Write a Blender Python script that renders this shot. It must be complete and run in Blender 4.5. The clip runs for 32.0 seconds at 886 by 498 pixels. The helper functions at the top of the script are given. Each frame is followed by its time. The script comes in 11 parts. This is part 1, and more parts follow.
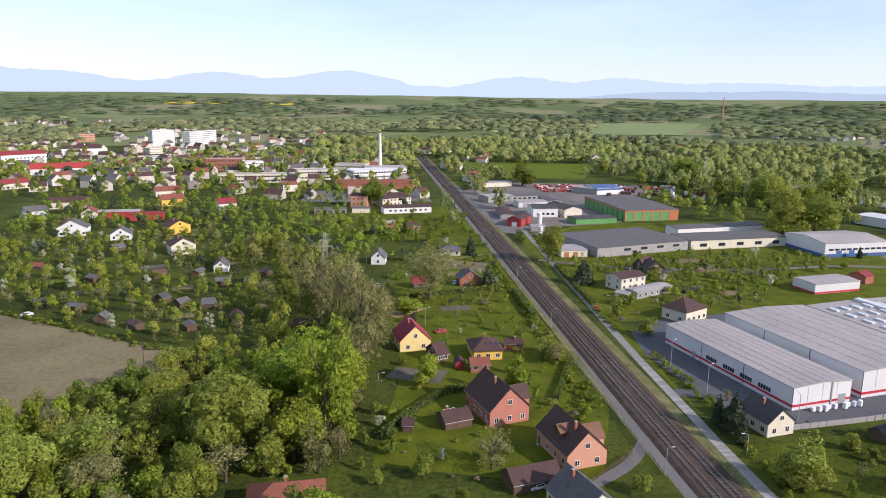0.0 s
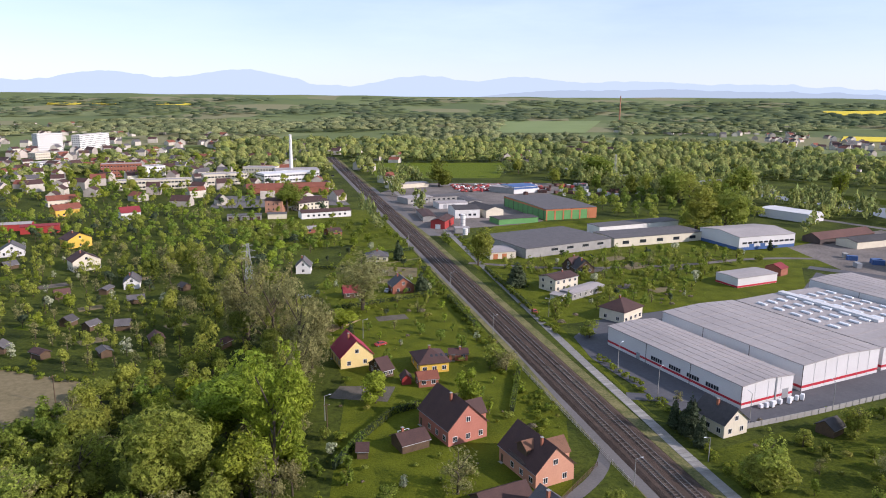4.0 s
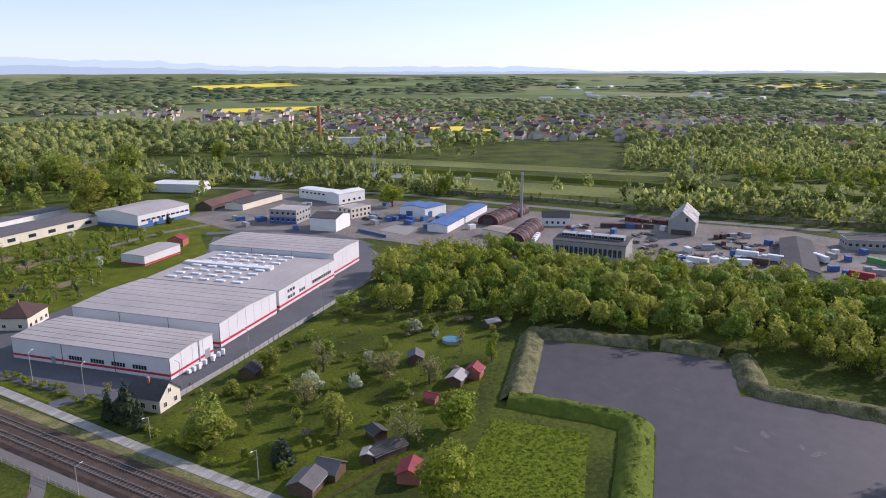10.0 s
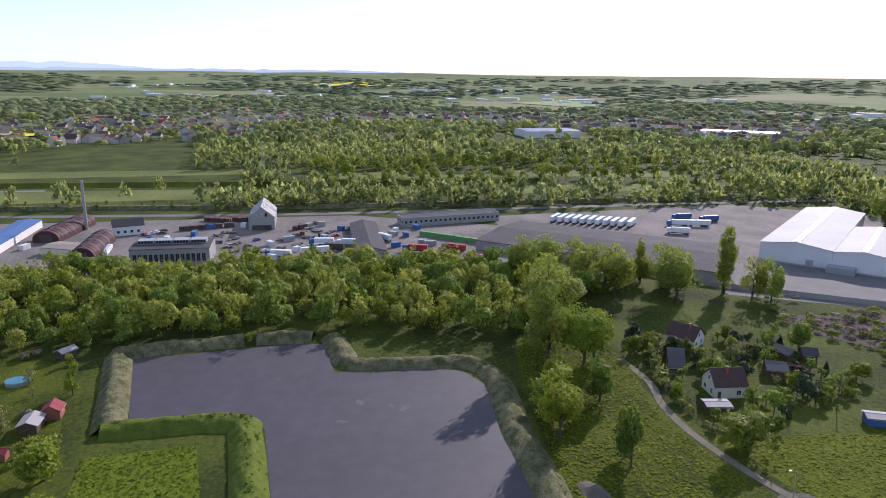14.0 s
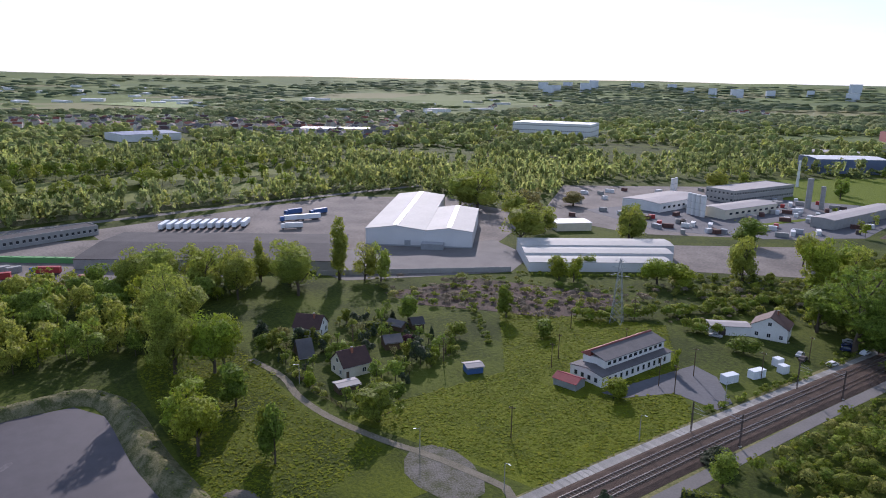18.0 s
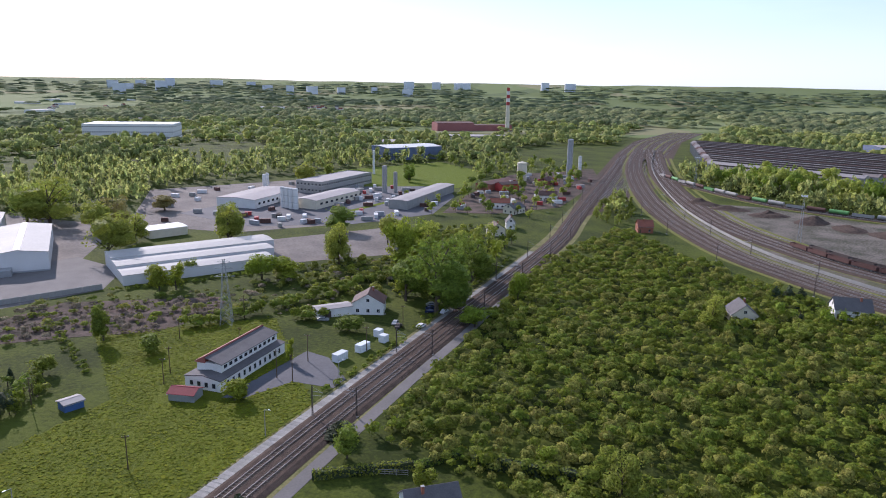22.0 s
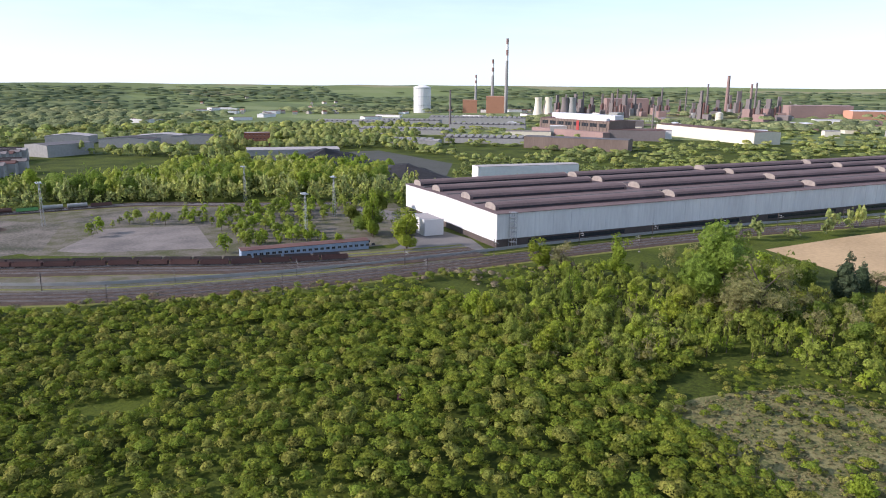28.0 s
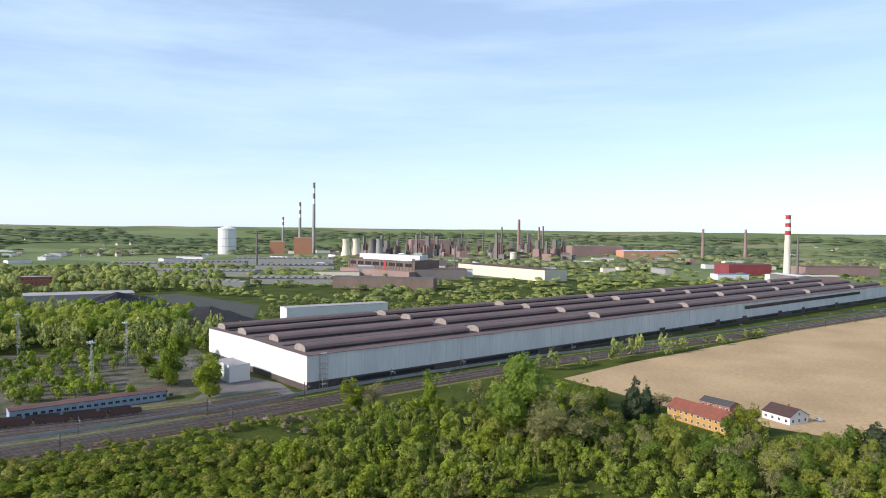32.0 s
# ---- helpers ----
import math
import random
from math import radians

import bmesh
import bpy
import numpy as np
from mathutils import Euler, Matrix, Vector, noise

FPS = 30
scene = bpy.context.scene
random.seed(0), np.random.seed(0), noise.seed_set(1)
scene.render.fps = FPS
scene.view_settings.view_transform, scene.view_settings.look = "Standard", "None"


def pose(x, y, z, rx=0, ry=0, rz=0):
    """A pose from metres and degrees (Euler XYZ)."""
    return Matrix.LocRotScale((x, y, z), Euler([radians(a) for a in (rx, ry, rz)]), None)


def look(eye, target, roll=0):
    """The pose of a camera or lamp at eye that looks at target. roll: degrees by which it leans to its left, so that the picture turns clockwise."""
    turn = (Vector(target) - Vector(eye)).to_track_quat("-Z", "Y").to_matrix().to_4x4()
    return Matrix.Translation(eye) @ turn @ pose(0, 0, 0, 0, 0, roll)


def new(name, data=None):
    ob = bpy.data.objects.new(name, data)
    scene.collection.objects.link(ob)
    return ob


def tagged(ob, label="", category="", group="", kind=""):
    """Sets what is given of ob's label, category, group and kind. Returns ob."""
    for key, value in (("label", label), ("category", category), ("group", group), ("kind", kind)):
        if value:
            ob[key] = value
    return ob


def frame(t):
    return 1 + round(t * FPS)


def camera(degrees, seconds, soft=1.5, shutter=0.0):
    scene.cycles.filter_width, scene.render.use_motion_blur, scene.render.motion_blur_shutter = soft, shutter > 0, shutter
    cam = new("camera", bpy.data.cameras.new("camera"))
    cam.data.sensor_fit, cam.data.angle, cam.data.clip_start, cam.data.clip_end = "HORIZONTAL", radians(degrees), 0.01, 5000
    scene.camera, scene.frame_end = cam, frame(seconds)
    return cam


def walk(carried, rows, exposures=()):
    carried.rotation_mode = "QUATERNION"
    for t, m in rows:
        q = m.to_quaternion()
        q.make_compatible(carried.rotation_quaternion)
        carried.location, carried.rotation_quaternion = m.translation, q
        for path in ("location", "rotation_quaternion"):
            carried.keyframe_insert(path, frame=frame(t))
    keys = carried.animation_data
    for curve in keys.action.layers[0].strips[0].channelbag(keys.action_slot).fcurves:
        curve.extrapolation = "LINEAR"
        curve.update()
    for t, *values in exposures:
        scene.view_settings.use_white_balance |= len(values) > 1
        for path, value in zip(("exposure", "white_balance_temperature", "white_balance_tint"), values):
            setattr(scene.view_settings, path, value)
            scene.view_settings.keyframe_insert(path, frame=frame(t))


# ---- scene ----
cam = camera(64.14, 32.0, 1.0)
PATH = [
    (0, (10.32, -9.73, 83.38), (20.446, 87.497, 62.280), 0.67),
    (0.5, (9.41, -5.62, 83.49), (19.537, 91.648, 62.611), 0.70),
    (1, (8.83, -1.78, 83.47), (18.943, 95.537, 62.826), 0.68),
    (1.5, (8.08, 0.84, 83.41), (18.210, 98.183, 62.855), 0.76),
    (2, (6.78, 2.64, 83.64), (16.934, 99.972, 63.065), 0.75),
    (2.5, (6.64, 4.13, 83.44), (16.662, 101.472, 62.858), 0.61),
    (3, (5.00, 4.60, 83.60), (16.245, 101.792, 62.928), 0.58),
    (3.5, (2.90, 3.60, 83.95), (19.714, 99.940, 63.073), 0.50),
    (4, (1.10, 2.20, 84.25), (24.166, 97.181, 63.118), 0.43),
    (4.5, (0.20, 1.10, 84.50), (29.683, 94.211, 63.026), 0.36),
    (5, (0.05, 0.50, 84.75), (35.754, 91.321, 62.916), 0.15),
    (5.5, (0.00, 0.10, 84.95), (42.030, 88.094, 62.802), 0.03),
    (6, (0.00, 0.00, 85.00), (48.780, 84.340, 62.477), -0.06),
    (6.5, (0.00, 0.00, 85.00), (54.466, 80.697, 62.165), -0.09),
    (7, (0.00, 0.00, 85.00), (59.589, 76.912, 61.900), -0.19),
    (7.5, (0.00, 0.00, 85.00), (63.726, 73.450, 61.674), -0.24),
    (8, (0.00, 0.00, 85.00), (68.143, 69.313, 61.499), -0.21),
    (8.5, (0.00, 0.00, 85.00), (72.358, 64.844, 61.347), -0.20),
    (9, (0.00, 0.00, 85.00), (76.800, 59.456, 61.193), -0.18),
    (9.5, (0.00, 0.00, 85.00), (80.854, 53.756, 61.065), -0.16),
    (10, (0.00, 0.00, 85.00), (84.477, 47.809, 60.960), -0.08),
    (10.5, (0.00, 0.00, 85.00), (87.526, 41.918, 60.874), -0.03),
    (11, (0.00, 0.00, 85.00), (90.498, 34.987, 60.790), 0.05),
    (11.5, (0.00, 0.00, 85.00), (92.861, 28.119, 60.789), 0.15),
    (12, (0.00, 0.00, 85.00), (94.780, 20.729, 60.771), 0.27),
    (12.5, (0.00, 0.00, 85.00), (95.969, 14.217, 60.754), 0.38),
    (13, (0.00, 0.00, 85.00), (96.786, 6.960, 60.834), 0.48),
    (13.5, (0.00, 0.00, 85.00), (97.051, 0.127, 60.894), 0.54),
    (14, (0.00, 0.00, 85.00), (96.801, -7.165, 60.954), 0.58),
    (14.5, (0.00, 0.00, 85.00), (96.086, -13.869, 61.020), 0.64),
    (15, (0.00, 0.00, 85.00), (94.792, -20.964, 61.020), 0.68),
    (15.5, (0.00, 0.00, 85.00), (93.089, -27.612, 61.083), 0.73),
    (17.5, (0.00, 0.00, 85.00), (83.077, -50.460, 61.505), 0.89),
    (18, (0.00, 0.00, 85.00), (79.271, -56.276, 61.566), 0.92),
    (18.5, (0.00, 0.00, 85.00), (74.856, -62.042, 61.603), 0.94),
    (19, (0.00, 0.00, 85.00), (70.168, -67.327, 61.686), 0.93),
    (19.5, (0.00, 0.00, 85.00), (65.381, -71.997, 61.723), 0.94),
    (20, (0.00, 0.00, 85.00), (60.283, -76.322, 61.744), 0.94),
    (20.5, (0.00, 0.00, 85.00), (55.327, -80.023, 61.866), 0.85),
    (21, (0.00, 0.00, 85.00), (49.230, -83.930, 61.933), 0.82),
    (21.5, (0.00, 0.00, 85.00), (43.515, -87.057, 62.030), 0.90),
    (22, (0.00, 0.00, 85.00), (36.919, -90.075, 62.120), 0.92),
    (22.5, (0.00, 0.00, 85.00), (29.470, -92.794, 62.178), 0.91),
    (23, (0.00, 0.00, 85.00), (20.564, -95.175, 62.221), 0.88),
    (23.5, (0.00, 0.00, 85.00), (12.517, -96.575, 62.272), 0.85),
    (24, (0.00, 0.00, 85.00), (3.195, -97.340, 62.314), 0.78),
    (24.5, (0.00, 0.00, 85.00), (-5.645, -97.234, 62.337), 0.67),
    (26.5, (0.00, 0.00, 85.00), (-41.849, -87.968, 62.410), 0.68),
    (27, (0.00, 0.00, 85.00), (-51.240, -82.860, 62.446), 0.59),
    (27.5, (0.00, 0.00, 85.00), (-59.497, -77.147, 62.454), 0.57),
    (28, (0.00, 0.00, 85.00), (-68.015, -69.762, 62.480), 0.47),
    (28.5, (0.00, 0.00, 85.00), (-75.083, -62.090, 62.476), 0.39),
    (29, (0.00, 0.00, 85.00), (-81.684, -53.129, 62.530), 0.36),
    (29.5, (0.00, 0.00, 85.00), (-85.333, -47.115, 62.675), 0.30),
    (30, (0.00, 0.00, 85.00), (-85.459, -46.993, 62.899), 0.41),
    (30.5, (0.00, 0.00, 85.00), (-85.201, -47.557, 63.111), 0.48),
    (31, (0.00, 0.00, 85.00), (-84.964, -48.121, 63.426), 0.60),
    (31.5, (0.00, 0.00, 85.00), (-85.628, -49.300, 69.593), 0.65),
    (32, (0.00, 0.00, 85.00), (-86.149, -50.702, 82.236), 0.69),
]
walk(cam, [(t, look(eye, target, roll)) for t, eye, target, roll in PATH],
     [(0.0, 0.34, 6300, 23), (8.0, 0.26, 6250, 27), (13.0, 0.34, 6000, 27), (19.0, 0.16, 5950, 26), (21.5, 0.3, 5950, 26), (24.0, 0.48, 5950, 26), (28.0, 0.54, 6150, 23), (31.0, 0.5, 6200, 23), (32.0, 0.38, 6200, 16)])

# ---- light ----
SUN_TO = Vector((0.84, -0.545, 0.0)).normalized()
SUN_ELEV = 27.0
world = bpy.data.worlds.new("sky")
scene.world = world
world.use_nodes = True
wn = world.node_tree.nodes
wl = world.node_tree.links
sky = wn.new("ShaderNodeTexSky")
sky.sky_type = 'NISHITA'
sky.sun_disc = False
sky.sun_elevation = radians(SUN_ELEV)
sky.sun_rotation = math.atan2(SUN_TO.x, SUN_TO.y)
sky.altitude = 250
sky.air_density = 1.0
sky.dust_density = 0.45
sky.ozone_density = 2.4
scene.view_settings.exposure = 0.22
bg = wn["Background"]
bg.inputs[1].default_value = 0.125
# thin high cirrus: a little white mixed in along stretched noise
wc = wn.new("ShaderNodeTexCoord")
wm = wn.new("ShaderNodeMapping")
wm.inputs["Scale"].default_value = (1.6, 0.8, 9.0)
wz = wn.new("ShaderNodeTexNoise")
wz.inputs["Scale"].default_value = 1.7
wz.inputs["Detail"].default_value = 7
wz.inputs["Roughness"].default_value = 0.6
wr = wn.new("ShaderNodeValToRGB")
wr.color_ramp.elements[0].position = 0.4
wr.color_ramp.elements[0].color = (0.3, 0.3, 0.3, 1)
wr.color_ramp.elements[1].position = 0.85
wr.color_ramp.elements[1].color = (0.72, 0.72, 0.72, 1)
wx = wn.new("ShaderNodeMix")
wx.data_type = 'RGBA'
wx.inputs[7].default_value = (5.5, 6.9, 7.9, 1)
wl.new(wc.outputs["Generated"], wm.inputs[0])
wl.new(wm.outputs[0], wz.inputs["Vector"])
wl.new(wz.outputs[0], wr.inputs[0])
wsep = wn.new("ShaderNodeSeparateXYZ")
wl.new(wc.outputs["Generated"], wsep.inputs[0])
whz = wn.new("ShaderNodeMapRange")
whz.inputs[1].default_value, whz.inputs[2].default_value = 0.0, 0.16
whz.inputs[3].default_value, whz.inputs[4].default_value = 0.66, 0.0
wl.new(wsep.outputs[2], whz.inputs[0])
wmx = wn.new("ShaderNodeMath")
wmx.operation = 'MAXIMUM'
wl.new(whz.outputs[0], wmx.inputs[0])
wl.new(wr.outputs[0], wmx.inputs[1])
wl.new(wmx.outputs[0], wx.inputs[0])
wl.new(sky.outputs[0], wx.inputs[6])
wl.new(wx.outputs[2], bg.inputs[0])

sun = new("sun", bpy.data.lights.new("sun", 'SUN'))
sun.data.energy = 4.3
sun.data.angle = radians(0.55)
sun.data.color = (1.0, 0.93, 0.82)
sd = Vector((SUN_TO.x * math.cos(radians(SUN_ELEV)), SUN_TO.y * math.cos(radians(SUN_ELEV)), math.sin(radians(SUN_ELEV))))
sun.matrix_world = look(sd * 100, (0, 0, 0))

# ---- materials ----
def mat(name, col, col2=None, rough=0.8, scale=0.5, fine=6.0, bump=0.0, metal=0.0, rand=0.0, trans=0.0, spec=0.3, mid=0.5, stretch=None, islands=0.0, world_space=False, sharp=0.34, leaf=0.0, cut=0.0):
    """A painted, planted or built surface: two colours mixed by coarse and fine noise, with relief."""
    m = bpy.data.materials.new(name)
    m.use_nodes = True
    n, l = m.node_tree.nodes, m.node_tree.links
    p = n["Principled BSDF"]
    p.inputs["Roughness"].default_value = rough
    p.inputs["Metallic"].default_value = metal
    p.inputs["Specular IOR Level"].default_value = spec
    col2 = col2 or tuple(c * 0.72 for c in col)
    tc = n.new("ShaderNodeTexCoord")
    src = tc.outputs["Object"]
    if world_space:
        geo = n.new("ShaderNodeNewGeometry")
        src = geo.outputs["Position"]
    if stretch:
        mp = n.new("ShaderNodeMapping")
        mp.inputs["Scale"].default_value = stretch
        l.new(src, mp.inputs[0])
        src = mp.outputs[0]
    a = n.new("ShaderNodeTexNoise")
    a.inputs["Scale"].default_value = scale
    a.inputs["Detail"].default_value = 4
    b = n.new("ShaderNodeTexNoise")
    b.inputs["Scale"].default_value = scale * fine
    b.inputs["Detail"].default_value = 5
    b.inputs["Roughness"].default_value = 0.65
    l.new(src, a.inputs["Vector"])
    l.new(src, b.inputs["Vector"])
    s = n.new("ShaderNodeMath")
    s.operation = 'ADD'
    l.new(a.outputs[0], s.inputs[0])
    l.new(b.outputs[0], s.inputs[1])
    r = n.new("ShaderNodeMapRange")
    r.inputs[1].default_value = 1.0 - sharp + (mid - 0.5)
    r.inputs[2].default_value = 1.0 + sharp + (mid - 0.5)
    l.new(s.outputs[0], r.inputs[0])
    mx = n.new("ShaderNodeMix")
    mx.data_type = 'RGBA'
    mx.inputs[6].default_value = (*col2, 1)
    mx.inputs[7].default_value = (*col, 1)
    l.new(r.outputs[0], mx.inputs[0])
    out = mx.outputs[2]
    if rand or islands:
        hv = n.new("ShaderNodeHueSaturation")
        if rand:
            oi = n.new("ShaderNodeObjectInfo")
            rnd = oi.outputs["Random"]
        else:
            gi = n.new("ShaderNodeNewGeometry")
            rnd = gi.outputs["Random Per Island"]
        k = rand or islands
        mr = n.new("ShaderNodeMapRange")
        mr.inputs[3].default_value = 1 - k
        mr.inputs[4].default_value = 1 + k
        l.new(rnd, mr.inputs[0])
        l.new(mr.outputs[0], hv.inputs["Value"])
        m2 = n.new("ShaderNodeMath")
        m2.operation = 'MULTIPLY'
        m2.inputs[1].default_value = 7.31
        l.new(rnd, m2.inputs[0])
        m3 = n.new("ShaderNodeMath")
        m3.operation = 'FRACT'
        l.new(m2.outputs[0], m3.inputs[0])
        mh = n.new("ShaderNodeMapRange")
        mh.inputs[3].default_value = 0.5 - k * 0.09
        mh.inputs[4].default_value = 0.5 + k * 0.09
        l.new(m3.outputs[0], mh.inputs[0])
        l.new(mh.outputs[0], hv.inputs["Hue"])
        l.new(out, hv.inputs["Color"])
        out = hv.outputs[0]
    if leaf:
        lf = n.new("ShaderNodeTexNoise")
        lf.inputs["Scale"].default_value = leaf
        lf.inputs["Detail"].default_value = 4
        lf.inputs["Roughness"].default_value = 0.68
        wp = n.new("ShaderNodeNewGeometry")
        l.new(wp.outputs["Position"], lf.inputs["Vector"])
        lr = n.new("ShaderNodeMapRange")
        lr.inputs[1].default_value, lr.inputs[2].default_value = 0.36, 0.64
        lr.inputs[3].default_value, lr.inputs[4].default_value = 0.5, 1.5
        l.new(lf.outputs[0], lr.inputs[0])
        lh = n.new("ShaderNodeHueSaturation")
        l.new(lr.outputs[0], lh.inputs["Value"])
        l.new(out, lh.inputs["Color"])
        out = lh.outputs[0]
        lb = n.new("ShaderNodeBump")
        lb.inputs["Strength"].default_value = 1.0
        lb.inputs["Distance"].default_value = 0.5 / leaf
        l.new(lf.outputs[0], lb.inputs["Height"])
        l.new(lb.outputs[0], p.inputs["Normal"])
    l.new(out, p.inputs["Base Color"])
    if bump:
        bn = n.new("ShaderNodeBump")
        bn.inputs["Strength"].default_value = bump
        bn.inputs["Distance"].default_value = 0.3
        l.new(b.outputs[0], bn.inputs["Height"])
        l.new(bn.outputs[0], p.inputs["Normal"])
    if trans:
        t = n.new("ShaderNodeBsdfTranslucent")
        l.new(out, t.inputs[0])
        ms = n.new("ShaderNodeMixShader")
        ms.inputs[0].default_value = trans
        l.new(p.outputs[0], ms.inputs[1])
        l.new(t.outputs[0], ms.inputs[2])
        l.new(ms.outputs[0], n["Material Output"].inputs[0])
        if leaf:
            l.new(lb.outputs[0], t.inputs["Normal"])
        if cut:
            gap = n.new("ShaderNodeTexNoise")
            gap.inputs["Scale"].default_value = leaf * 1.3
            gap.inputs["Detail"].default_value = 3
            l.new(wp.outputs["Position"], gap.inputs["Vector"])
            gr = n.new("ShaderNodeMath")
            gr.operation = 'LESS_THAN'
            gr.inputs[1].default_value = cut
            l.new(gap.outputs[0], gr.inputs[0])
            tp = n.new("ShaderNodeBsdfTransparent")
            mt = n.new("ShaderNodeMixShader")
            l.new(gr.outputs[0], mt.inputs[0])
            l.new(ms.outputs[0], mt.inputs[1])
            l.new(tp.outputs[0], mt.inputs[2])
            l.new(mt.outputs[0], n["Material Output"].inputs[0])
    return m


GRASS = mat("meadow_grass", (0.072, 0.09, 0.012), (0.028, 0.039, 0.007), 0.95, 0.035, 20, 1.0, spec=0.1, sharp=0.16)
LAWN = mat("bright_grass", (0.084, 0.101, 0.008), (0.032, 0.045, 0.005), 0.95, 0.05, 22, 1.0, spec=0.1, sharp=0.17)
CROP = mat("young_crop", (0.12, 0.155, 0.011), (0.075, 0.105, 0.007), 0.95, 0.35, 7, 1.0, spec=0.1, sharp=0.22)
MEADOW = mat("tussocky_meadow_grass", (0.112, 0.13, 0.009), (0.06, 0.077, 0.006), 0.95, 0.12, 14, 1.0, spec=0.1, sharp=0.2)
FALLOW = mat("fallow_field_soil", (0.215, 0.172, 0.098), (0.13, 0.112, 0.058), 0.95, 0.03, 18, 0.6, spec=0.1, sharp=0.2)
SOIL = mat("ploughed_soil", (0.45, 0.315, 0.175), (0.33, 0.232, 0.128), 0.95, 0.02, 20, 0.6, spec=0.1, sharp=0.2)
DRYGRASS = mat("dry_verge_grass", (0.21, 0.185, 0.085), (0.085, 0.095, 0.032), 0.95, 0.15, 8, 0.7, spec=0.1, sharp=0.2)
BALLAST = mat("brown_ballast", (0.108, 0.078, 0.062), (0.05, 0.036, 0.029), 0.95, 0.4, 10, 0.9, spec=0.1)
RAIL = mat("rail_steel", (0.42, 0.38, 0.36), (0.28, 0.24, 0.22), 0.35, 1, 8, 0, 0.7)
SLEEPER = mat("concrete_sleeper", (0.16, 0.135, 0.115), (0.1, 0.083, 0.07), 0.9, 2, 6, 0.3, rand=0.15)
ASPHALT = mat("worn_asphalt", (0.165, 0.152, 0.145), (0.11, 0.103, 0.098), 0.9, 0.12, 14, 0.2)
DARKASPH = mat("yard_asphalt", (0.105, 0.105, 0.115), (0.07, 0.07, 0.078), 0.85, 0.08, 10, 0.2)
YARD = mat("dusty_yard", (0.2, 0.172, 0.152), (0.105, 0.092, 0.083), 0.95, 0.05, 14, 0.3, sharp=0.2)
SLAB = mat("concrete_slab", (0.31, 0.295, 0.27), (0.2, 0.19, 0.175), 0.9, 0.5, 8, 0.3, rand=0.2)
WATER = mat("muddy_pond_water", (0.15, 0.135, 0.14), (0.125, 0.11, 0.115), 0.3, 0.02, 10, 0.05, spec=0.5)
SILT = mat("silted_basin", (0.066, 0.057, 0.064), (0.048, 0.041, 0.047), 0.62, 0.016, 12, 0.05, spec=0.3, sharp=0.2)
BANK = mat("stony_grass_bank", (0.175, 0.158, 0.09), (0.062, 0.07, 0.024), 0.95, 0.4, 6, 1.0, spec=0.1, sharp=0.18)
WHITEMETAL = mat("pale_grey_cladding", (0.64, 0.63, 0.62), (0.55, 0.54, 0.535), 0.5, 0.1, 20, 0.05)
GREYROOF = mat("grey_membrane_roof", (0.37, 0.335, 0.32), (0.28, 0.255, 0.245), 0.8, 0.05, 12, 0.05)
DARKROOF = mat("bitumen_roof", (0.09, 0.084, 0.083), (0.055, 0.051, 0.052), 0.9, 0.1, 10, 0.1, spec=0.15)
WHITE = mat("white_render", (0.72, 0.71, 0.68), (0.6, 0.585, 0.555), 0.85, 0.3, 8, 0.05)
CREAM = mat("cream_render", (0.66, 0.6, 0.47), (0.55, 0.5, 0.39), 0.85, 0.3, 8, 0.05)
YELLOW = mat("yellow_render", (0.68, 0.44, 0.08), (0.58, 0.36, 0.05), 0.85, 0.3, 8, 0.05)
PALEYEL = mat("pale_yellow_render", (0.74, 0.58, 0.26), (0.66, 0.5, 0.2), 0.85, 0.3, 8, 0.05)
PINK = mat("salmon_render", (0.46, 0.18, 0.13), (0.36, 0.14, 0.1), 0.85, 0.3, 8, 0.05)
SALMON = mat("pale_salmon_render", (0.54, 0.28, 0.185), (0.45, 0.22, 0.145), 0.85, 0.3, 8, 0.05)
BRICK = mat("red_brick", (0.34, 0.13, 0.08), (0.24, 0.09, 0.06), 0.9, 0.4, 12, 0.2)
RUST = mat("rusty_roof_sheet", (0.14, 0.07, 0.055), (0.085, 0.045, 0.04), 0.8, 0.08, 12, 0.1)
REDTILE = mat("red_roof_tiles", (0.27, 0.04, 0.045), (0.18, 0.028, 0.034), 0.75, 0.4, 8, 0.15)
BROWNTILE = mat("dark_brown_roof_tiles", (0.085, 0.045, 0.038), (0.055, 0.03, 0.027), 0.75, 0.4, 8, 0.15)
ORANGETILE = mat("terracotta_roof_tiles", (0.24, 0.082, 0.05), (0.16, 0.055, 0.036), 0.8, 0.4, 8, 0.15)
GREYTILE = mat("grey_roof_tiles", (0.13, 0.12, 0.12), (0.085, 0.08, 0.082), 0.85, 0.4, 8, 0.15)
WOOD = mat("weathered_boards", (0.13, 0.085, 0.05), (0.075, 0.05, 0.033), 0.9, 0.6, 8, 0.2)
BARK = mat("tree_bark", (0.11, 0.085, 0.06), (0.06, 0.046, 0.033), 0.95, 1.5, 5, 0.4)
REDSTRIPE = mat("red_painted_band", (0.48, 0.03, 0.045), (0.42, 0.025, 0.04), 0.5, 0.3, 8)
BLUE = mat("blue_painted_sheet", (0.06, 0.13, 0.3), (0.05, 0.1, 0.24), 0.5, 0.2, 8)
MUTEDRED = mat("muted_red_cladding", (0.32, 0.12, 0.11), (0.25, 0.095, 0.09), 0.7, 0.05, 12)
FARMYELLOW = mat("ochre_yellow_render", (0.5, 0.3, 0.085), (0.36, 0.2, 0.06), 0.85, 0.3, 8, 0.05)
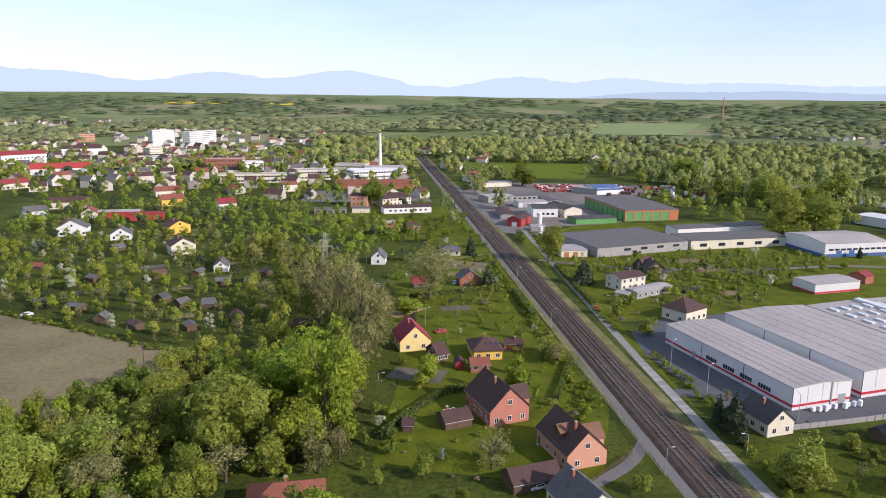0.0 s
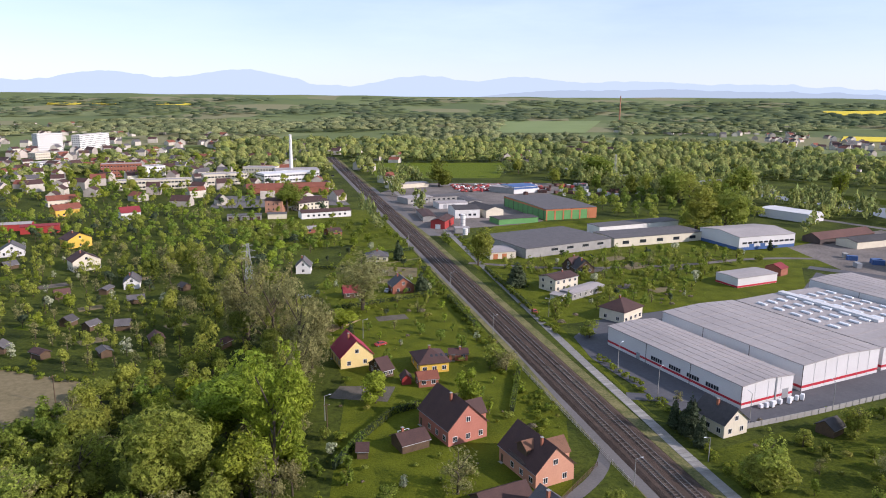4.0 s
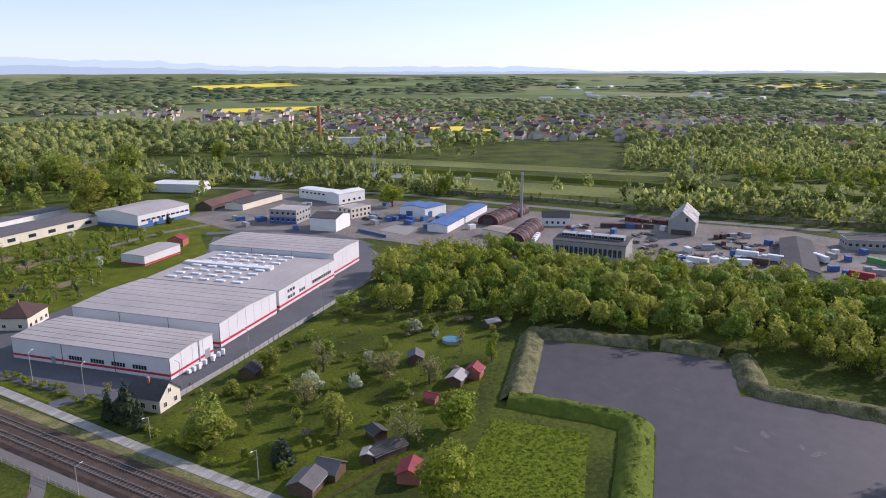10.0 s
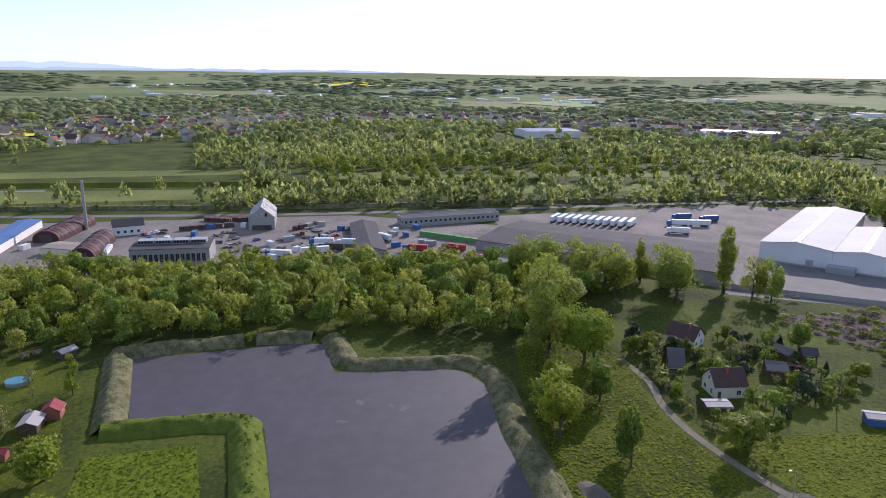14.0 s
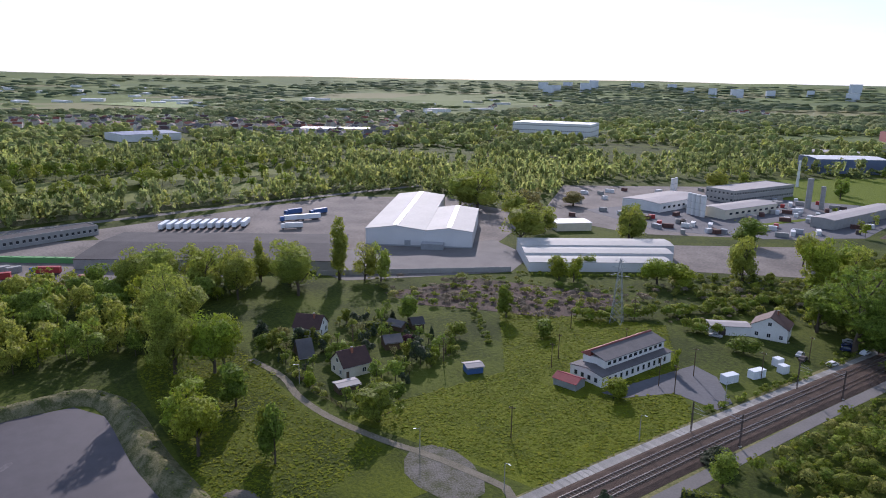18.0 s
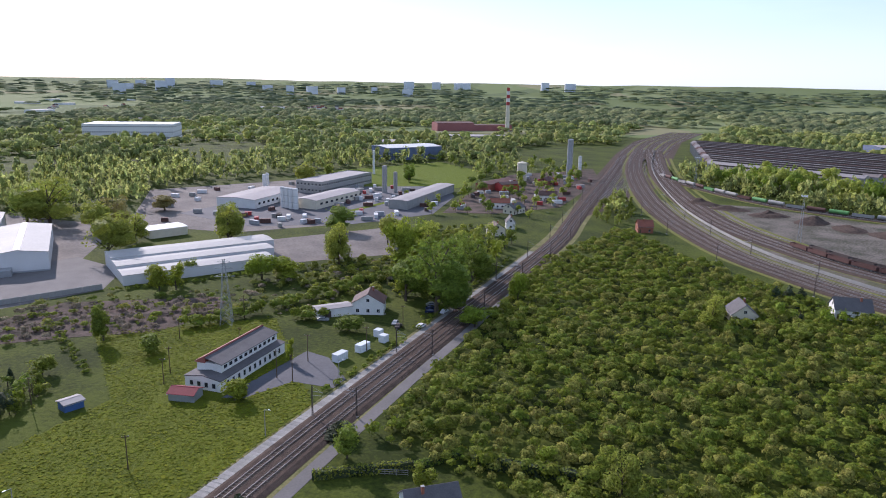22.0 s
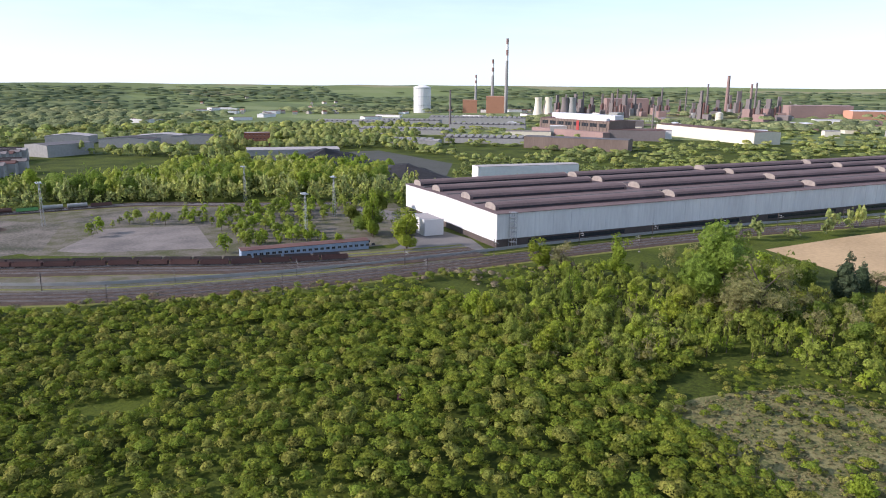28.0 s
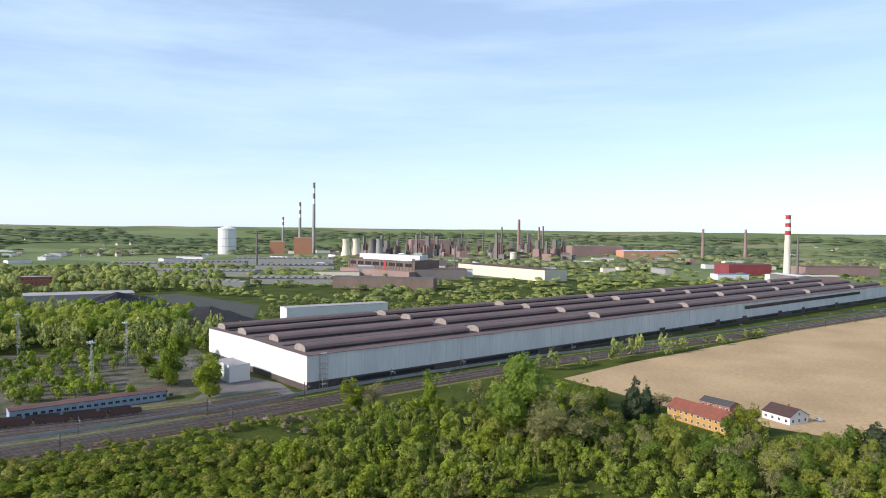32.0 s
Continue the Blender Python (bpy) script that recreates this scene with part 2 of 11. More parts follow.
SLATEBLUE = mat("slate_blue_sheet", (0.13, 0.165, 0.25), (0.1, 0.13, 0.2), 0.6, 0.2, 8)
ORANGE = mat("orange_painted_wall", (0.46, 0.17, 0.075), (0.4, 0.14, 0.06), 0.7, 0.2, 8)
GREEN = mat("green_painted_wall", (0.12, 0.3, 0.1), (0.09, 0.24, 0.08), 0.7, 0.2, 8)
CONCRETE = mat("grey_concrete", (0.34, 0.33, 0.31), (0.25, 0.245, 0.23), 0.9, 0.3, 8, 0.1)
STEEL = mat("galvanised_steel", (0.36, 0.37, 0.38), (0.28, 0.29, 0.3), 0.5, 0.5, 8, 0, 0.3)
DARKSTEEL = mat("dark_rusted_steel", (0.1, 0.075, 0.065), (0.06, 0.05, 0.046), 0.8, 0.4, 8)
REDPAINT = mat("red_paint", (0.38, 0.05, 0.045), (0.3, 0.04, 0.036), 0.5, 0.4, 8)
PALECROP = mat("pale_far_crop", (0.2, 0.25, 0.085), (0.15, 0.2, 0.065), 0.95, 0.01, 14)
RAPE = mat("rapeseed_bloom", (0.72, 0.55, 0.03), (0.6, 0.47, 0.03), 0.95, 0.02, 10)
GLASS = mat("dark_window_glass", (0.035, 0.04, 0.048), (0.02, 0.023, 0.028), 0.08, 0.5, 4, spec=0.6)
PLASTIC = mat("white_plastic_film", (0.7, 0.72, 0.74), (0.6, 0.62, 0.64), 0.4, 0.6, 6, rand=0.08)
LEAF_FRESH = mat("fresh_green_leaves", (0.275, 0.335, 0.03), (0.155, 0.2, 0.018), 0.7, 0.5, 5, rand=0.16, trans=0.4, spec=0.2, leaf=1.6, cut=0.45)
LEAF_MID = mat("mid_green_leaves", (0.21, 0.265, 0.036), (0.112, 0.148, 0.02), 0.7, 0.5, 5, rand=0.2, trans=0.46, spec=0.2, leaf=1.7, cut=0.45)
LEAF_OLIVE = mat("olive_spring_leaves", (0.33, 0.37, 0.06), (0.205, 0.235, 0.038), 0.7, 0.5, 5, rand=0.15, trans=0.5, spec=0.2, leaf=1.8, cut=0.46)
LEAF_BUD = mat("brown_budding_twigs", (0.29, 0.275, 0.105), (0.18, 0.175, 0.068), 0.85, 0.5, 5, rand=0.12, trans=0.3, spec=0.15, leaf=2.2, cut=0.52)
LEAF_DARK = mat("dark_needles", (0.06, 0.085, 0.04), (0.035, 0.05, 0.024), 0.8, 0.7, 5, rand=0.2, trans=0.15, spec=0.2, leaf=2.0, cut=0.44)
LEAF_WHITE = mat("white_blossom", (0.5, 0.5, 0.38), (0.24, 0.29, 0.12), 0.8, 0.9, 5, rand=0.15, trans=0.3, spec=0.2, leaf=1.8, cut=0.48)
WOODS = mat("distant_woodland_leaves", (0.4, 0.435, 0.14), (0.26, 0.29, 0.095), 0.8, 0.02, 30, trans=0.55, spec=0.15, islands=0.2, leaf=0.7, cut=0.36)
BUSH = mat("thicket_leaves", (0.21, 0.255, 0.028), (0.1, 0.13, 0.014), 0.8, 0.05, 12, trans=0.42, spec=0.15, islands=0.2, leaf=1.9, cut=0.43)

# ---- mesh helpers ----
def link_mesh(name, verts, faces, material, parent=None, label="", smooth=False):
    me = bpy.data.meshes.new(name)
    me.from_pydata(verts, [], faces)
    if smooth:
        me.polygons.foreach_set("use_smooth", [True] * len(me.polygons))
    me.materials.append(material)
    ob = new(name, me)
    if parent is not None:
        ob.parent = parent
    if label:
        ob["label"] = label
    return ob


def part(name, bm, material, parent=None, label="", smooth=False):
    bmesh.ops.recalc_face_normals(bm, faces=bm.faces)
    me = bpy.data.meshes.new(name)
    bm.to_mesh(me)
    bm.free()
    if smooth:
        me.polygons.foreach_set("use_smooth", [True] * len(me.polygons))
    me.materials.append(material)
    ob = new(name, me)
    if parent is not None:
        ob.parent = parent
    if label:
        ob["label"] = label
    return ob


def again(ob, m, parent):
    """One more object on the same mesh, at m under parent."""
    o = ob.copy()
    scene.collection.objects.link(o)
    o.parent = parent
    o.matrix_basis = m
    return o


def box(bm, x0, x1, y0, y1, z0, z1, bev=0.0):
    v = [bm.verts.new(c) for c in ((x0, y0, z0), (x1, y0, z0), (x1, y1, z0), (x0, y1, z0), (x0, y0, z1), (x1, y0, z1), (x1, y1, z1), (x0, y1, z1))]
    f = [bm.faces.new([v[i] for i in q]) for q in ((3, 2, 1, 0), (4, 5, 6, 7), (0, 1, 5, 4), (1, 2, 6, 5), (2, 3, 7, 6), (3, 0, 4, 7))]
    if bev:
        bmesh.ops.bevel(bm, geom=list({e for q in f for e in q.edges}), offset=bev, segments=1, affect='EDGES')
    return f


def bx(x0, x1, y0, y1, z0, z1, bev=0.0):
    bm = bmesh.new()
    box(bm, x0, x1, y0, y1, z0, z1, bev)
    return bm


def tube(bm, x, y, z0, z1, r0, r1=None, n=12, cap=True):
    r1 = r0 if r1 is None else r1
    a = [bm.verts.new((x + r0 * math.cos(6.2832 * i / n), y + r0 * math.sin(6.2832 * i / n), z0)) for i in range(n)]
    b = [bm.verts.new((x + r1 * math.cos(6.2832 * i / n), y + r1 * math.sin(6.2832 * i / n), z1)) for i in range(n)]
    for i in range(n):
        bm.faces.new((a[i], a[(i + 1) % n], b[(i + 1) % n], b[i]))
    if cap:
        bm.faces.new(b)
        bm.faces.new(a[::-1])


def rod(bm, p, q, r, n=6):
    p, q = Vector(p), Vector(q)
    d = (q - p)
    if d.length < 1e-6:
        return
    u = d.orthogonal().normalized()
    w = d.normalized().cross(u)
    A = [bm.verts.new(p + (u * math.cos(6.2832 * i / n) + w * math.sin(6.2832 * i / n)) * r) for i in range(n)]
    B = [bm.verts.new(q + (u * math.cos(6.2832 * i / n) + w * math.sin(6.2832 * i / n)) * r) for i in range(n)]
    for i in range(n):
        bm.faces.new((A[i], A[(i + 1) % n], B[(i + 1) % n], B[i]))
    bm.faces.new(B)
    bm.faces.new(A[::-1])


def thing(name, x, y, z, ang, label, category, group="", kind=""):
    o = new(name)
    o.empty_display_size = 0.5
    o.matrix_basis = pose(x, y, z, 0, 0, ang)
    return tagged(o, label, category, group, kind)


def flat(name, pts, z, thick, material, label="", category="", kind="structure", sub=0):
    """A sheet on the ground with a real edge: a polygon of corners, thick metres deep, its top at z."""
    n = len(pts)
    vs = [(x, y, z) for x, y in pts] + [(x, y, z - thick) for x, y in pts]
    fs = [list(range(n))] + [[i, (i + n), (i + 1) % n + n, (i + 1) % n] for i in range(n)]
    bm = bmesh.new()
    bv = [bm.verts.new(v) for v in vs]
    for f in fs:
        bm.faces.new([bv[i] for i in f])
    bmesh.ops.recalc_face_normals(bm, faces=bm.faces)
    o = part(name, bm, material)
    return tagged(o, label, category, "", kind)


def ribbon(name, line, width, z, material, label="", category="", kind="structure", thick=0.1):
    """A road or path of even width along a line of points."""
    L = [Vector((x, y)) for x, y in line]
    left, right = [], []
    for i, p in enumerate(L):
        d = (L[min(i + 1, len(L) - 1)] - L[max(i - 1, 0)]).normalized()
        nrm = Vector((-d.y, d.x)) * width / 2
        left.append(p + nrm)
        right.append(p - nrm)
    vs, fs = [], []
    for a, b in zip(left, right):
        vs += [(a.x, a.y, z), (b.x, b.y, z), (a.x, a.y, z - thick), (b.x, b.y, z - thick)]
    for i in range(len(L) - 1):
        k = 4 * i
        fs += [(k, k + 1, k + 5, k + 4), (k, k + 4, k + 6, k + 2), (k + 1, k + 3, k + 7, k + 5)]
    o = link_mesh(name, vs, fs, material)
    return tagged(o, label, category, "", kind)


def soup(name, V, Fq, material, label, category, kind="stuff"):
    """One mesh out of numpy arrays: vertices and quads."""
    me = bpy.data.meshes.new(name)
    me.vertices.add(len(V))
    me.vertices.foreach_set("co", np.asarray(V, dtype=np.float32).ravel())
    nq = len(Fq)
    me.loops.add(nq * 4)
    me.polygons.add(nq)
    me.loops.foreach_set("vertex_index", np.asarray(Fq, dtype=np.int32).ravel())
    me.polygons.foreach_set("loop_start", np.arange(0, nq * 4, 4, dtype=np.int32))
    me.update(calc_edges=True)
    me.validate()
    me.materials.append(material)
    return tagged(new(name, me), label, category, "", kind)


# ---- plants ----
def cards(rng, n, lobes, size, flatness=0.5, shell=0.35):
    """n leaf clumps as small bent quads over a crown made of ball-shaped lobes (x, y, z, r)."""
    lobes = np.array(lobes, float)
    wgt = lobes[:, 3] ** 2
    k = rng.choice(len(lobes), n, p=wgt / wgt.sum())
    d = rng.normal(size=(n, 3))
    d[:, 2] += 0.35
    d /= np.linalg.norm(d, axis=1)[:, None]
    rad = lobes[k, 3] * (1 - shell * rng.random(n) ** 1.5 + 0.08 * rng.normal(size=n))
    c = lobes[k, :3] + d * rad[:, None] * np.array([1, 1, 0.9])
    nrm = d + flatness * rng.normal(size=(n, 3))
    nrm /= np.linalg.norm(nrm, axis=1)[:, None]
    t = np.cross(nrm, rng.normal(size=(n, 3)))
    t /= np.linalg.norm(t, axis=1)[:, None]
    b = np.cross(nrm, t)
    s = size * (0.55 + 0.8 * rng.random(n))[:, None]
    q = s * (0.55 + 0.5 * rng.random(n))[:, None]
    drop = nrm * s * 0.22
    V = np.stack([c - t * s - drop, c - b * q, c + t * s - drop, c + b * q], 1).reshape(-1, 3)
    Fq = np.arange(4 * n).reshape(-1, 4)
    return V, Fq


def cores(rng, lobes, k=0.82, rough=0.16, upper=False):
    """Lumpy inner bodies of a crown: a dented ball of 24 quads in every lobe, or its upper half."""
    Vs, Fs, off = [], [], 0
    g = np.array([-1.0, 0.0, 1.0])
    base, faces = {}, []
    for ax in range(3):
        for sg in (-1, 1):
            for i in range(2):
                for j in range(2):
                    q = []
                    for a, b in ((0, 0), (1, 0), (1, 1), (0, 1)):
                        p = [0.0, 0.0, 0.0]
                        p[ax], p[(ax + 1) % 3], p[(ax + 2) % 3] = sg, g[i + a], g[j + b]
                        q.append(base.setdefault(tuple(p), len(base)))
                    if upper and min(list(base)[m][2] for m in q) < 0:
                        continue
                    faces.append(q if sg > 0 else q[::-1])
    B = np.array(list(base))
    B = B / np.linalg.norm(B, axis=1)[:, None]
    faces = np.array(faces)
    for x, y, z, r in lobes:
        d = 1 + rough * rng.normal(size=len(B))
        Vs.append(B * (r * k * d)[:, None] * np.array([1, 1, 0.9]) + np.array([x, y, z]))
        Fs.append(faces + off)
        off += len(B)
    return np.concatenate(Vs), np.concatenate(Fs)


def foliage(rng, lobes, n, size, core_lobes=None, k=0.82, upper=False):
    """Cards over cores: one crown."""
    V, Fq = cards(rng, n, lobes, size)
    V2, F2 = cores(rng, lobes if core_lobes is None else core_lobes, k, upper=upper)
    return np.concatenate([V, V2]), np.concatenate([Fq, F2 + len(V)])


def crown_lobes(rng, h, w, kind):
    """Lobes of a crown of height h and width w; the trunk foot is the origin."""
    out = []
    if kind == "round":
        for i in range(9):
            a, u = rng.random() * 6.28, rng.random()
            r = w * (0.2 + 0.12 * rng.random())
            out.append((math.cos(a) * w * 0.27 * (0.5 + 0.6 * rng.random()), math.sin(a) * w * 0.27 * (0.5 + 0.6 * rng.random()), h * (0.27 + 0.53 * u), r))
        out.append((0, 0, h * 0.6, w * 0.34))
    elif kind == "tall":
        for i in range(11):
            u = i / 10
            a = rng.random() * 6.28
            r = w * (0.3 - 0.13 * abs(u - 0.35)) * (0.8 + 0.4 * rng.random())
            out.append((math.cos(a) * w * 0.22, math.sin(a) * w * 0.22, h * (0.19 + 0.7 * u), r * 0.8))
    elif kind == "column":
        for i in range(9):
            u = i / 8
            out.append((rng.normal() * w * 0.05, rng.normal() * w * 0.05, h * (0.16 + 0.74 * u), w * 0.5 * (0.55 + 0.5 * math.sin(0.5 + 2.3 * u)) * 0.9))
    elif kind == "cone":
        for i in range(10):
            u = i / 9
            out.append((rng.normal() * w * 0.03, rng.normal() * w * 0.03, h * (0.12 + 0.84 * u), w * 0.5 * (1.02 - 0.93 * u)))
    elif kind == "bush":
        for i in range(6):
            a = rng.random() * 6.28
            out.append((math.cos(a) * w * 0.25, math.sin(a) * w * 0.25, h * (0.3 + 0.35 * rng.random()), w * 0.25 * (0.8 + 0.5 * rng.random())))
    return out


def tree_meshes(seed, h, w, kind, n, size, leaf):
    """The two meshes of a tree: trunk with limbs, and crown."""
    rng = np.random.default_rng(seed)
    lobes = crown_lobes(rng, h, w, kind)
    V, Fq = foliage(rng, lobes, n, size, sorted(lobes, key=lambda q: -q[3])[:6], 0.55 if leaf is LEAF_BUD else 0.8)
    me = bpy.data.meshes.new("crown")
    me.from_pydata(V.tolist(), [], Fq.tolist())
    me.materials.append(leaf)
    bm = bmesh.new()
    tr = max(0.12, h * 0.022)
    top = h * (0.55 if kind in ("round", "tall") else 0.8)
    prev = Vector((0, 0, -0.15))
    for i in range(4):
        u = (i + 1) / 4
        nxt = Vector((rng.normal() * 0.02 * h * u, rng.normal() * 0.02 * h * u, top * u))
        a = [prev + Vector((math.cos(j * 1.0472), math.sin(j * 1.0472), 0)) * tr * (1.25 - 0.95 * (u - 0.25)) for j in range(6)]
        b = [nxt + Vector((math.cos(j * 1.0472), math.sin(j * 1.0472), 0)) * tr * (1.25 - 0.95 * u) for j in range(6)]
        va, vb = [bm.verts.new(c) for c in a], [bm.verts.new(c) for c in b]
        for j in range(6):
            bm.faces.new((va[j], va[(j + 1) % 6], vb[(j + 1) % 6], vb[j]))
        prev = nxt
    if kind in ("round", "tall", "bush"):
        for lx, ly, lz, lr in lobes:
            rod(bm, (0, 0, max(h * 0.12, min(top, lz - 0.28 * h * 0.8))), (lx, ly, lz), tr * 0.32, 4)
    bt = bpy.data.meshes.new("trunk")
    bm.to_mesh(bt)
    bm.free()
    bt.materials.append(BARK)
    return bt, me
# ---- building kinds ----
def window_set(parent, wins, face, glass=None, frame_mat=None):
    """Windows on a wall: (u, z, w, h) along the wall; face gives origin, direction and outward normal in the parent's frame."""
    (ox, oy), (dx, dy), (nx, ny) = face
    glass, frame_mat = glass or GLASS, frame_mat or WHITE
    made = {}
    ang = math.degrees(math.atan2(dy, dx))
    if parent.location.length > 366:
        # far off: one strip of panes and one of lintels a storey
        bm = bmesh.new()
        b2 = bmesh.new()
        for u, z, ww, hh in wins:
            cx, cy = ox + dx * u + nx * 0.03, oy + dy * u + ny * 0.03
            ex, ey = abs(dx) * ww / 2 + abs(nx) * 0.026, abs(dy) * ww / 2 + abs(ny) * 0.026
            box(bm, cx - ex, cx + ex, cy - ey, cy + ey, z - hh / 2, z + hh / 2)
            ex, ey = abs(dx) * (ww / 2 + 0.12) + abs(nx) * 0.05, abs(dy) * (ww / 2 + 0.12) + abs(ny) * 0.05
            box(b2, cx - ex, cx + ex, cy - ey, cy + ey, z - hh / 2 - 0.16, z - hh / 2 - 0.004)
        f = tagged(part("glazing", bm, glass, parent), kind="stuff")
        tagged(part("sills", b2, frame_mat, f), kind="stuff")
        return
    for u, z, ww, hh in wins:
        k = (ww, hh)
        m = pose(ox + dx * u + nx * 0.003, oy + dy * u + ny * 0.003, z, 0, 0, ang)
        if k in made and parent in [made[k].parent]:
            f = made[k].copy()
            scene.collection.objects.link(f)
            f.parent, f.matrix_basis = parent, m
            g = made[k].children[0].copy()
            scene.collection.objects.link(g)
            g.parent = f
            continue
        bm = bmesh.new()
        t = 0.09
        s = -1 if dx * ny - dy * nx < 0 else 1
        a, b = sorted((0.0, 0.07 * s))
        box(bm, -ww / 2 - t, ww / 2 + t, a, b, -hh / 2 - t, -hh / 2)
        box(bm, -ww / 2 - t, ww / 2 + t, a, b, hh / 2, hh / 2 + t)
        box(bm, -ww / 2 - t, -ww / 2, a, b, -hh / 2, hh / 2)
        box(bm, ww / 2, ww / 2 + t, a, b, -hh / 2, hh / 2)
        if ww > 1.0:
            box(bm, -0.03, 0.03, a, b, -hh / 2, hh / 2)
        f = part("window", bm, frame_mat, parent)
        f.matrix_basis = m
        a, b = sorted((0.005 * s, 0.03 * s))
        part("pane", bx(-ww / 2, ww / 2, a, b, -hh / 2, hh / 2), glass, f)
        made[k] = f


def gable_wall(L, D, h, r, z0=0.0):
    """Solid body with gables at both ends of the length L; ridge along x."""
    bm = bmesh.new()
    x, y = L / 2, D / 2
    prof = [(-y, -0.4 + z0), (y, -0.4 + z0), (y, h), (0, h + r), (-y, h)]
    a = [bm.verts.new((-x, u, v)) for u, v in prof]
    b = [bm.verts.new((x, u, v)) for u, v in prof]
    bm.faces.new(a)
    bm.faces.new(b[::-1])
    for i in range(5):
        bm.faces.new((a[i], b[i], b[(i + 1) % 5], a[(i + 1) % 5]))
    return bm


def slope(bm, L, y0, z0, y1, z1, t, over):
    """One roof slab from the eaves (y0, z0) to the ridge (y1, z1)."""
    d = Vector((y1 - y0, z1 - z0))
    n = d.length
    d /= n
    e = Vector((y0, z0)) - d * over
    q = Vector((-d.y, d.x)) * (t if d.x > 0 else -t)
    c = [e, Vector((y1, z1)), Vector((y1, z1)) + q, e + q]
    x = L / 2 + over * 0.8
    a = [bm.verts.new((-x, p.x, p.y)) for p in c]
    b = [bm.verts.new((x, p.x, p.y)) for p in c]
    bm.faces.new(a)
    bm.faces.new(b[::-1])
    for i in range(4):
        bm.faces.new((a[i], b[i], b[(i + 1) % 4], a[(i + 1) % 4]))


def house(x, y, ang, L, D, h, r, wall, roof, label, floors=1, chimney=True, name="house", category="house", win=True, group="", rooflights=0, porch=None, seed=0):
    """A house with a gabled roof; ridge along its own x axis."""
    o = thing(name, x, y, 0, ang, label, category, group)
    part("wall", gable_wall(L, D, h, r), wall, o)
    for s in (-1, 1):
        bm = bmesh.new()
        slope(bm, L, s * D / 2, h, 0, h + r, 0.16, 0.45)
        part("roof_slope", bm, roof, o)
    bm = bmesh.new()
    rod(bm, (-L / 2 - 0.36, 0, h + r + 0.12), (L / 2 + 0.36, 0, h + r + 0.12), 0.12, 6)
    part("ridge_cap", bm, roof, o)
    for s in (-1, 1):
        bm = bmesh.new()
        rod(bm, (-L / 2 - 0.3, s * (D / 2 + 0.42), h - 0.28), (L / 2 + 0.3, s * (D / 2 + 0.42), h - 0.28), 0.07, 5)
        part("gutter", bm, STEEL, o)
    rng = random.Random(seed + int(x * 7 + y))
    if chimney:
        cx = rng.uniform(-0.25, 0.25) * L
        c = part("chimney", bx(cx - 0.3, cx + 0.3, D * 0.08, D * 0.08 + 0.6, h + r * 0.5, h + r + 0.9), BRICK, o)
        part("chimney_cap", bx(cx - 0.36, cx + 0.36, D * 0.08 - 0.06, D * 0.08 + 0.66, h + r + 0.9, h + r + 1.0), CONCRETE, c)
    if win:
        for f in range(floors):
            z = 1.6 + f * 2.8
            n = max(2, int(L / 3.2))
            ws = [(-L / 2 + (i + 0.5) * L / n, z, 1.2, 1.3) for i in range(n)]
            window_set(o, ws, ((0, -D / 2), (1, 0), (0, -1)))
            window_set(o, ws[:-1], ((0, D / 2), (1, 0), (0, 1)))
            n = max(1, int(D / 3.6))
            ws = [(-D / 2 + (i + 0.5) * D / n, z, 1.1, 1.3) for i in range(n)]
            window_set(o, ws, ((-L / 2, 0), (0, 1), (-1, 0)))
            window_set(o, ws, ((L / 2, 0), (0, 1), (1, 0)))
        if r > 2.2:
            window_set(o, [(0, h + r * 0.3, 1.1, 1.2)], ((-L / 2, 0), (0, 1), (-1, 0)))
            window_set(o, [(0, h + r * 0.3, 1.1, 1.2)], ((L / 2, 0), (0, 1), (1, 0)))
        d = part("door", bx(L / 2 - 1.75, L / 2 - 0.8, D / 2 + 0.003, D / 2 + 0.05, 0.05, 2.1), WOOD, o)
        part("door_step", bx(L / 2 - 1.95, L / 2 - 0.6, D / 2 + 0.004, D / 2 + 0.7, -0.1, 0.08), CONCRETE, o)
    for i in range(rooflights):
        sx = -L / 2 + (i + 1) * L / (rooflights + 1)
        for s in (-1, 1):
            m = Matrix.Translation((sx, s * D * 0.27, h + r * 0.46 + 0.2)) @ Euler((math.atan2(r, D / 2) * -s, 0, 0)).to_matrix().to_4x4()
            w_ = part("rooflight", bx(-0.45, 0.45, -0.6, 0.6, -0.06, 0.06), GLASS, o)
            w_.matrix_basis = m
    return o


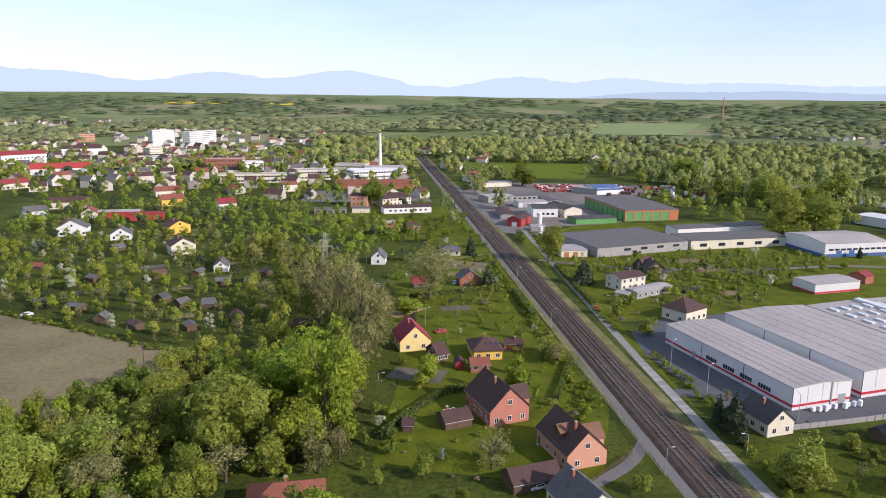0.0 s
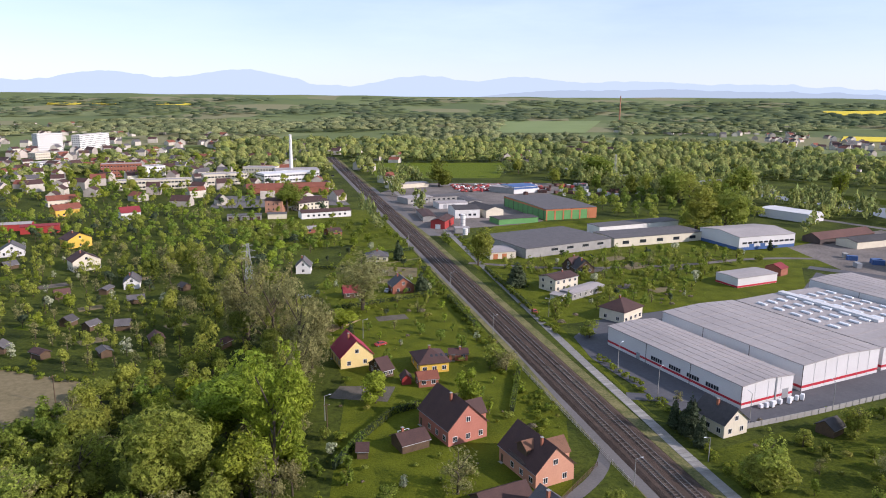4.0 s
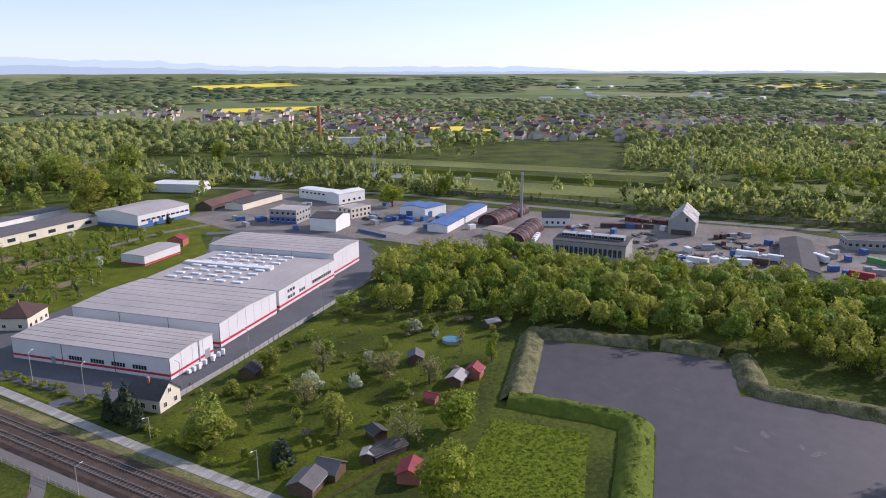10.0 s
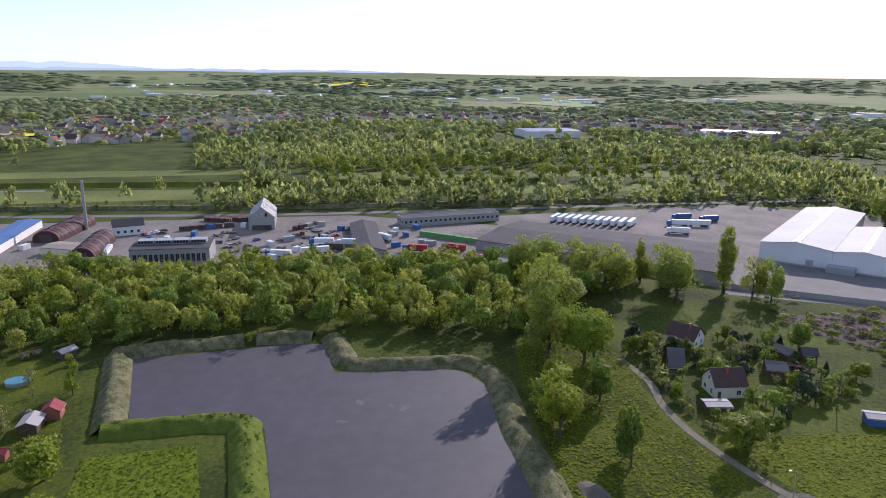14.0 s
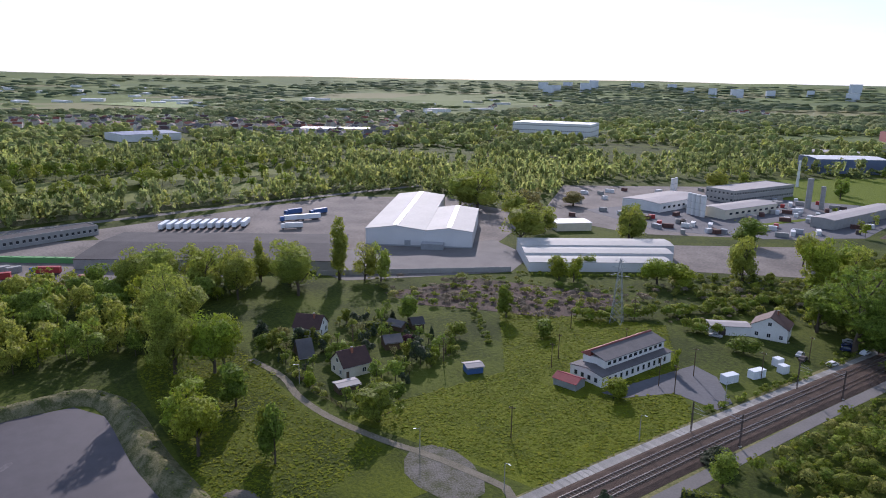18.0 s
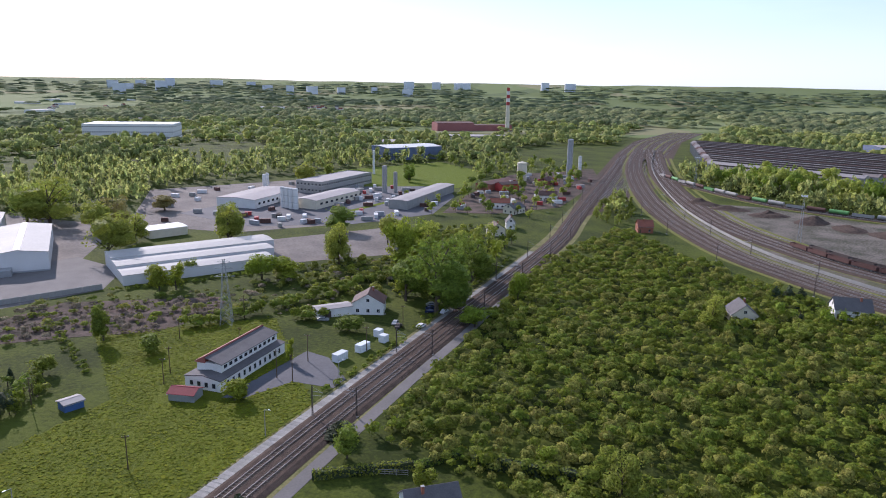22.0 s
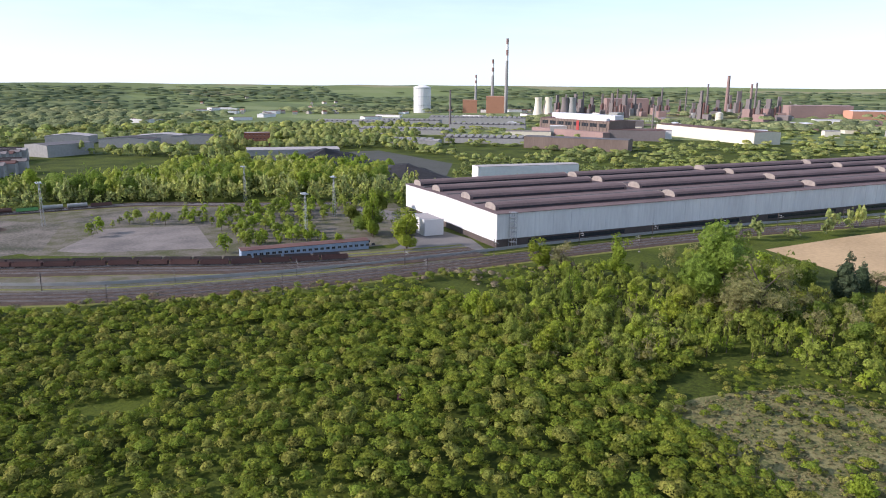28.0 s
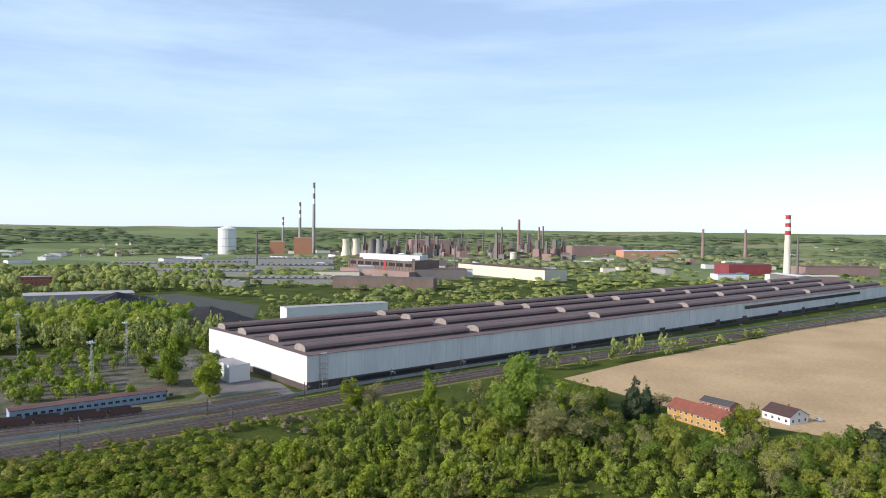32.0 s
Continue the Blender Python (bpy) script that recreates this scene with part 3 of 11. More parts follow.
def hip_house(x, y, ang, L, D, h, r, wall, roof, label, name="house", category="house", lights=0):
    """A house under a hipped roof."""
    o = thing(name, x, y, 0, ang, label, category)
    part("wall", bx(-L / 2, L / 2, -D / 2, D / 2, -0.4, h), wall, o)
    bm = bmesh.new()
    e = 0.6
    ridge = max(0.3, (L - D) / 2)
    low = [bm.verts.new(c) for c in ((-L / 2 - e, -D / 2 - e, h - 0.1), (L / 2 + e, -D / 2 - e, h - 0.1), (L / 2 + e, D / 2 + e, h - 0.1), (-L / 2 - e, D / 2 + e, h - 0.1))]
    b2 = [bm.verts.new((v.co.x, v.co.y, h + 0.08)) for v in low]
    t = [bm.verts.new((-ridge, 0, h + r)), bm.verts.new((ridge, 0, h + r))]
    bm.faces.new(low[::-1])
    for i in range(4):
        bm.faces.new((low[i], low[(i + 1) % 4], b2[(i + 1) % 4], b2[i]))
    bm.faces.new((b2[0], b2[1], t[1], t[0]))
    bm.faces.new((b2[1], b2[2], t[1]))
    bm.faces.new((b2[2], b2[3], t[0], t[1]))
    bm.faces.new((b2[3], b2[0], t[0]))
    part("roof", bm, roof, o)
    c = part("chimney", bx(-0.3, 0.3, 0.5, 1.1, h + r * 0.5, h + r + 0.7), BRICK, o)
    part("chimney_cap", bx(-0.36, 0.36, 0.44, 1.16, h + r + 0.7, h + r + 0.8), CONCRETE, c)
    n = max(2, int(L / 3))
    ws = [(-L / 2 + (i + 0.5) * L / n, 1.5, 1.3, 1.3) for i in range(n)]
    window_set(o, ws, ((0, -D / 2), (1, 0), (0, -1)))
    window_set(o, ws, ((0, D / 2), (1, 0), (0, 1)))
    ws = [(-D / 2 + (i + 0.5) * D / 2, 1.5, 1.2, 1.3) for i in range(2)]
    window_set(o, ws, ((-L / 2, 0), (0, 1), (-1, 0)))
    window_set(o, ws, ((L / 2, 0), (0, 1), (1, 0)))
    for i in range(lights):
        m = Matrix.Translation((-ridge + i * 1.6, -D * 0.27, h + r * 0.47 + 0.1)) @ Euler((math.atan2(r, D / 2 + e), 0, 0)).to_matrix().to_4x4()
        g = part("rooflight", bx(-0.4, 0.4, -0.55, 0.55, -0.03, 0.07), GLASS, o)
        g.matrix_basis = m
    return o


def hall(x, y, ang, L, W, h, wall, roof, label, rise=0.6, ridge="x", stripe=None, wins=(), doors=(), name="warehouse", category="warehouse", parapet=0.0, eave=0.25, bays=0, group=""):
    """A low-pitched shed: corner at (x, y), length L along its own x, width W along its own y."""
    o = thing(name, x, y, 0, ang, label, category, group)
    bm = bmesh.new()
    if ridge == "x":
        prof = [(0, -0.4), (W, -0.4), (W, h), (W / 2, h + rise), (0, h)]
        a = [bm.verts.new((0, u, v)) for u, v in prof]
        b = [bm.verts.new((L, u, v)) for u, v in prof]
    else:
        prof = [(0, -0.4), (L, -0.4), (L, h), (L / 2, h + rise), (0, h)]
        a = [bm.verts.new((u, 0, v)) for u, v in prof]
        b = [bm.verts.new((u, W, v)) for u, v in prof]
    bm.faces.new(a)
    bm.faces.new(b[::-1])
    for i in range(5):
        bm.faces.new((a[i], b[i], b[(i + 1) % 5], a[(i + 1) % 5]))
    part("wall", bm, wall, o)
    bm = bmesh.new()
    t = 0.22
    if ridge == "x":
        pr = [(-eave, h - eave * rise / (W / 2)), (W / 2, h + rise), (W + eave, h - eave * rise / (W / 2))]
        pr = pr + [(u, v + t) for u, v in pr[::-1]]
        a = [bm.verts.new((-eave, u, v + 0.004)) for u, v in pr]
        b = [bm.verts.new((L + eave, u, v + 0.004)) for u, v in pr]
    else:
        pr = [(-eave, h - eave * rise / (L / 2)), (L / 2, h + rise), (L + eave, h - eave * rise / (L / 2))]
        pr = pr + [(u, v + t) for u, v in pr[::-1]]
        a = [bm.verts.new((u, -eave, v + 0.004)) for u, v in pr]
        b = [bm.verts.new((u, W + eave, v + 0.004)) for u, v in pr]
    for q in ((0, 1, 4, 5), (1, 2, 3, 4)):
        bm.faces.new([a[i] for i in q])
        bm.faces.new([b[i] for i in q[::-1]])
    for i in range(6):
        bm.faces.new((a[i], b[i], b[(i + 1) % 6], a[(i + 1) % 6]))
    part("roof", bm, roof, o)
    if stripe:
        sm, z0, z1 = stripe
        for nm, q in (("band", (-0.04, L + 0.04, -0.04, -0.004)), ("band", (-0.04, L + 0.04, W + 0.004, W + 0.04)), ("band", (-0.04, -0.004, -0.004, W + 0.004)), ("band", (L + 0.004, L + 0.04, -0.004, W + 0.004))):
            part(nm, bx(*q, z0, z1), sm, o)
    for side, u0, u1, n, z, ww, hh in wins:
        face = {"s": ((0, 0), (1, 0), (0, -1)), "n": ((0, W), (1, 0), (0, 1)), "w": ((0, 0), (0, 1), (-1, 0)), "e": ((L, 0), (0, 1), (1, 0))}[side]
        window_set(o, [(u0 + (u1 - u0) * (i + 0.5) / n, z, ww, hh) for i in range(n)], face, frame_mat=STEEL)
    for side, u, ww, hh, dm in doors:
        if side in "sn":
            yy = (-0.06, -0.005) if side == "s" else (W + 0.005, W + 0.06)
            part("roller_door", bx(u - ww / 2, u + ww / 2, *yy, 0.0, hh), dm, o)
        else:
            xx = (-0.06, -0.005) if side == "w" else (L + 0.005, L + 0.06)
            part("roller_door", bx(*xx, u - ww / 2, u + ww / 2, 0.0, hh), dm, o)
    for i in range(1, bays):
        for yy in ((-0.07, -0.005), (W + 0.005, W + 0.07)):
            part("downpipe", bx(L * i / bays - 0.06, L * i / bays + 0.06, *yy, 0, h - 0.1), DARKSTEEL, o)
    return o


def block(x, y, ang, L, W, h, wall, roof, label, floors=1, name="office_building", category="building", wz=None, n_long=None, parapet=0.5, group="", sides="snwe", ww=1.4, hh=1.4):
    """A flat-roofed block with rows of windows; corner at (x, y)."""
    o = thing(name, x, y, 0, ang, label, category, group)
    part("wall", bx(0, L, 0, W, -0.4, h), wall, o)
    bm = bmesh.new()
    for q in ((-0.08, L + 0.08, -0.08, 0.25), (-0.08, L + 0.08, W - 0.25, W + 0.08), (-0.08, 0.25, 0.25, W - 0.25), (L - 0.25, L + 0.08, 0.25, W - 0.25)):
        box(bm, *q, h + 0.004, h + parapet)
    part("parapet", bm, wall, o)
    part("roof", bx(0.25, L - 0.25, 0.25, W - 0.25, h + 0.004, h + 0.16), roof, o)
    fh = h / floors
    for f in range(floors):
        z = fh * (f + 0.55)
        if "s" in sides or "n" in sides:
            n = n_long or max(2, int(L / 3.0))
            ws = [((i + 0.5) * L / n, z, ww, hh) for i in range(n)]
            if "s" in sides:
                window_set(o, ws, ((0, 0), (1, 0), (0, -1)))
            if "n" in sides:
                window_set(o, ws, ((0, W), (1, 0), (0, 1)))
        n = max(1, int(W / 3.4))
        ws = [((i + 0.5) * W / n, z, ww, hh) for i in range(n)]
        if "w" in sides:
            window_set(o, ws, ((0, 0), (0, 1), (-1, 0)))
        if "e" in sides:
            window_set(o, ws, ((L, 0), (0, 1), (1, 0)))
    return o


def chimney_stack(x, y, h, r0, r1, material, label, bands=None, name="factory_chimney"):
    o = thing(name, x, y, 0, 0, label, "chimney")
    bm = bmesh.new()
    tube(bm, 0, 0, -0.5, h, r0, r1, 20)
    part("shaft", bm, material, o, smooth=False)
    bm = bmesh.new()
    tube(bm, 0, 0, h - 0.6, h + 0.3, r1 * 1.18, r1 * 1.18, 20)
    part("rim", bm, material if not bands else bands[0][2], o)
    for z0, z1, m in bands or ():
        f0, f1 = r0 + (r1 - r0) * z0 / h + 0.04, r0 + (r1 - r0) * z1 / h + 0.04
        bm = bmesh.new()
        tube(bm, 0, 0, z0, min(z1, h - 0.7), f0, f1, 20)
        part("painted_band", bm, m, o)
    return o
# ---- ground ----
def smooth_line(pts, step):
    """A smooth line through points, in steps."""
    P = [Vector((*p, 0)) for p in pts]
    P = [P[0] * 2 - P[1]] + P + [P[-1] * 2 - P[-2]]
    out = []
    for a, b, c, d in zip(P, P[1:], P[2:], P[3:]):
        n = max(1, int((c - b).length / step))
        for i in range(n):
            t = i / n
            q = 0.5 * ((2 * b) + (c - a) * t + (2 * a - 5 * b + 4 * c - d) * t * t + (3 * b - a - 3 * c + d) * t ** 3)
            out.append((q.x, q.y))
    out.append((P[-2].x, P[-2].y))
    return out


def land(x, y):
    """Height of the land: a flat river plain that rises to low wooded ridges far off."""
    r = math.hypot(x, y)
    u = min(1.0, max(0.0, (r - 2450) / 2350))
    return 90 * (u ** 1.5) * (0.93 + 0.12 * noise.noise((x * 0.0011, y * 0.0011, 3.0))) + (u * 7 * noise.noise((x * 0.004, y * 0.004, 7.0)))


rings = [0, 40, 80, 120, 160, 200, 250, 300, 360, 430, 520, 640, 800, 1000, 1250, 1500, 1700] + [1850 + 150 * i for i in range(20)] + [4860]
SEG = 144
vs, fs = [(0, 0, 0)], []
for k, r in enumerate(rings[1:]):
    for s in range(SEG):
        a = 2 * math.pi * s / SEG
        px_, py_ = r * math.cos(a), r * math.sin(a)
        vs.append((px_, py_, land(px_, py_)))
for s in range(SEG):
    fs.append((0, 1 + s, 1 + (s + 1) % SEG))
for k in range(len(rings) - 2):
    a0, b0 = 1 + k * SEG, 1 + (k + 1) * SEG
    for s in range(SEG):
        fs.append((a0 + s, b0 + s, b0 + (s + 1) % SEG, a0 + (s + 1) % SEG))
# Field colours greyer than the near grass, with the distance haze put into them.
FARLAND = mat("hazed_far_fields", (0.15, 0.185, 0.07), (0.1, 0.13, 0.05), 0.95, 0.004, 20, spec=0.05)
fn, fl = FARLAND.node_tree.nodes, FARLAND.node_tree.links
fv = fn.new("ShaderNodeTexVoronoi")
fv.inputs["Scale"].default_value = 0.0042
fmap = fn.new("ShaderNodeMapping")
fmap.inputs["Scale"].default_value = (1.0, 0.6, 1.0)
fmap.inputs["Rotation"].default_value = (0, 0, 0.5)
fgeo = fn.new("ShaderNodeNewGeometry")
fl.new(fgeo.outputs["Position"], fmap.inputs[0])
fl.new(fmap.outputs[0], fv.inputs["Vector"])
fsep = fn.new("ShaderNodeSeparateColor")
fl.new(fv.outputs["Color"], fsep.inputs[0])
fr = fn.new("ShaderNodeValToRGB")
fr.color_ramp.interpolation = 'CONSTANT'
for pos, col in ((0.0, (0.13, 0.16, 0.065)), (0.3, (0.19, 0.215, 0.1)), (0.5, (0.11, 0.14, 0.065)), (0.68, (0.25, 0.225, 0.13)), (0.8, (0.16, 0.195, 0.08))):
    e = fr.color_ramp.elements.new(pos) if pos else fr.color_ramp.elements[0]
    e.color = (*col, 1)
fr.color_ramp.elements[-1].color = (0.2, 0.23, 0.1, 1)
fl.new(fsep.outputs[0], fr.inputs[0])
fmix = fn.new("ShaderNodeMix")
fmix.data_type = 'RGBA'
fmix.inputs[0].default_value = 0.7
base_in = fn["Principled BSDF"].inputs["Base Color"]
fl.new(base_in.links[0].from_socket, fmix.inputs[6])
fl.new(fr.outputs[0], fmix.inputs[7])
fl.new(fmix.outputs[2], base_in)
ground = tagged(link_mesh("ground", vs, fs, GRASS, smooth=True), "green spring grassland reaching the far ridges", "ground", "", "structure")
ground.data.materials.append(FARLAND)
first = next(k for k, r in enumerate(rings) if r >= 1240)
ground.data.polygons.foreach_set("material_index", [0] * (SEG * first) + [1] * (len(fs) - SEG * first))

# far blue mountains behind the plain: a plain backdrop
# emission only: the blue of distance haze glows from the surface itself
def haze_glow(name, col, strength):
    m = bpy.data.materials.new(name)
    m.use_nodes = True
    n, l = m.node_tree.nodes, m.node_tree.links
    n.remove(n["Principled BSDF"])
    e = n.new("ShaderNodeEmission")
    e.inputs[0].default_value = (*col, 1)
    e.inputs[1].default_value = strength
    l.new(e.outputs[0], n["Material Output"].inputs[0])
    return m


def mountains(name, r, a0, a1, peaks, base, material, label, rough=0.08):
    """A ridge on an arc of bearings (degrees left of the forward axis), its height a sum of peaks (bearing, width, height)."""
    vs, fs = [], []
    n = int((a0 - a1) * 6)
    for i in range(n + 1):
        az = a0 + (a1 - a0) * i / n
        h = base + sum(ph * math.exp(-((az - pa) / pw) ** 2) for pa, pw, ph in peaks)
        fade = min(1.0, max(0.0, min(a0 - az, az - a1) / 14.0))
        h = 60 + (h - 60) * fade * fade * (3 - 2 * fade)
        h += rough * base * noise.fractal((az * 0.7, 3.1, 0.0), 0.9, 2.1, 5)
        x, y = -math.sin(radians(az)) * r, math.cos(radians(az)) * r
        vs += [(x, y, -20), (x, y, h), (x * 1.012, y * 1.012, -20), (x * 1.012, y * 1.012, h)]
    for i in range(n):
        k = 4 * i
        fs += [(k, k + 4, k + 5, k + 1), (k + 1, k + 5, k + 7, k + 3)]
    return tagged(link_mesh(name, vs, fs, material), label, "mountains", "", "structure")


# ---- railway ----
RAILWAY = smooth_line([(81, 1000), (83.5, 700), (84.5, 420), (85, 140), (87.4, 0), (89.6, -120), (88.6, -215), (86.4, -370), (92.6, -455), (109, -670), (130, -905)], 8)


def offset_line(line, d):
    L = [Vector(p) for p in line]
    out = []
    for i, p in enumerate(L):
        t = (L[min(i + 1, len(L) - 1)] - L[max(i - 1, 0)]).normalized()
        out.append((p.x - t.y * d, p.y + t.x * d))
    return out


def prism_along(line, prof):
    """A profile of (side, height) points swept along a line."""
    L = [Vector(p) for p in line]
    vs, fs = [], []
    k = len(prof)
    for i, p in enumerate(L):
        t = (L[min(i + 1, len(L) - 1)] - L[max(i - 1, 0)]).normalized()
        for s, z in prof:
            vs.append((p.x - t.y * s, p.y + t.x * s, z))
    for i in range(len(L) - 1):
        for j in range(k - 1):
            fs.append((i * k + j, (i + 1) * k + j, (i + 1) * k + j + 1, i * k + j + 1))
    return vs, fs


v_, f_ = prism_along(RAILWAY, [(-6.2, -0.1), (-4.6, 0.55), (4.6, 0.55), (6.2, -0.1)])
bed = tagged(link_mesh("ballast_bed", v_, f_, BALLAST), "brown ballast bed of a double railway line", "railway bed", "", "structure")


def track(name, line, z, label):
    """Two rails on sleepers along a line; returns the track."""
    o = thing(name, 0, 0, 0, 0, label, "railway track", kind="structure")
    for d in (-0.75, 0.75):
        v, f = prism_along(offset_line(line, d), [(-0.07, z), (-0.045, z + 0.18), (0.045, z + 0.18), (0.07, z)])
        link_mesh("rail", v, f, RAIL, o)
    return o


MAIN_TRACKS = [track("railway_track", offset_line(RAILWAY, d), 0.67, "straight railway track with steel rails on concrete sleepers") for d in (-2.15, 2.15)]
# ---- roads and yards ----
LANE = ribbon("road", smooth_line([(74, 1000), (76, 700), (78, 420), (79.5, 260), (80, 215), (78.5, 150), (79, 60), (80, -20), (80.2, -90), (80.8, -132), (81.2, -180), (80.8, -222), (82.5, -287), (83.5, -350)], 10), 3.6, 0.06, ASPHALT, "narrow grey asphalt lane along the railway", "road", thick=0.3)
PATH_LINE = smooth_line([(107, 640), (109, 480), (106, 390), (102, 313), (99.5, 255), (97, 198), (96, 160), (95.2, 132), (95, 60), (95.8, 0), (96.4, -98), (96.4, -143), (95, -215), (93.6, -300), (93, -350)], 8)
PATH_E = ribbon("concrete_path", PATH_LINE, 3.0, 0.06, SLAB, "pale concrete slab path along the railway", "path", thick=0.3)
ribbon("grass_verge", offset_line(RAILWAY, 7.6), 3.2, 0.035, DRYGRASS, "dry yellowish verge beside the railway", "verge", thick=0.2)
ribbon("grass_verge", offset_line(RAILWAY, -7.4), 2.6, 0.035, DRYGRASS, "dry yellowish verge beside the railway", "verge", thick=0.2)
PATCHLANE = mat("dusty_track", (0.22, 0.19, 0.15), (0.12, 0.11, 0.075), 0.95, 0.3, 8, 0.6, spec=0.1)
ribbon("gravel_lane", smooth_line([(97, -88), (102, -89.9), (121, -84.3), (135, -78.2), (153, -72.9), (169, -71.5), (182, -73), (200, -70)], 4), 2.2, 0.075, PATCHLANE, "pale gravel lane past the gardens", "lane", thick=0.2)
ribbon("road", smooth_line([(80, 150), (70, 136), (56, 126), (40, 118)], 4), 3.2, 0.07, ASPHALT, "short asphalt side road to the houses", "road", thick=0.3)
ribbon("road", smooth_line([(478, -330), (470, -231), (446, -45), (434, 61), (430, 178), (424, 290), (390, 400), (360, 470)], 15), 7.0, 0.06, ASPHALT, "grey through road along the river meadows", "road", thick=0.3)
ribbon("road", smooth_line([(98, 175), (108, 171), (118, 168)], 4), 5.0, 0.075, DARKASPH, "asphalt entrance to the warehouse yard", "road", thick=0.3)
ribbon("road", smooth_line([(266, 300), (290, 270), (296, 235), (286, 205)], 6), 7.0, 0.065, DARKASPH, "asphalt access road behind the warehouses", "road", thick=0.3)
ribbon("road", smooth_line([(98, 345), (140, 325), (200, 318), (260, 322), (330, 300)], 8), 4.0, 0.055, YARD, "pale dusty track between gardens and shops", "road", thick=0.3)
flat("asphalt_yard", [(112, 149), (168, 157.5), (262, 173), (285, 205), (262, 290), (230, 262), (120, 242), (104, 226), (101, 205), (105, 172)], 0.05, 0.4, DARKASPH, "dark asphalt yard round the warehouses", "yard")
flat("works_yard", [(272, 262), (300, 215), (300, 100), (307, 44), (312, -33), (290, -110), (395, -70), (430, 25), (418, 129), (405, 247), (390, 380), (290, 345)], 0.03, 0.4, YARD, "dusty pale works yards", "yard")
flat("depot_yard", [(395, -62), (425, -60), (462, -232), (420, -300), (330, -305), (262, -205), (316, -160)], 0.045, 0.4, YARD, "wide pale depot yard", "yard")
flat("depot_forecourt", [(262, -135), (235, -205), (252, -232), (290, -240), (312, -160), (285, -130)], 0.06, 0.4, ASPHALT, "worn asphalt forecourt before the white hall", "yard")
flat("loading_yard", [(150, -318), (205, -262), (240, -300), (190, -370)], 0.04, 0.4, YARD, "empty dusty loading yard", "yard")
flat("builders_yard", [(190, -400), (260, -320), (330, -310), (420, -420), (330, -560), (245, -470)], 0.03, 0.4, YARD, "builders yard full of materials", "yard")
flat("works_forecourt", [(123.5, -143), (121.5, -182), (112, -180), (99, -168), (99, -161), (112, -160), (118, -145)], 0.055, 0.3, DARKASPH, "asphalt forecourt of the works building", "yard")
flat("meadow", [(244, -470), (330, -562), (371, -573), (300, -720), (225, -655), (205, -560)], 0.05, 0.3, CROP, "open green meadow by the works", "meadow")
flat("lawn", [(99, 140), (165, 153), (205, 160), (206, 95), (160, 80), (126, 78), (100, 84)], 0.02, 0.3, LAWN, "bright mown grass of an orchard", "lawn")
flat("lawn", [(98, -95), (120, -88), (150, -76), (150, -130), (195, -165), (150, -205), (99, -150)], 0.02, 0.3, MEADOW, "lush bright green meadow", "meadow")
flat("lawn", [(12, 290), (20, 200), (10, 140), (60, 126), (75, 165), (75, 340), (45, 400)], 0.02, 0.3, MEADOW, "lawns of the railway houses", "lawn")
flat("lawn", [(110, -35), (165, -36), (205, -38), (222, -42), (212, -72), (180, -70), (150, -72), (110, -85)], 0.02, 0.3, LAWN, "grass beside the settling basin", "lawn")
PATCH = mat("grey_gravel_with_weeds", (0.16, 0.145, 0.13), (0.075, 0.078, 0.042), 0.95, 0.25, 8, 0.8, spec=0.1, sharp=0.18)
flat("gravel_patch", [(107, -76), (113, -74.5), (119, -75), (124, -78), (127, -82), (126, -87), (121, -90), (114, -90), (107, -88), (103, -85), (102, -80)], 0.04, 0.3, PATCH, "bare gravel patch beside the lane", "ground")
flat("ploughed_field", [(-46, 213), (-58, 184), (-82, 160), (-300, 60), (-420, 340), (-130, 264)], 0.05, 0.3, FALLOW, "bare brown ploughed field", "field")
flat("bare_field", [(-336, -12), (-354, 60), (-1060, 190), (-1000, 62), (-927, 38), (-459, -125), (-385, -145), (-352, -82), (-338, -30)], 0.05, 0.3, SOIL, "wide bare tan field beside the mill", "field")
flat("green_field", [(-135, -37), (-190, -3), (-199, 10), (-290, 70), (-60, 90), (-70, -30)], 0.05, 0.3, CROP, "fresh green crop field", "field")
flat("dry_clearing", [(-150, -70), (-163, -86), (-180, -82), (-196, -74), (-212, -60), (-206, -42), (-203, -28), (-194, -12), (-180, -16), (-168, -26), (-150, -36), (-146, -50)], 0.03, 0.3, DRYGRASS, "dry straw-coloured clearing in the thicket", "clearing")
GRAVELBED = mat("dark_garden_gravel", (0.16, 0.135, 0.115), (0.085, 0.08, 0.06), 0.95, 0.3, 8, 0.6, spec=0.1)
flat("garden_meadow", [(75, 342), (77, 520), (60, 532), (-42, 492), (-20, 430), (12, 398), (44, 402)], 0.022, 0.3, MEADOW, "sunlit grass between the garden houses", "meadow")
flat("garden_meadow", [(99, 160), (104, 240), (120, 242), (235, 265), (262, 300), (330, 300), (300, 425), (260, 454), (150, 450), (112, 405), (99, 430)], 0.015, 0.3, MEADOW, "sunlit grass round the gardens and warehouses", "meadow")
flat("shop_yard", [(91, 425), (112, 408), (122, 440), (160, 446), (183, 456), (188, 532), (196, 562), (262, 600), (272, 662), (150, 684), (112, 655), (88, 610)], 0.03, 0.3, YARD, "dusty paved yards between shops and workshops", "yard")
flat("depot_forecourt", [(-46, 556), (60, 556), (56, 614), (-44, 626)], 0.03, 0.3, ASPHALT, "worn asphalt forecourt of the long brick building", "yard")
flat("far_meadow", [(108, 735), (235, 715), (300, 880), (118, 905)], 0.03, 0.3, CROP, "open sunlit meadow behind the scrapyard", "meadow")
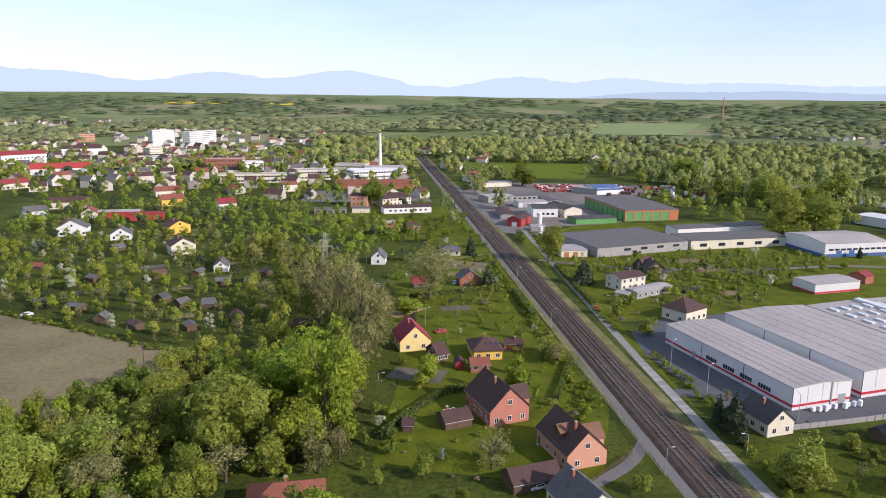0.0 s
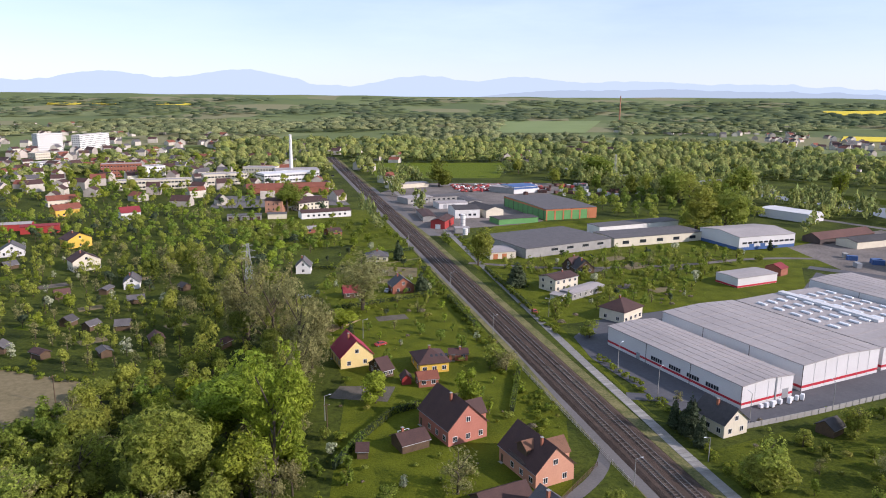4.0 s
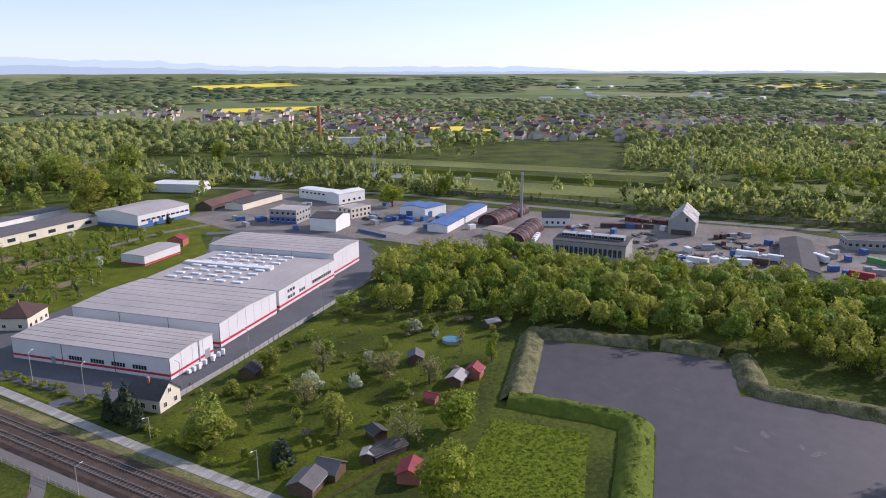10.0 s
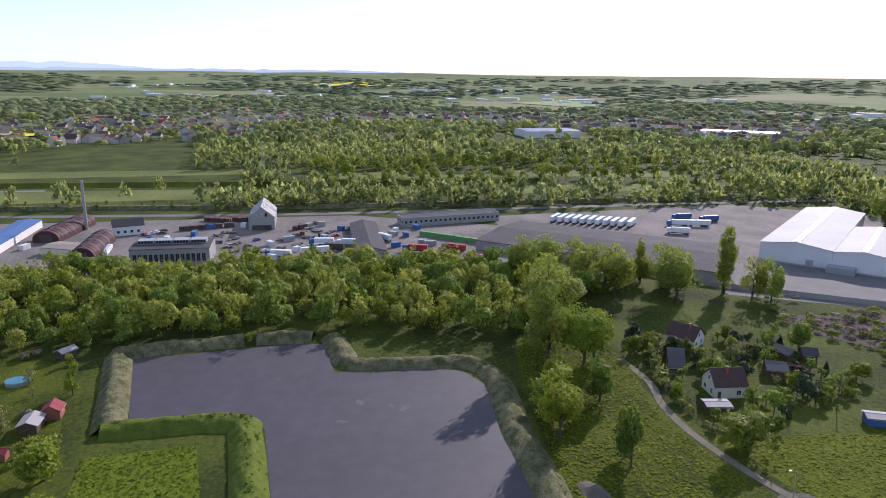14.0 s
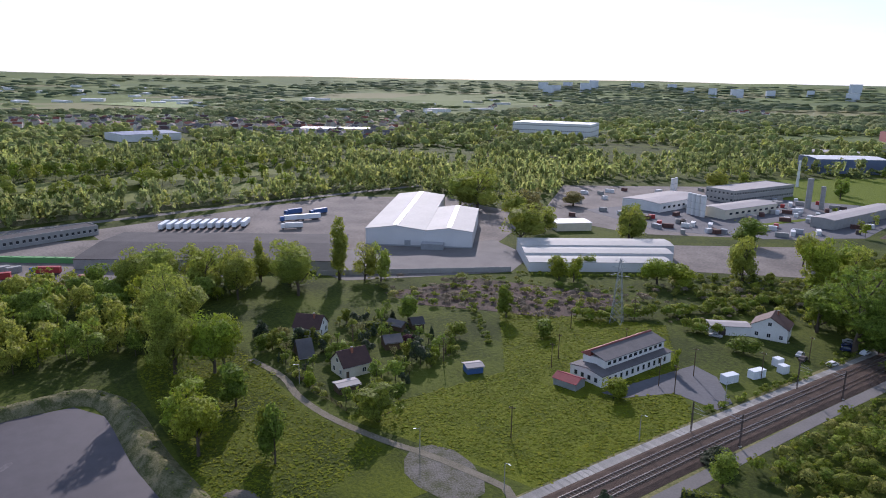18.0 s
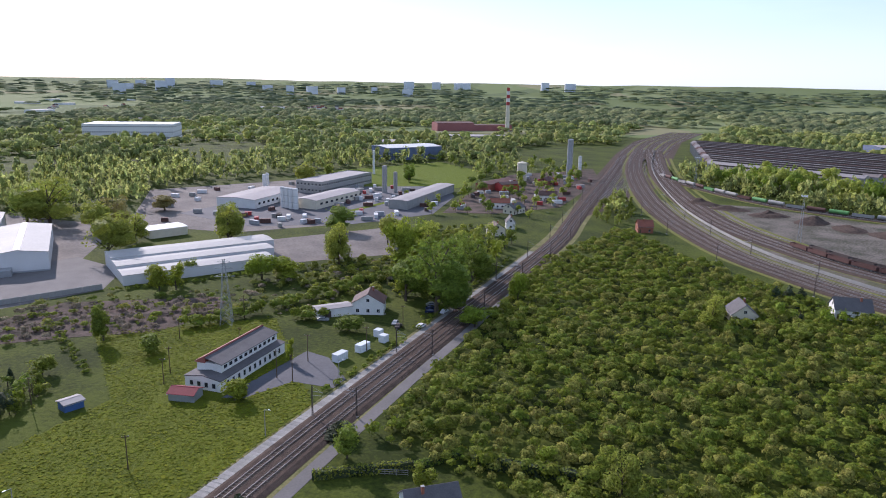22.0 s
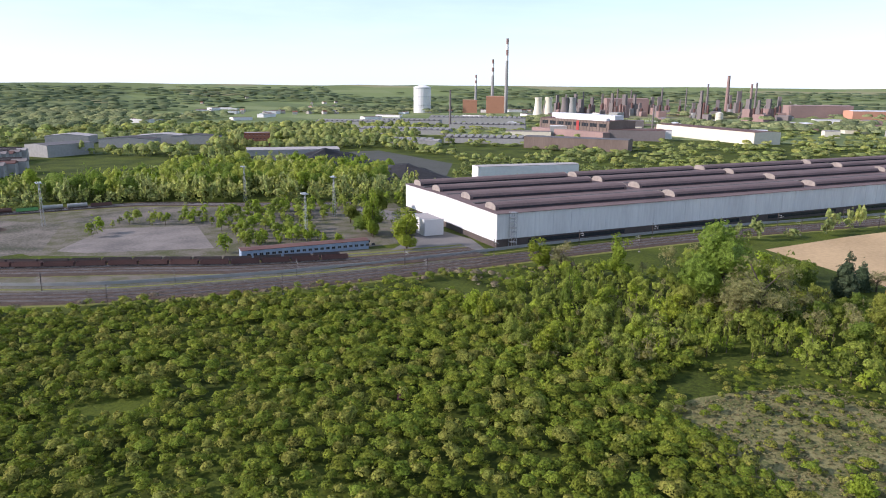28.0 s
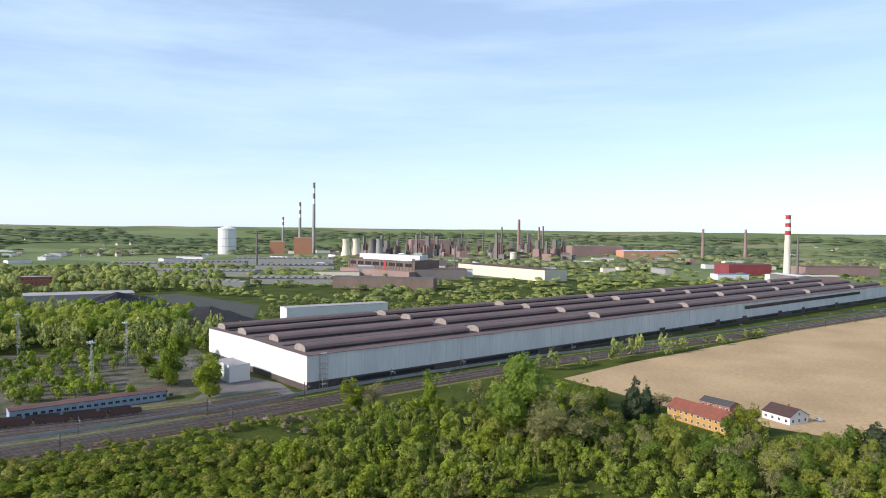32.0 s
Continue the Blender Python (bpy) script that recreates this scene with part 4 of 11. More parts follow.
ribbon("road", smooth_line([(97.5, 420), (95, 490), (91.5, 575), (90, 660)], 12), 7.0, 0.05, ASPHALT, "grey asphalt road beside the railway", "road", thick=0.3)
ribbon("garden_path", smooth_line([(30, 336), (52, 350), (79, 362.8)], 5), 1.8, 0.045, DRYGRASS, "trodden path across the gardens", "path", thick=0.2)
flat("vegetable_bed", [(8, 262), (20, 250), (32, 262), (22, 274)], 0.05, 0.3, SOIL, "dug vegetable bed", "garden bed")
flat("vegetable_bed", [(14, 192), (30, 186), (34, 196), (18, 200)], 0.05, 0.3, GRAVELBED, "grey gravelled garden plot", "garden bed")
flat("vegetable_bed", [(43, 330), (66, 322), (70, 340), (48, 348)], 0.05, 0.3, FALLOW, "dug vegetable plot behind the houses", "garden bed")
flat("crop_field", [(149, 70), (153, 46), (122, 37), (108, 52), (118, 64)], 0.05, 0.3, CROP, "small field of fresh green crop beside the basin", "field")
for k, (x, y, a, L, D_) in enumerate(((176, 339, 12, 16, 8), (197, 345, 14, 18, 7), (199, 314, 12, 14, 9), (179, 321, 20, 16, 10), (228, 336, 10, 18, 8), (157, 317, 12, 8, 6), (169, 277, 15, 12, 6), (195, 293, 14, 14, 8), (156, 286, 20, 10, 6), (-62, 258, 30, 9, 6), (-88, 281, 60, 10, 7), (-110, 296, 30, 10, 6), (-72, 300, 20, 9, 6), (-130, 315, 40, 12, 7), (-96, 340, 25, 12, 7), (-60, 345, 15, 10, 6), (-120, 360, 30, 12, 8), (-150, 385, 40, 12, 7), (-36, 270, 30, 8, 5), (-165, 360, 35, 11, 7), (44, 262, 5, 12, 6), (52, 318, 8, 12, 7))):
    ca, sa = math.cos(radians(a)), math.sin(radians(a))
    flat("vegetable_bed", [(x + u * ca - v * sa, y + u * sa + v * ca) for u, v in ((-L / 2, -D_ / 2), (L / 2, -D_ / 2), (L / 2, D_ / 2), (-L / 2, D_ / 2))], 0.06, 0.3, (FALLOW, CROP, GRAVELBED)[k % 3], ("dug brown vegetable bed", "green bed of young vegetables", "grey-brown garden bed")[k % 3], "garden bed")
# river and its meadows
flat("river_water", [(420, 520), (438, 449), (428, 398), (473, 408), (488, 360), (514, 245), (528, 251), (519, 383), (490, 440), (455, 480), (440, 530), (399, 690), (349, 810), (340, 800), (385, 680)], 0.04, 0.3, WATER, "grey river between grass dikes", "river")
v_, f_ = prism_along(smooth_line([(470, 560), (505, 440), (540, 300), (548, 200), (555, 60), (570, -120)], 20), [(-9, 0.0), (-3, 3.2), (3, 3.2), (9, 0.0)])
tagged(link_mesh("river_dike", v_, f_, LAWN), "long green grass dike along the river", "dike", "", "structure")
v_, f_ = prism_along(smooth_line([(448, 300), (452, 180), (455, 60), (466, -60), (486, -240)], 20), [(-4, 0.0), (-2, 2.4), (2, 2.4), (4, 0.0)])
tagged(link_mesh("hedge_bank", v_, f_, BANK), "overgrown bank beside the road", "bank", "", "structure")

# silted basin and its banks
BASIN = [(206, 79), (164.5, 65.5), (167.3, 37), (160, 31.5), (127.6, 24.6), (112, 21), (108, -28), (131.9, -29), (155.4, -26.6), (183.4, -25.8), (193.7, -20), (195.6, 11), (193, 16.8), (216, 22), (216.6, 33)]
flat("silted_basin", BASIN, 0.04, 0.4, SILT, "flat grey silted settling basin", "basin")


STREAK = mat("dried_silt_crust", (0.13, 0.118, 0.122), (0.066, 0.058, 0.064), 0.8, 0.9, 6, 0.1)
for x, y, a, L in ((173.7, 8.6, 30, 3.0), (175.5, 7.2, 60, 1.6), (163.2, 12.7, 80, 2.4), (169.7, -2.9, -40, 3.2), (171.5, 0.5, 20, 1.8), (189.5, 32.7, 70, 1.6)):
    ca, sa = math.cos(radians(a)), math.sin(radians(a))
    ring = [(L * math.cos(q * 0.7854) * (0.7 + 0.4 * noise.noise((x, q * 1.7, 0))), 0.35 * L * math.sin(q * 0.7854) * (0.8 + 0.5 * noise.noise((y, q * 2.3, 4)))) for q in range(8)]
    flat("silt_crust", [(x + u * ca - v * sa, y + u * sa + v * ca) for u, v in ring], 0.05, 0.05, STREAK, "pale dried crust on the silted basin", "silt")


def bank(line, material, hgt, label):
    """A heaped bank with an uneven crest."""
    L = [Vector((*p, 0)) for p in smooth_line(line, 0.9)]
    prof = [(-4.4, 0.0), (-3.6, 0.3), (-2.6, 0.62), (-1.5, 0.93), (-0.5, 1.02), (0.5, 1.0), (1.3, 0.86), (2.2, 0.52), (3.1, 0.24), (4.0, 0.0)]
    vs, fs = [], []
    for i, p in enumerate(L):
        t = (L[min(i + 1, len(L) - 1)] - L[max(i - 1, 0)]).normalized()
        for s, z in prof:
            k = 0.88 + 0.25 * noise.noise((p.x * 0.21, p.y * 0.21, s * 0.5)) + 0.16 * noise.noise((p.x * 0.9, p.y * 0.9, s * 1.3))
            q = (p.x - t.y * s * (1 + 0.12 * noise.noise((p.x * 0.3, p.y * 0.3, 5 + s))), p.y + t.x * s)
            vs.append((*q, z * hgt * k - (0.05 if z == 0 else 0)))
    n = len(prof)
    for i in range(len(L) - 1):
        for j in range(n - 1):
            fs.append((i * n + j, (i + 1) * n + j, (i + 1) * n + j + 1, i * n + j + 1))
    return tagged(link_mesh("earth_bank", vs, fs, material, smooth=True), label, "bank", "", "structure")


BANK_GREEN = mat("tall_grass_bank", (0.135, 0.17, 0.026), (0.06, 0.085, 0.012), 0.95, 0.5, 6, 0.9, spec=0.1)
bank([(160.5, 70), (163.4, 40), (157, 35.4), (127, 28.6), (106, 24)], BANK_GREEN, 3.0, "lush grassy bank between basin and crop")
bank([(160, 69), (182, 75.5), (209, 84)], BANK, 2.9, "dry grassy bank of the basin")
bank([(209, 84), (215, 66), (219, 48)], BANK, 3.1, "earth bank at the head of the basin")
bank([(220, 44), (221, 33), (220.5, 26)], BANK, 3.1, "earth bank at the head of the basin")
bank([(221, 19.5), (208, 15.5), (199, 12), (198.5, -5), (198, -22), (187, -29.5), (155, -30.6), (131, -33), (106, -33)], BANK, 2.6, "stony grassy bank along the basin")

# ---- warehouses with a red band ----
h1 = hall(124.7, 160, 12.3, 20.5, 57.5, 6.6, WHITEMETAL, GREYROOF, "long pale grey warehouse with a red band and dark windows", 0.7, "y", (REDSTRIPE, 1.0, 1.7), wins=[("w", 31, 36, 5, 2.7, 0.75, 1.2), ("w", 23, 28, 5, 2.7, 0.75, 1.2), ("w", 15.5, 20.5, 5, 2.7, 0.75, 1.2), ("w", 8, 13, 5, 2.7, 0.75, 1.2)], doors=[("w", 42, 1.6, 2.3, STEEL), ("s", 17.5, 2.6, 3.0, STEEL)])
h2 = hall(149.7, 166.5, 12.3, 35, 58, 8.1, WHITEMETAL, GREYROOF, "taller pale grey warehouse with a red band", 0.8, "y", (REDSTRIPE, 1.0, 1.8))
h3 = hall(186.5, 175, 12.3, 46, 58, 7.6, WHITEMETAL, GREYROOF, "wide pale grey warehouse with rows of rooflights", 0.4, "y", (REDSTRIPE, 1.0, 1.8), wins=[("s", 6, 12, 3, 3.2, 1.2, 1.1), ("s", 6, 12, 3, 5.6, 1.2, 1.1), ("s", 15, 20, 3, 3.2, 1.0, 1.1), ("s", 26, 43, 10, 3.6, 1.2, 1.2), ("w", 1, 5, 3, 3.2, 0.9, 1.0), ("w", 1, 5, 3, 5.6, 0.9, 1.0)])
h4 = hall(233.5, 186.5, 12.3, 27, 62, 9.6, WHITEMETAL, GREYROOF, "tall pale grey warehouse with a red band", 0.7, "y", (REDSTRIPE, 1.0, 1.8))
for ob, w_, ys in ((h1, 6.6, (19.2, 38.4)), (h2, 8.1, (19.3, 38.6)), (h4, 9.6, (20, 40))):
    for yy in ys:
        part("downpipe", bx(-0.1, -0.045, yy - 0.09, yy + 0.09, 0, w_), DARKSTEEL, ob)
    part("corner_post", bx(-0.1, -0.045, -0.1, 0.12, 0, w_), DARKSTEEL, ob)
for ob, L_, h_, n_ in ((h1, 20.5, 6.6, 4), (h2, 35, 8.1, 7), (h3, 46, 7.6, 9), (h4, 27, 9.6, 6)):
    for i in range(1, n_):
        part("panel_joint", bx(L_ * i / n_ - 0.04, L_ * i / n_ + 0.04, -0.06, -0.041, 0.2, h_ + 0.1), STEEL, ob)
for ob, L_, W_, h_, ri in ((h1, 20.5, 57.5, 6.6, 0.7), (h2, 35, 58, 8.1, 0.8), (h3, 46, 58, 7.6, 0.4), (h4, 27, 62, 9.6, 0.7)):
    for i in range(1, 10):
        yy = W_ * i / 10
        bm = bmesh.new()
        for s in (0, 1):
            x0, x1 = (-0.2, L_ / 2) if s == 0 else (L_ / 2, L_ + 0.2)
            z0, z1 = (h_, h_ + ri) if s == 0 else (h_ + ri, h_)
            v = [bm.verts.new(c) for c in ((x0, yy - 0.06, z0 + 0.2), (x1, yy - 0.06, z1 + 0.2), (x1, yy + 0.06, z1 + 0.2), (x0, yy + 0.06, z0 + 0.2), (x0, yy - 0.06, z0 + 0.3), (x1, yy - 0.06, z1 + 0.3), (x1, yy + 0.06, z1 + 0.3), (x0, yy + 0.06, z0 + 0.3))]
            for q in ((4, 5, 6, 7), (0, 1, 5, 4), (2, 3, 7, 6), (1, 2, 6, 5), (3, 0, 4, 7), (3, 2, 1, 0)):
                bm.faces.new([v[k] for k in q])
        part("roof_seam", bm, GREYROOF, ob)
lt = None
for gx in (0, 1):
    for i in range(4):
        for j in range(5):
            xx, yy = 4 + gx * 23 + i * 5.4, 20 + j * 7.4
            zz = 7.6 + 0.4 * (1 - abs(xx - 23) / 23) + 0.2
            if lt is None:
                bm = bmesh.new()
                box(bm, -0.75, 0.75, -2.0, 2.0, 0.0, 0.6, 0.12)
                lt = part("rooflight", bm, PLASTIC, h3)
                lt.matrix_basis = pose(xx, yy, zz)
            else:
                again(lt, pose(xx, yy, zz), h3)
part("roof_step", bx(21.5, 24.5, 16, 57, 7.9, 9.2), WHITEMETAL, h3)
part("roof_ladder", bx(13.2, 13.7, -0.18, -0.06, 0.3, 7.2), STEEL, h1)
cot = house(112.2, 151.6, 102.3, 10.5, 8.2, 3.8, 3.4, CREAM, DARKROOF, "small cream cottage with a dark roof by the warehouse yard")
for i in range(9):
    o = thing("pallet_stack", 130.5 + i * 1.75 + (i > 4) * 1.2, 159.2 + i * 0.38 - (i % 3) * 0.5, 0.05, 12 + i * 3, "white wrapped pallet stack by the warehouse", "pallet", "wrapped pallets")
    part("pallet", bx(-0.6, 0.6, -0.5, 0.5, 0, 0.14), WOOD, o)
    part("wrapped_load", bx(-0.58, 0.58, -0.48, 0.48, 0.145, 1.2 + 0.35 * (i % 3), 0.05), PLASTIC, o)

# yard wall of concrete panels
wall_line = [(113.5, 148.5), (141, 152.2), (168, 156.8), (200, 162), (230, 167.5), (262, 172.5)]
yw_ob = thing("yard_wall", 0, 0, 0, 0, "grey concrete panel wall round the warehouse yard", "wall", kind="structure")
wl2 = smooth_line(wall_line, 2.5)
pan = None
for (ax, ay), (bx_, by_) in zip(wl2, wl2[1:]):
    m = pose((ax + bx_) / 2, (ay + by_) / 2, 0, 0, 0, math.degrees(math.atan2(by_ - ay, bx_ - ax)))
    if pan is None:
        pan = part("wall_panel", bx(-1.2, 1.2, -0.06, 0.06, -0.2, 1.5), CONCRETE, yw_ob)
        pan.matrix_basis = m
    else:
        again(pan, m, yw_ob)

RIVER_MEADOW = mat("pale_river_meadow", (0.16, 0.175, 0.05), (0.09, 0.105, 0.03), 0.95, 0.02, 16, 0.6, spec=0.1, sharp=0.2)
flat("river_meadow", [(608, 447), (649, 91), (618, 87), (567, 417)], 0.05, 0.3, RIVER_MEADOW, "pale meadow strip between river tree rows", "meadow")
flat("river_meadow", [(516, 322), (538, 63), (500, 57), (465, 285)], 0.05, 0.3, RIVER_MEADOW, "pale meadow strip beside the river dike", "meadow")
# roof seams of the red-banded warehouses
SEAM = mat("roof_seam_strip", (0.27, 0.235, 0.225), (0.2, 0.175, 0.17), 0.8, 0.2, 8)
for o, L_, W_, h_, rise_ in ((h1, 20.5, 57.5, 6.6, 0.7), (h2, 35, 58, 8.1, 0.8), (h4, 27, 62, 9.6, 0.7)):
    for i in range(1, 7):
        x_ = L_ * i / 7
        z_ = h_ + rise_ * (1 - abs(x_ - L_ / 2) / (L_ / 2)) + 0.22
        part("roof_seam", bx(x_ - 0.14, x_ + 0.14, 0.1, W_ - 0.1, z_ - 0.05, z_ + 0.05), SEAM, o)
# ---- rolling mill ----
MILLWALL = mat("streaked_white_cladding", (0.7, 0.69, 0.66), (0.5, 0.49, 0.48), 0.7, 0.06, 12, 0.05, stretch=(1.0, 1.0, 0.12))
MILLROOF = mat("brown_grey_sheet_roof", (0.155, 0.105, 0.098), (0.095, 0.066, 0.063), 0.8, 0.05, 14, 0.1)
mill = hall(-279.4, -245.5, 161, 860, 128, 18.5, MILLWALL, MILLROOF, "very long white rolling mill with brown sheet roofs", 0.8, "x", name="rolling_mill", category="industrial hall", eave=0.6)
part("plinth", bx(-0.12, 860.1, 128.004, 128.2, 0, 4.6), DARKSTEEL, mill)
part("plinth", bx(-0.12, 860.1, -0.2, -0.004, 0, 4.6), DARKSTEEL, mill)
part("plinth", bx(-0.2, -0.004, 0, 128, 0, 3.2), DARKSTEEL, mill)
j1 = None
for i in range(1, 72):
    m = pose(i * 12.0, 0, 0)
    if j1 is None:
        j1 = part("cladding_joint", bx(-0.14, 0.14, -0.14, -0.004, 4.6, 18.3), WHITEMETAL, mill)
        j1.matrix_basis = m
    else:
        again(j1, m, mill)
for i in range(9):
    part("window_band", bx(20 + i * 92, 86 + i * 92, -0.3, -0.205, 1.6, 3.8), GLASS, mill)
for u in (330, 420, 470, 545, 600, 690):
    part("gate", bx(u - 4, u + 4, -0.32, -0.205, 0, 6.5), DARKSTEEL, mill)
part("window_band", bx(470, 760, -0.3, -0.15, 12.5, 15.8), GLASS, mill)


MONITOREND = mat("weathered_pale_render", (0.33, 0.28, 0.24), (0.2, 0.17, 0.15), 0.9, 0.3, 8)


def monitor(x0, x1, y, z):
    """A vaulted roof monitor with pale end walls."""
    bm = bmesh.new()
    prof = [(-5.6, 0), (-5.6, 1.7), (-4.6, 2.9), (-2.4, 3.6), (0, 3.85), (2.4, 3.6), (4.6, 2.9), (5.6, 1.7), (5.6, 0)]
    a = [bm.verts.new((x0, y + u, z + v)) for u, v in prof]
    b = [bm.verts.new((x1, y + u, z + v)) for u, v in prof]
    for i in range(len(prof) - 1):
        bm.faces.new((a[i], b[i], b[i + 1], a[i + 1]))
    m = part("roof_monitor", bm, MILLROOF, mill)
    for xx, s in ((x0, -0.25), (x1, 0.25)):
        bm = bmesh.new()
        a = [bm.verts.new((xx, y + u * 1.04, z + v * 1.03)) for u, v in prof]
        b = [bm.verts.new((xx + s, y + u * 1.04, z + v * 1.03)) for u, v in prof]
        bm.faces.new(a)
        bm.faces.new(b[::-1])
        for i in range(len(prof)):
            bm.faces.new((a[i], b[i], b[(i + 1) % len(prof)], a[(i + 1) % len(prof)]))
        part("end_wall", bm, MONITOREND, m)
    part("glazing_strip", bx(x0 + 2, x1 - 2, y - 5.7, y - 5.61, z + 0.5, z + 1.5), GLASS, m)


for row, yy in enumerate((14.5, 50.5, 86.5, 117)):
    for k in range(7):
        x = 4 + k * 127 + (3 if row == 1 else 0)
        monitor(x, min(x + (119, 116, 118)[(k + row) % 3], 856), yy, 18.6 + 0.8 * (1 - abs(yy - 64) / 64))
    if row < 3:
        part("roof_gutter", bx(3, 857, yy + 16.6, yy + 19.4, 18.9, 19.7), DARKROOF, mill)
gb = block(-283, -290, 251, 22, 12, 9, WHITEMETAL, GREYROOF, "white annexe at the mill's end wall", 1, "mill_annexe", sides="s")

# ---- white halls and depot ----
PALEROOF = mat("pale_weathered_roofing", (0.42, 0.405, 0.38), (0.33, 0.32, 0.3), 0.75, 0.05, 16, 0.05)
wh = hall(316.3, -175, 229.5, 31, 115, 8.8, WHITEMETAL, PALEROOF, "large white gabled warehouse with a plastic ridge light", 2.0, "y", name="white_warehouse", doors=[("s", 22, 3.2, 3.4, STEEL)])
part("ridge_light", bx(14.2, 16.8, 2, 113, 10.75, 11.15), PLASTIC, wh)
part("plinth", bx(0, 31, -0.12, -0.07, 0, 0.8), STEEL, wh)
wh = hall(296.1, -198.7, 229.5, 24.5, 69, 8.6, WHITEMETAL, PALEROOF, "smaller white gabled warehouse beside the large one", 1.6, "y", name="white_warehouse")
part("ridge_light", bx(11.0, 13.4, 2, 67, 10.0, 10.45), PLASTIC, wh)
part("plinth", bx(0, 24.5, -0.12, -0.07, 0, 0.8), STEEL, wh)
part("office_box", bx(-1.5, 10, -6, -0.13, 0, 3), STEEL, wh)
for k, (d0, d1, hh) in enumerate(((0, 13, 4.3), (13.3, 26, 5.4), (26.3, 42, 6.2))):
    hall(231.3 + 0.835 * d0, -212.3 - 0.55 * d0, 236.6, 66 + 5 * k, d1 - d0, hh, WHITEMETAL, PALEROOF, "low white hall with a bright stepped roof", 0.5, "x", name="low_white_hall", eave=0.1)
dep = hall(342, -41.7, 236.5, 116, 56, 4.5, CONCRETE, DARKROOF, "wide depot under a huge dark felt roof", 1.6, "x", name="depot_hall")
# ---- buildings ----
CRIMSON = mat("crimson_roof_tiles", (0.33, 0.03, 0.055), (0.24, 0.022, 0.04), 0.7, 0.4, 8, 0.15)
# houses by the railway
house(23.8, 219.6, 100, 11.5, 10.6, 3.8, 5.0, PALEYEL, CRIMSON, "pale yellow house under a steep crimson roof", floors=1, seed=1)
house(31.4, 207.2, 23, 4.0, 8.0, 2.6, 2.6, WOOD, BROWNTILE, "brown wooden garden house with a steep roof", chimney=False, name="garden_house")
hip_house(47.4, 209.5, 3, 9.4, 11.0, 3.3, 2.8, YELLOW, BROWNTILE, "bright yellow bungalow with a brown hipped roof", lights=4)
house(58.1, 214.9, 169, 6.0, 5.0, 2.4, 0.9, BRICK, BROWNTILE, "small brick shed beside the yellow bungalow", name="garden_shed", category="shed")
house(43.6, 165.6, 107, 15.0, 11.4, 4.4, 5.6, PINK, BROWNTILE, "large salmon pink house with a steep dark roof", floors=1, seed=3)
house(57.5, 142.2, 104, 15.0, 10.4, 4.0, 5.0, SALMON, BROWNTILE, "salmon house with dormers and dark roof", floors=1, seed=2, rooflights=1)
house(31.4, 159.6, 17, 7.4, 6.0, 2.4, 1.6, WOOD, BROWNTILE, "low wooden outbuilding with a brown tiled roof", name="outbuilding", category="shed", win=False)
house(19.4, 157.5, 171, 2.6, 4.0, 2.2, 0.9, WOOD, BROWNTILE, "small dark wooden hut in a garden", chimney=False, name="garden_shed", category="shed", win=False)
house(37.6, 198.4, 88, 3.4, 2.8, 2.0, 1.3, REDPAINT, BROWNTILE, "little red playhouse with a brown roof", chimney=False, name="playhouse", category="shed", win=False)
house(43.5, 196.2, 2, 5.9, 5.0, 2.6, 1.4, BRICK, ORANGETILE, "brick garage with a brown tiled roof", chimney=False, name="garage", category="garage")
house(45.0, 129.4, 14, 11.5, 6.4, 2.5, 2.0, WOOD, BROWNTILE, "long low shed with a brown tiled roof", chimney=False, name="outbuilding", category="shed", win=False)
house(53.2, 117.8, 108, 12.0, 10.0, 3.4, 4.2, CREAM, GREYTILE, "cream house with a slate grey roof", rooflights=2)
house(14.3, 343.5, 83, 9.0, 7.0, 3.6, 3.4, WHITE, GREYTILE, "white house with a grey roof among trees")
house(31.9, 295.7, 2, 6.9, 7.0, 2.6, 2.2, WOOD, REDTILE, "wooden chalet with a crimson roof", chimney=False, name="chalet")
house(54.3, 299.2, 96, 8.0, 9.7, 3.4, 3.6, BRICK, GREYTILE, "brick house with a steep grey roof")
hip_house(52.8, 361.4, 174, 10.9, 9.0, 2.8, 2.6, CREAM, GREYTILE, "bungalow with a pyramid grey roof")
house(24.3, 446.9, 10, 9.4, 8.0, 3, 0.8, BRICK, GREYROOF, "low brick house with a flat grey roof")
house(36.1, 432.9, 18, 8.0, 9.0, 3, 1.6, BRICK, BROWNTILE, "brick cottage with a brown roof")
house(28.1, 540.9, 29, 25.8, 11.0, 6, 1.2, CREAM, BROWNTILE, "two-storey cream house among the gardens", floors=2)
# houses east of the railway
house(124.5, 289.5, 24, 14.5, 10.0, 5.8, 1.2, CREAM, BROWNTILE, "two-storey cream house with a low brown roof", floors=2)
house(130.5, 277.5, 28, 22.0, 7.0, 3, 0.5, CONCRETE, GREYROOF, "low grey annexe with a flat roof", chimney=False, name="annexe")
house(117.6, 272.5, 130, 5.4, 5.0, 2.4, 0.4, WHITE, GREYROOF, "white garage with a flat roof", chimney=False, name="garage", category="garage", win=False)
hip_house(131.5, 243.5, 30, 13.0, 11.0, 4.6, 3.6, CREAM, BROWNTILE, "cream villa with a dark hipped roof")
house(145.8, 321.8, 29, 8.0, 7.1, 2.5, 3.6, WOOD, BROWNTILE, "wooden cottage with a steep dark roof")
house(148.0, 315.8, 90, 8.0, 9.4, 2.5, 4.0, WOOD, DARKROOF, "dark steep-roofed wooden cottage")
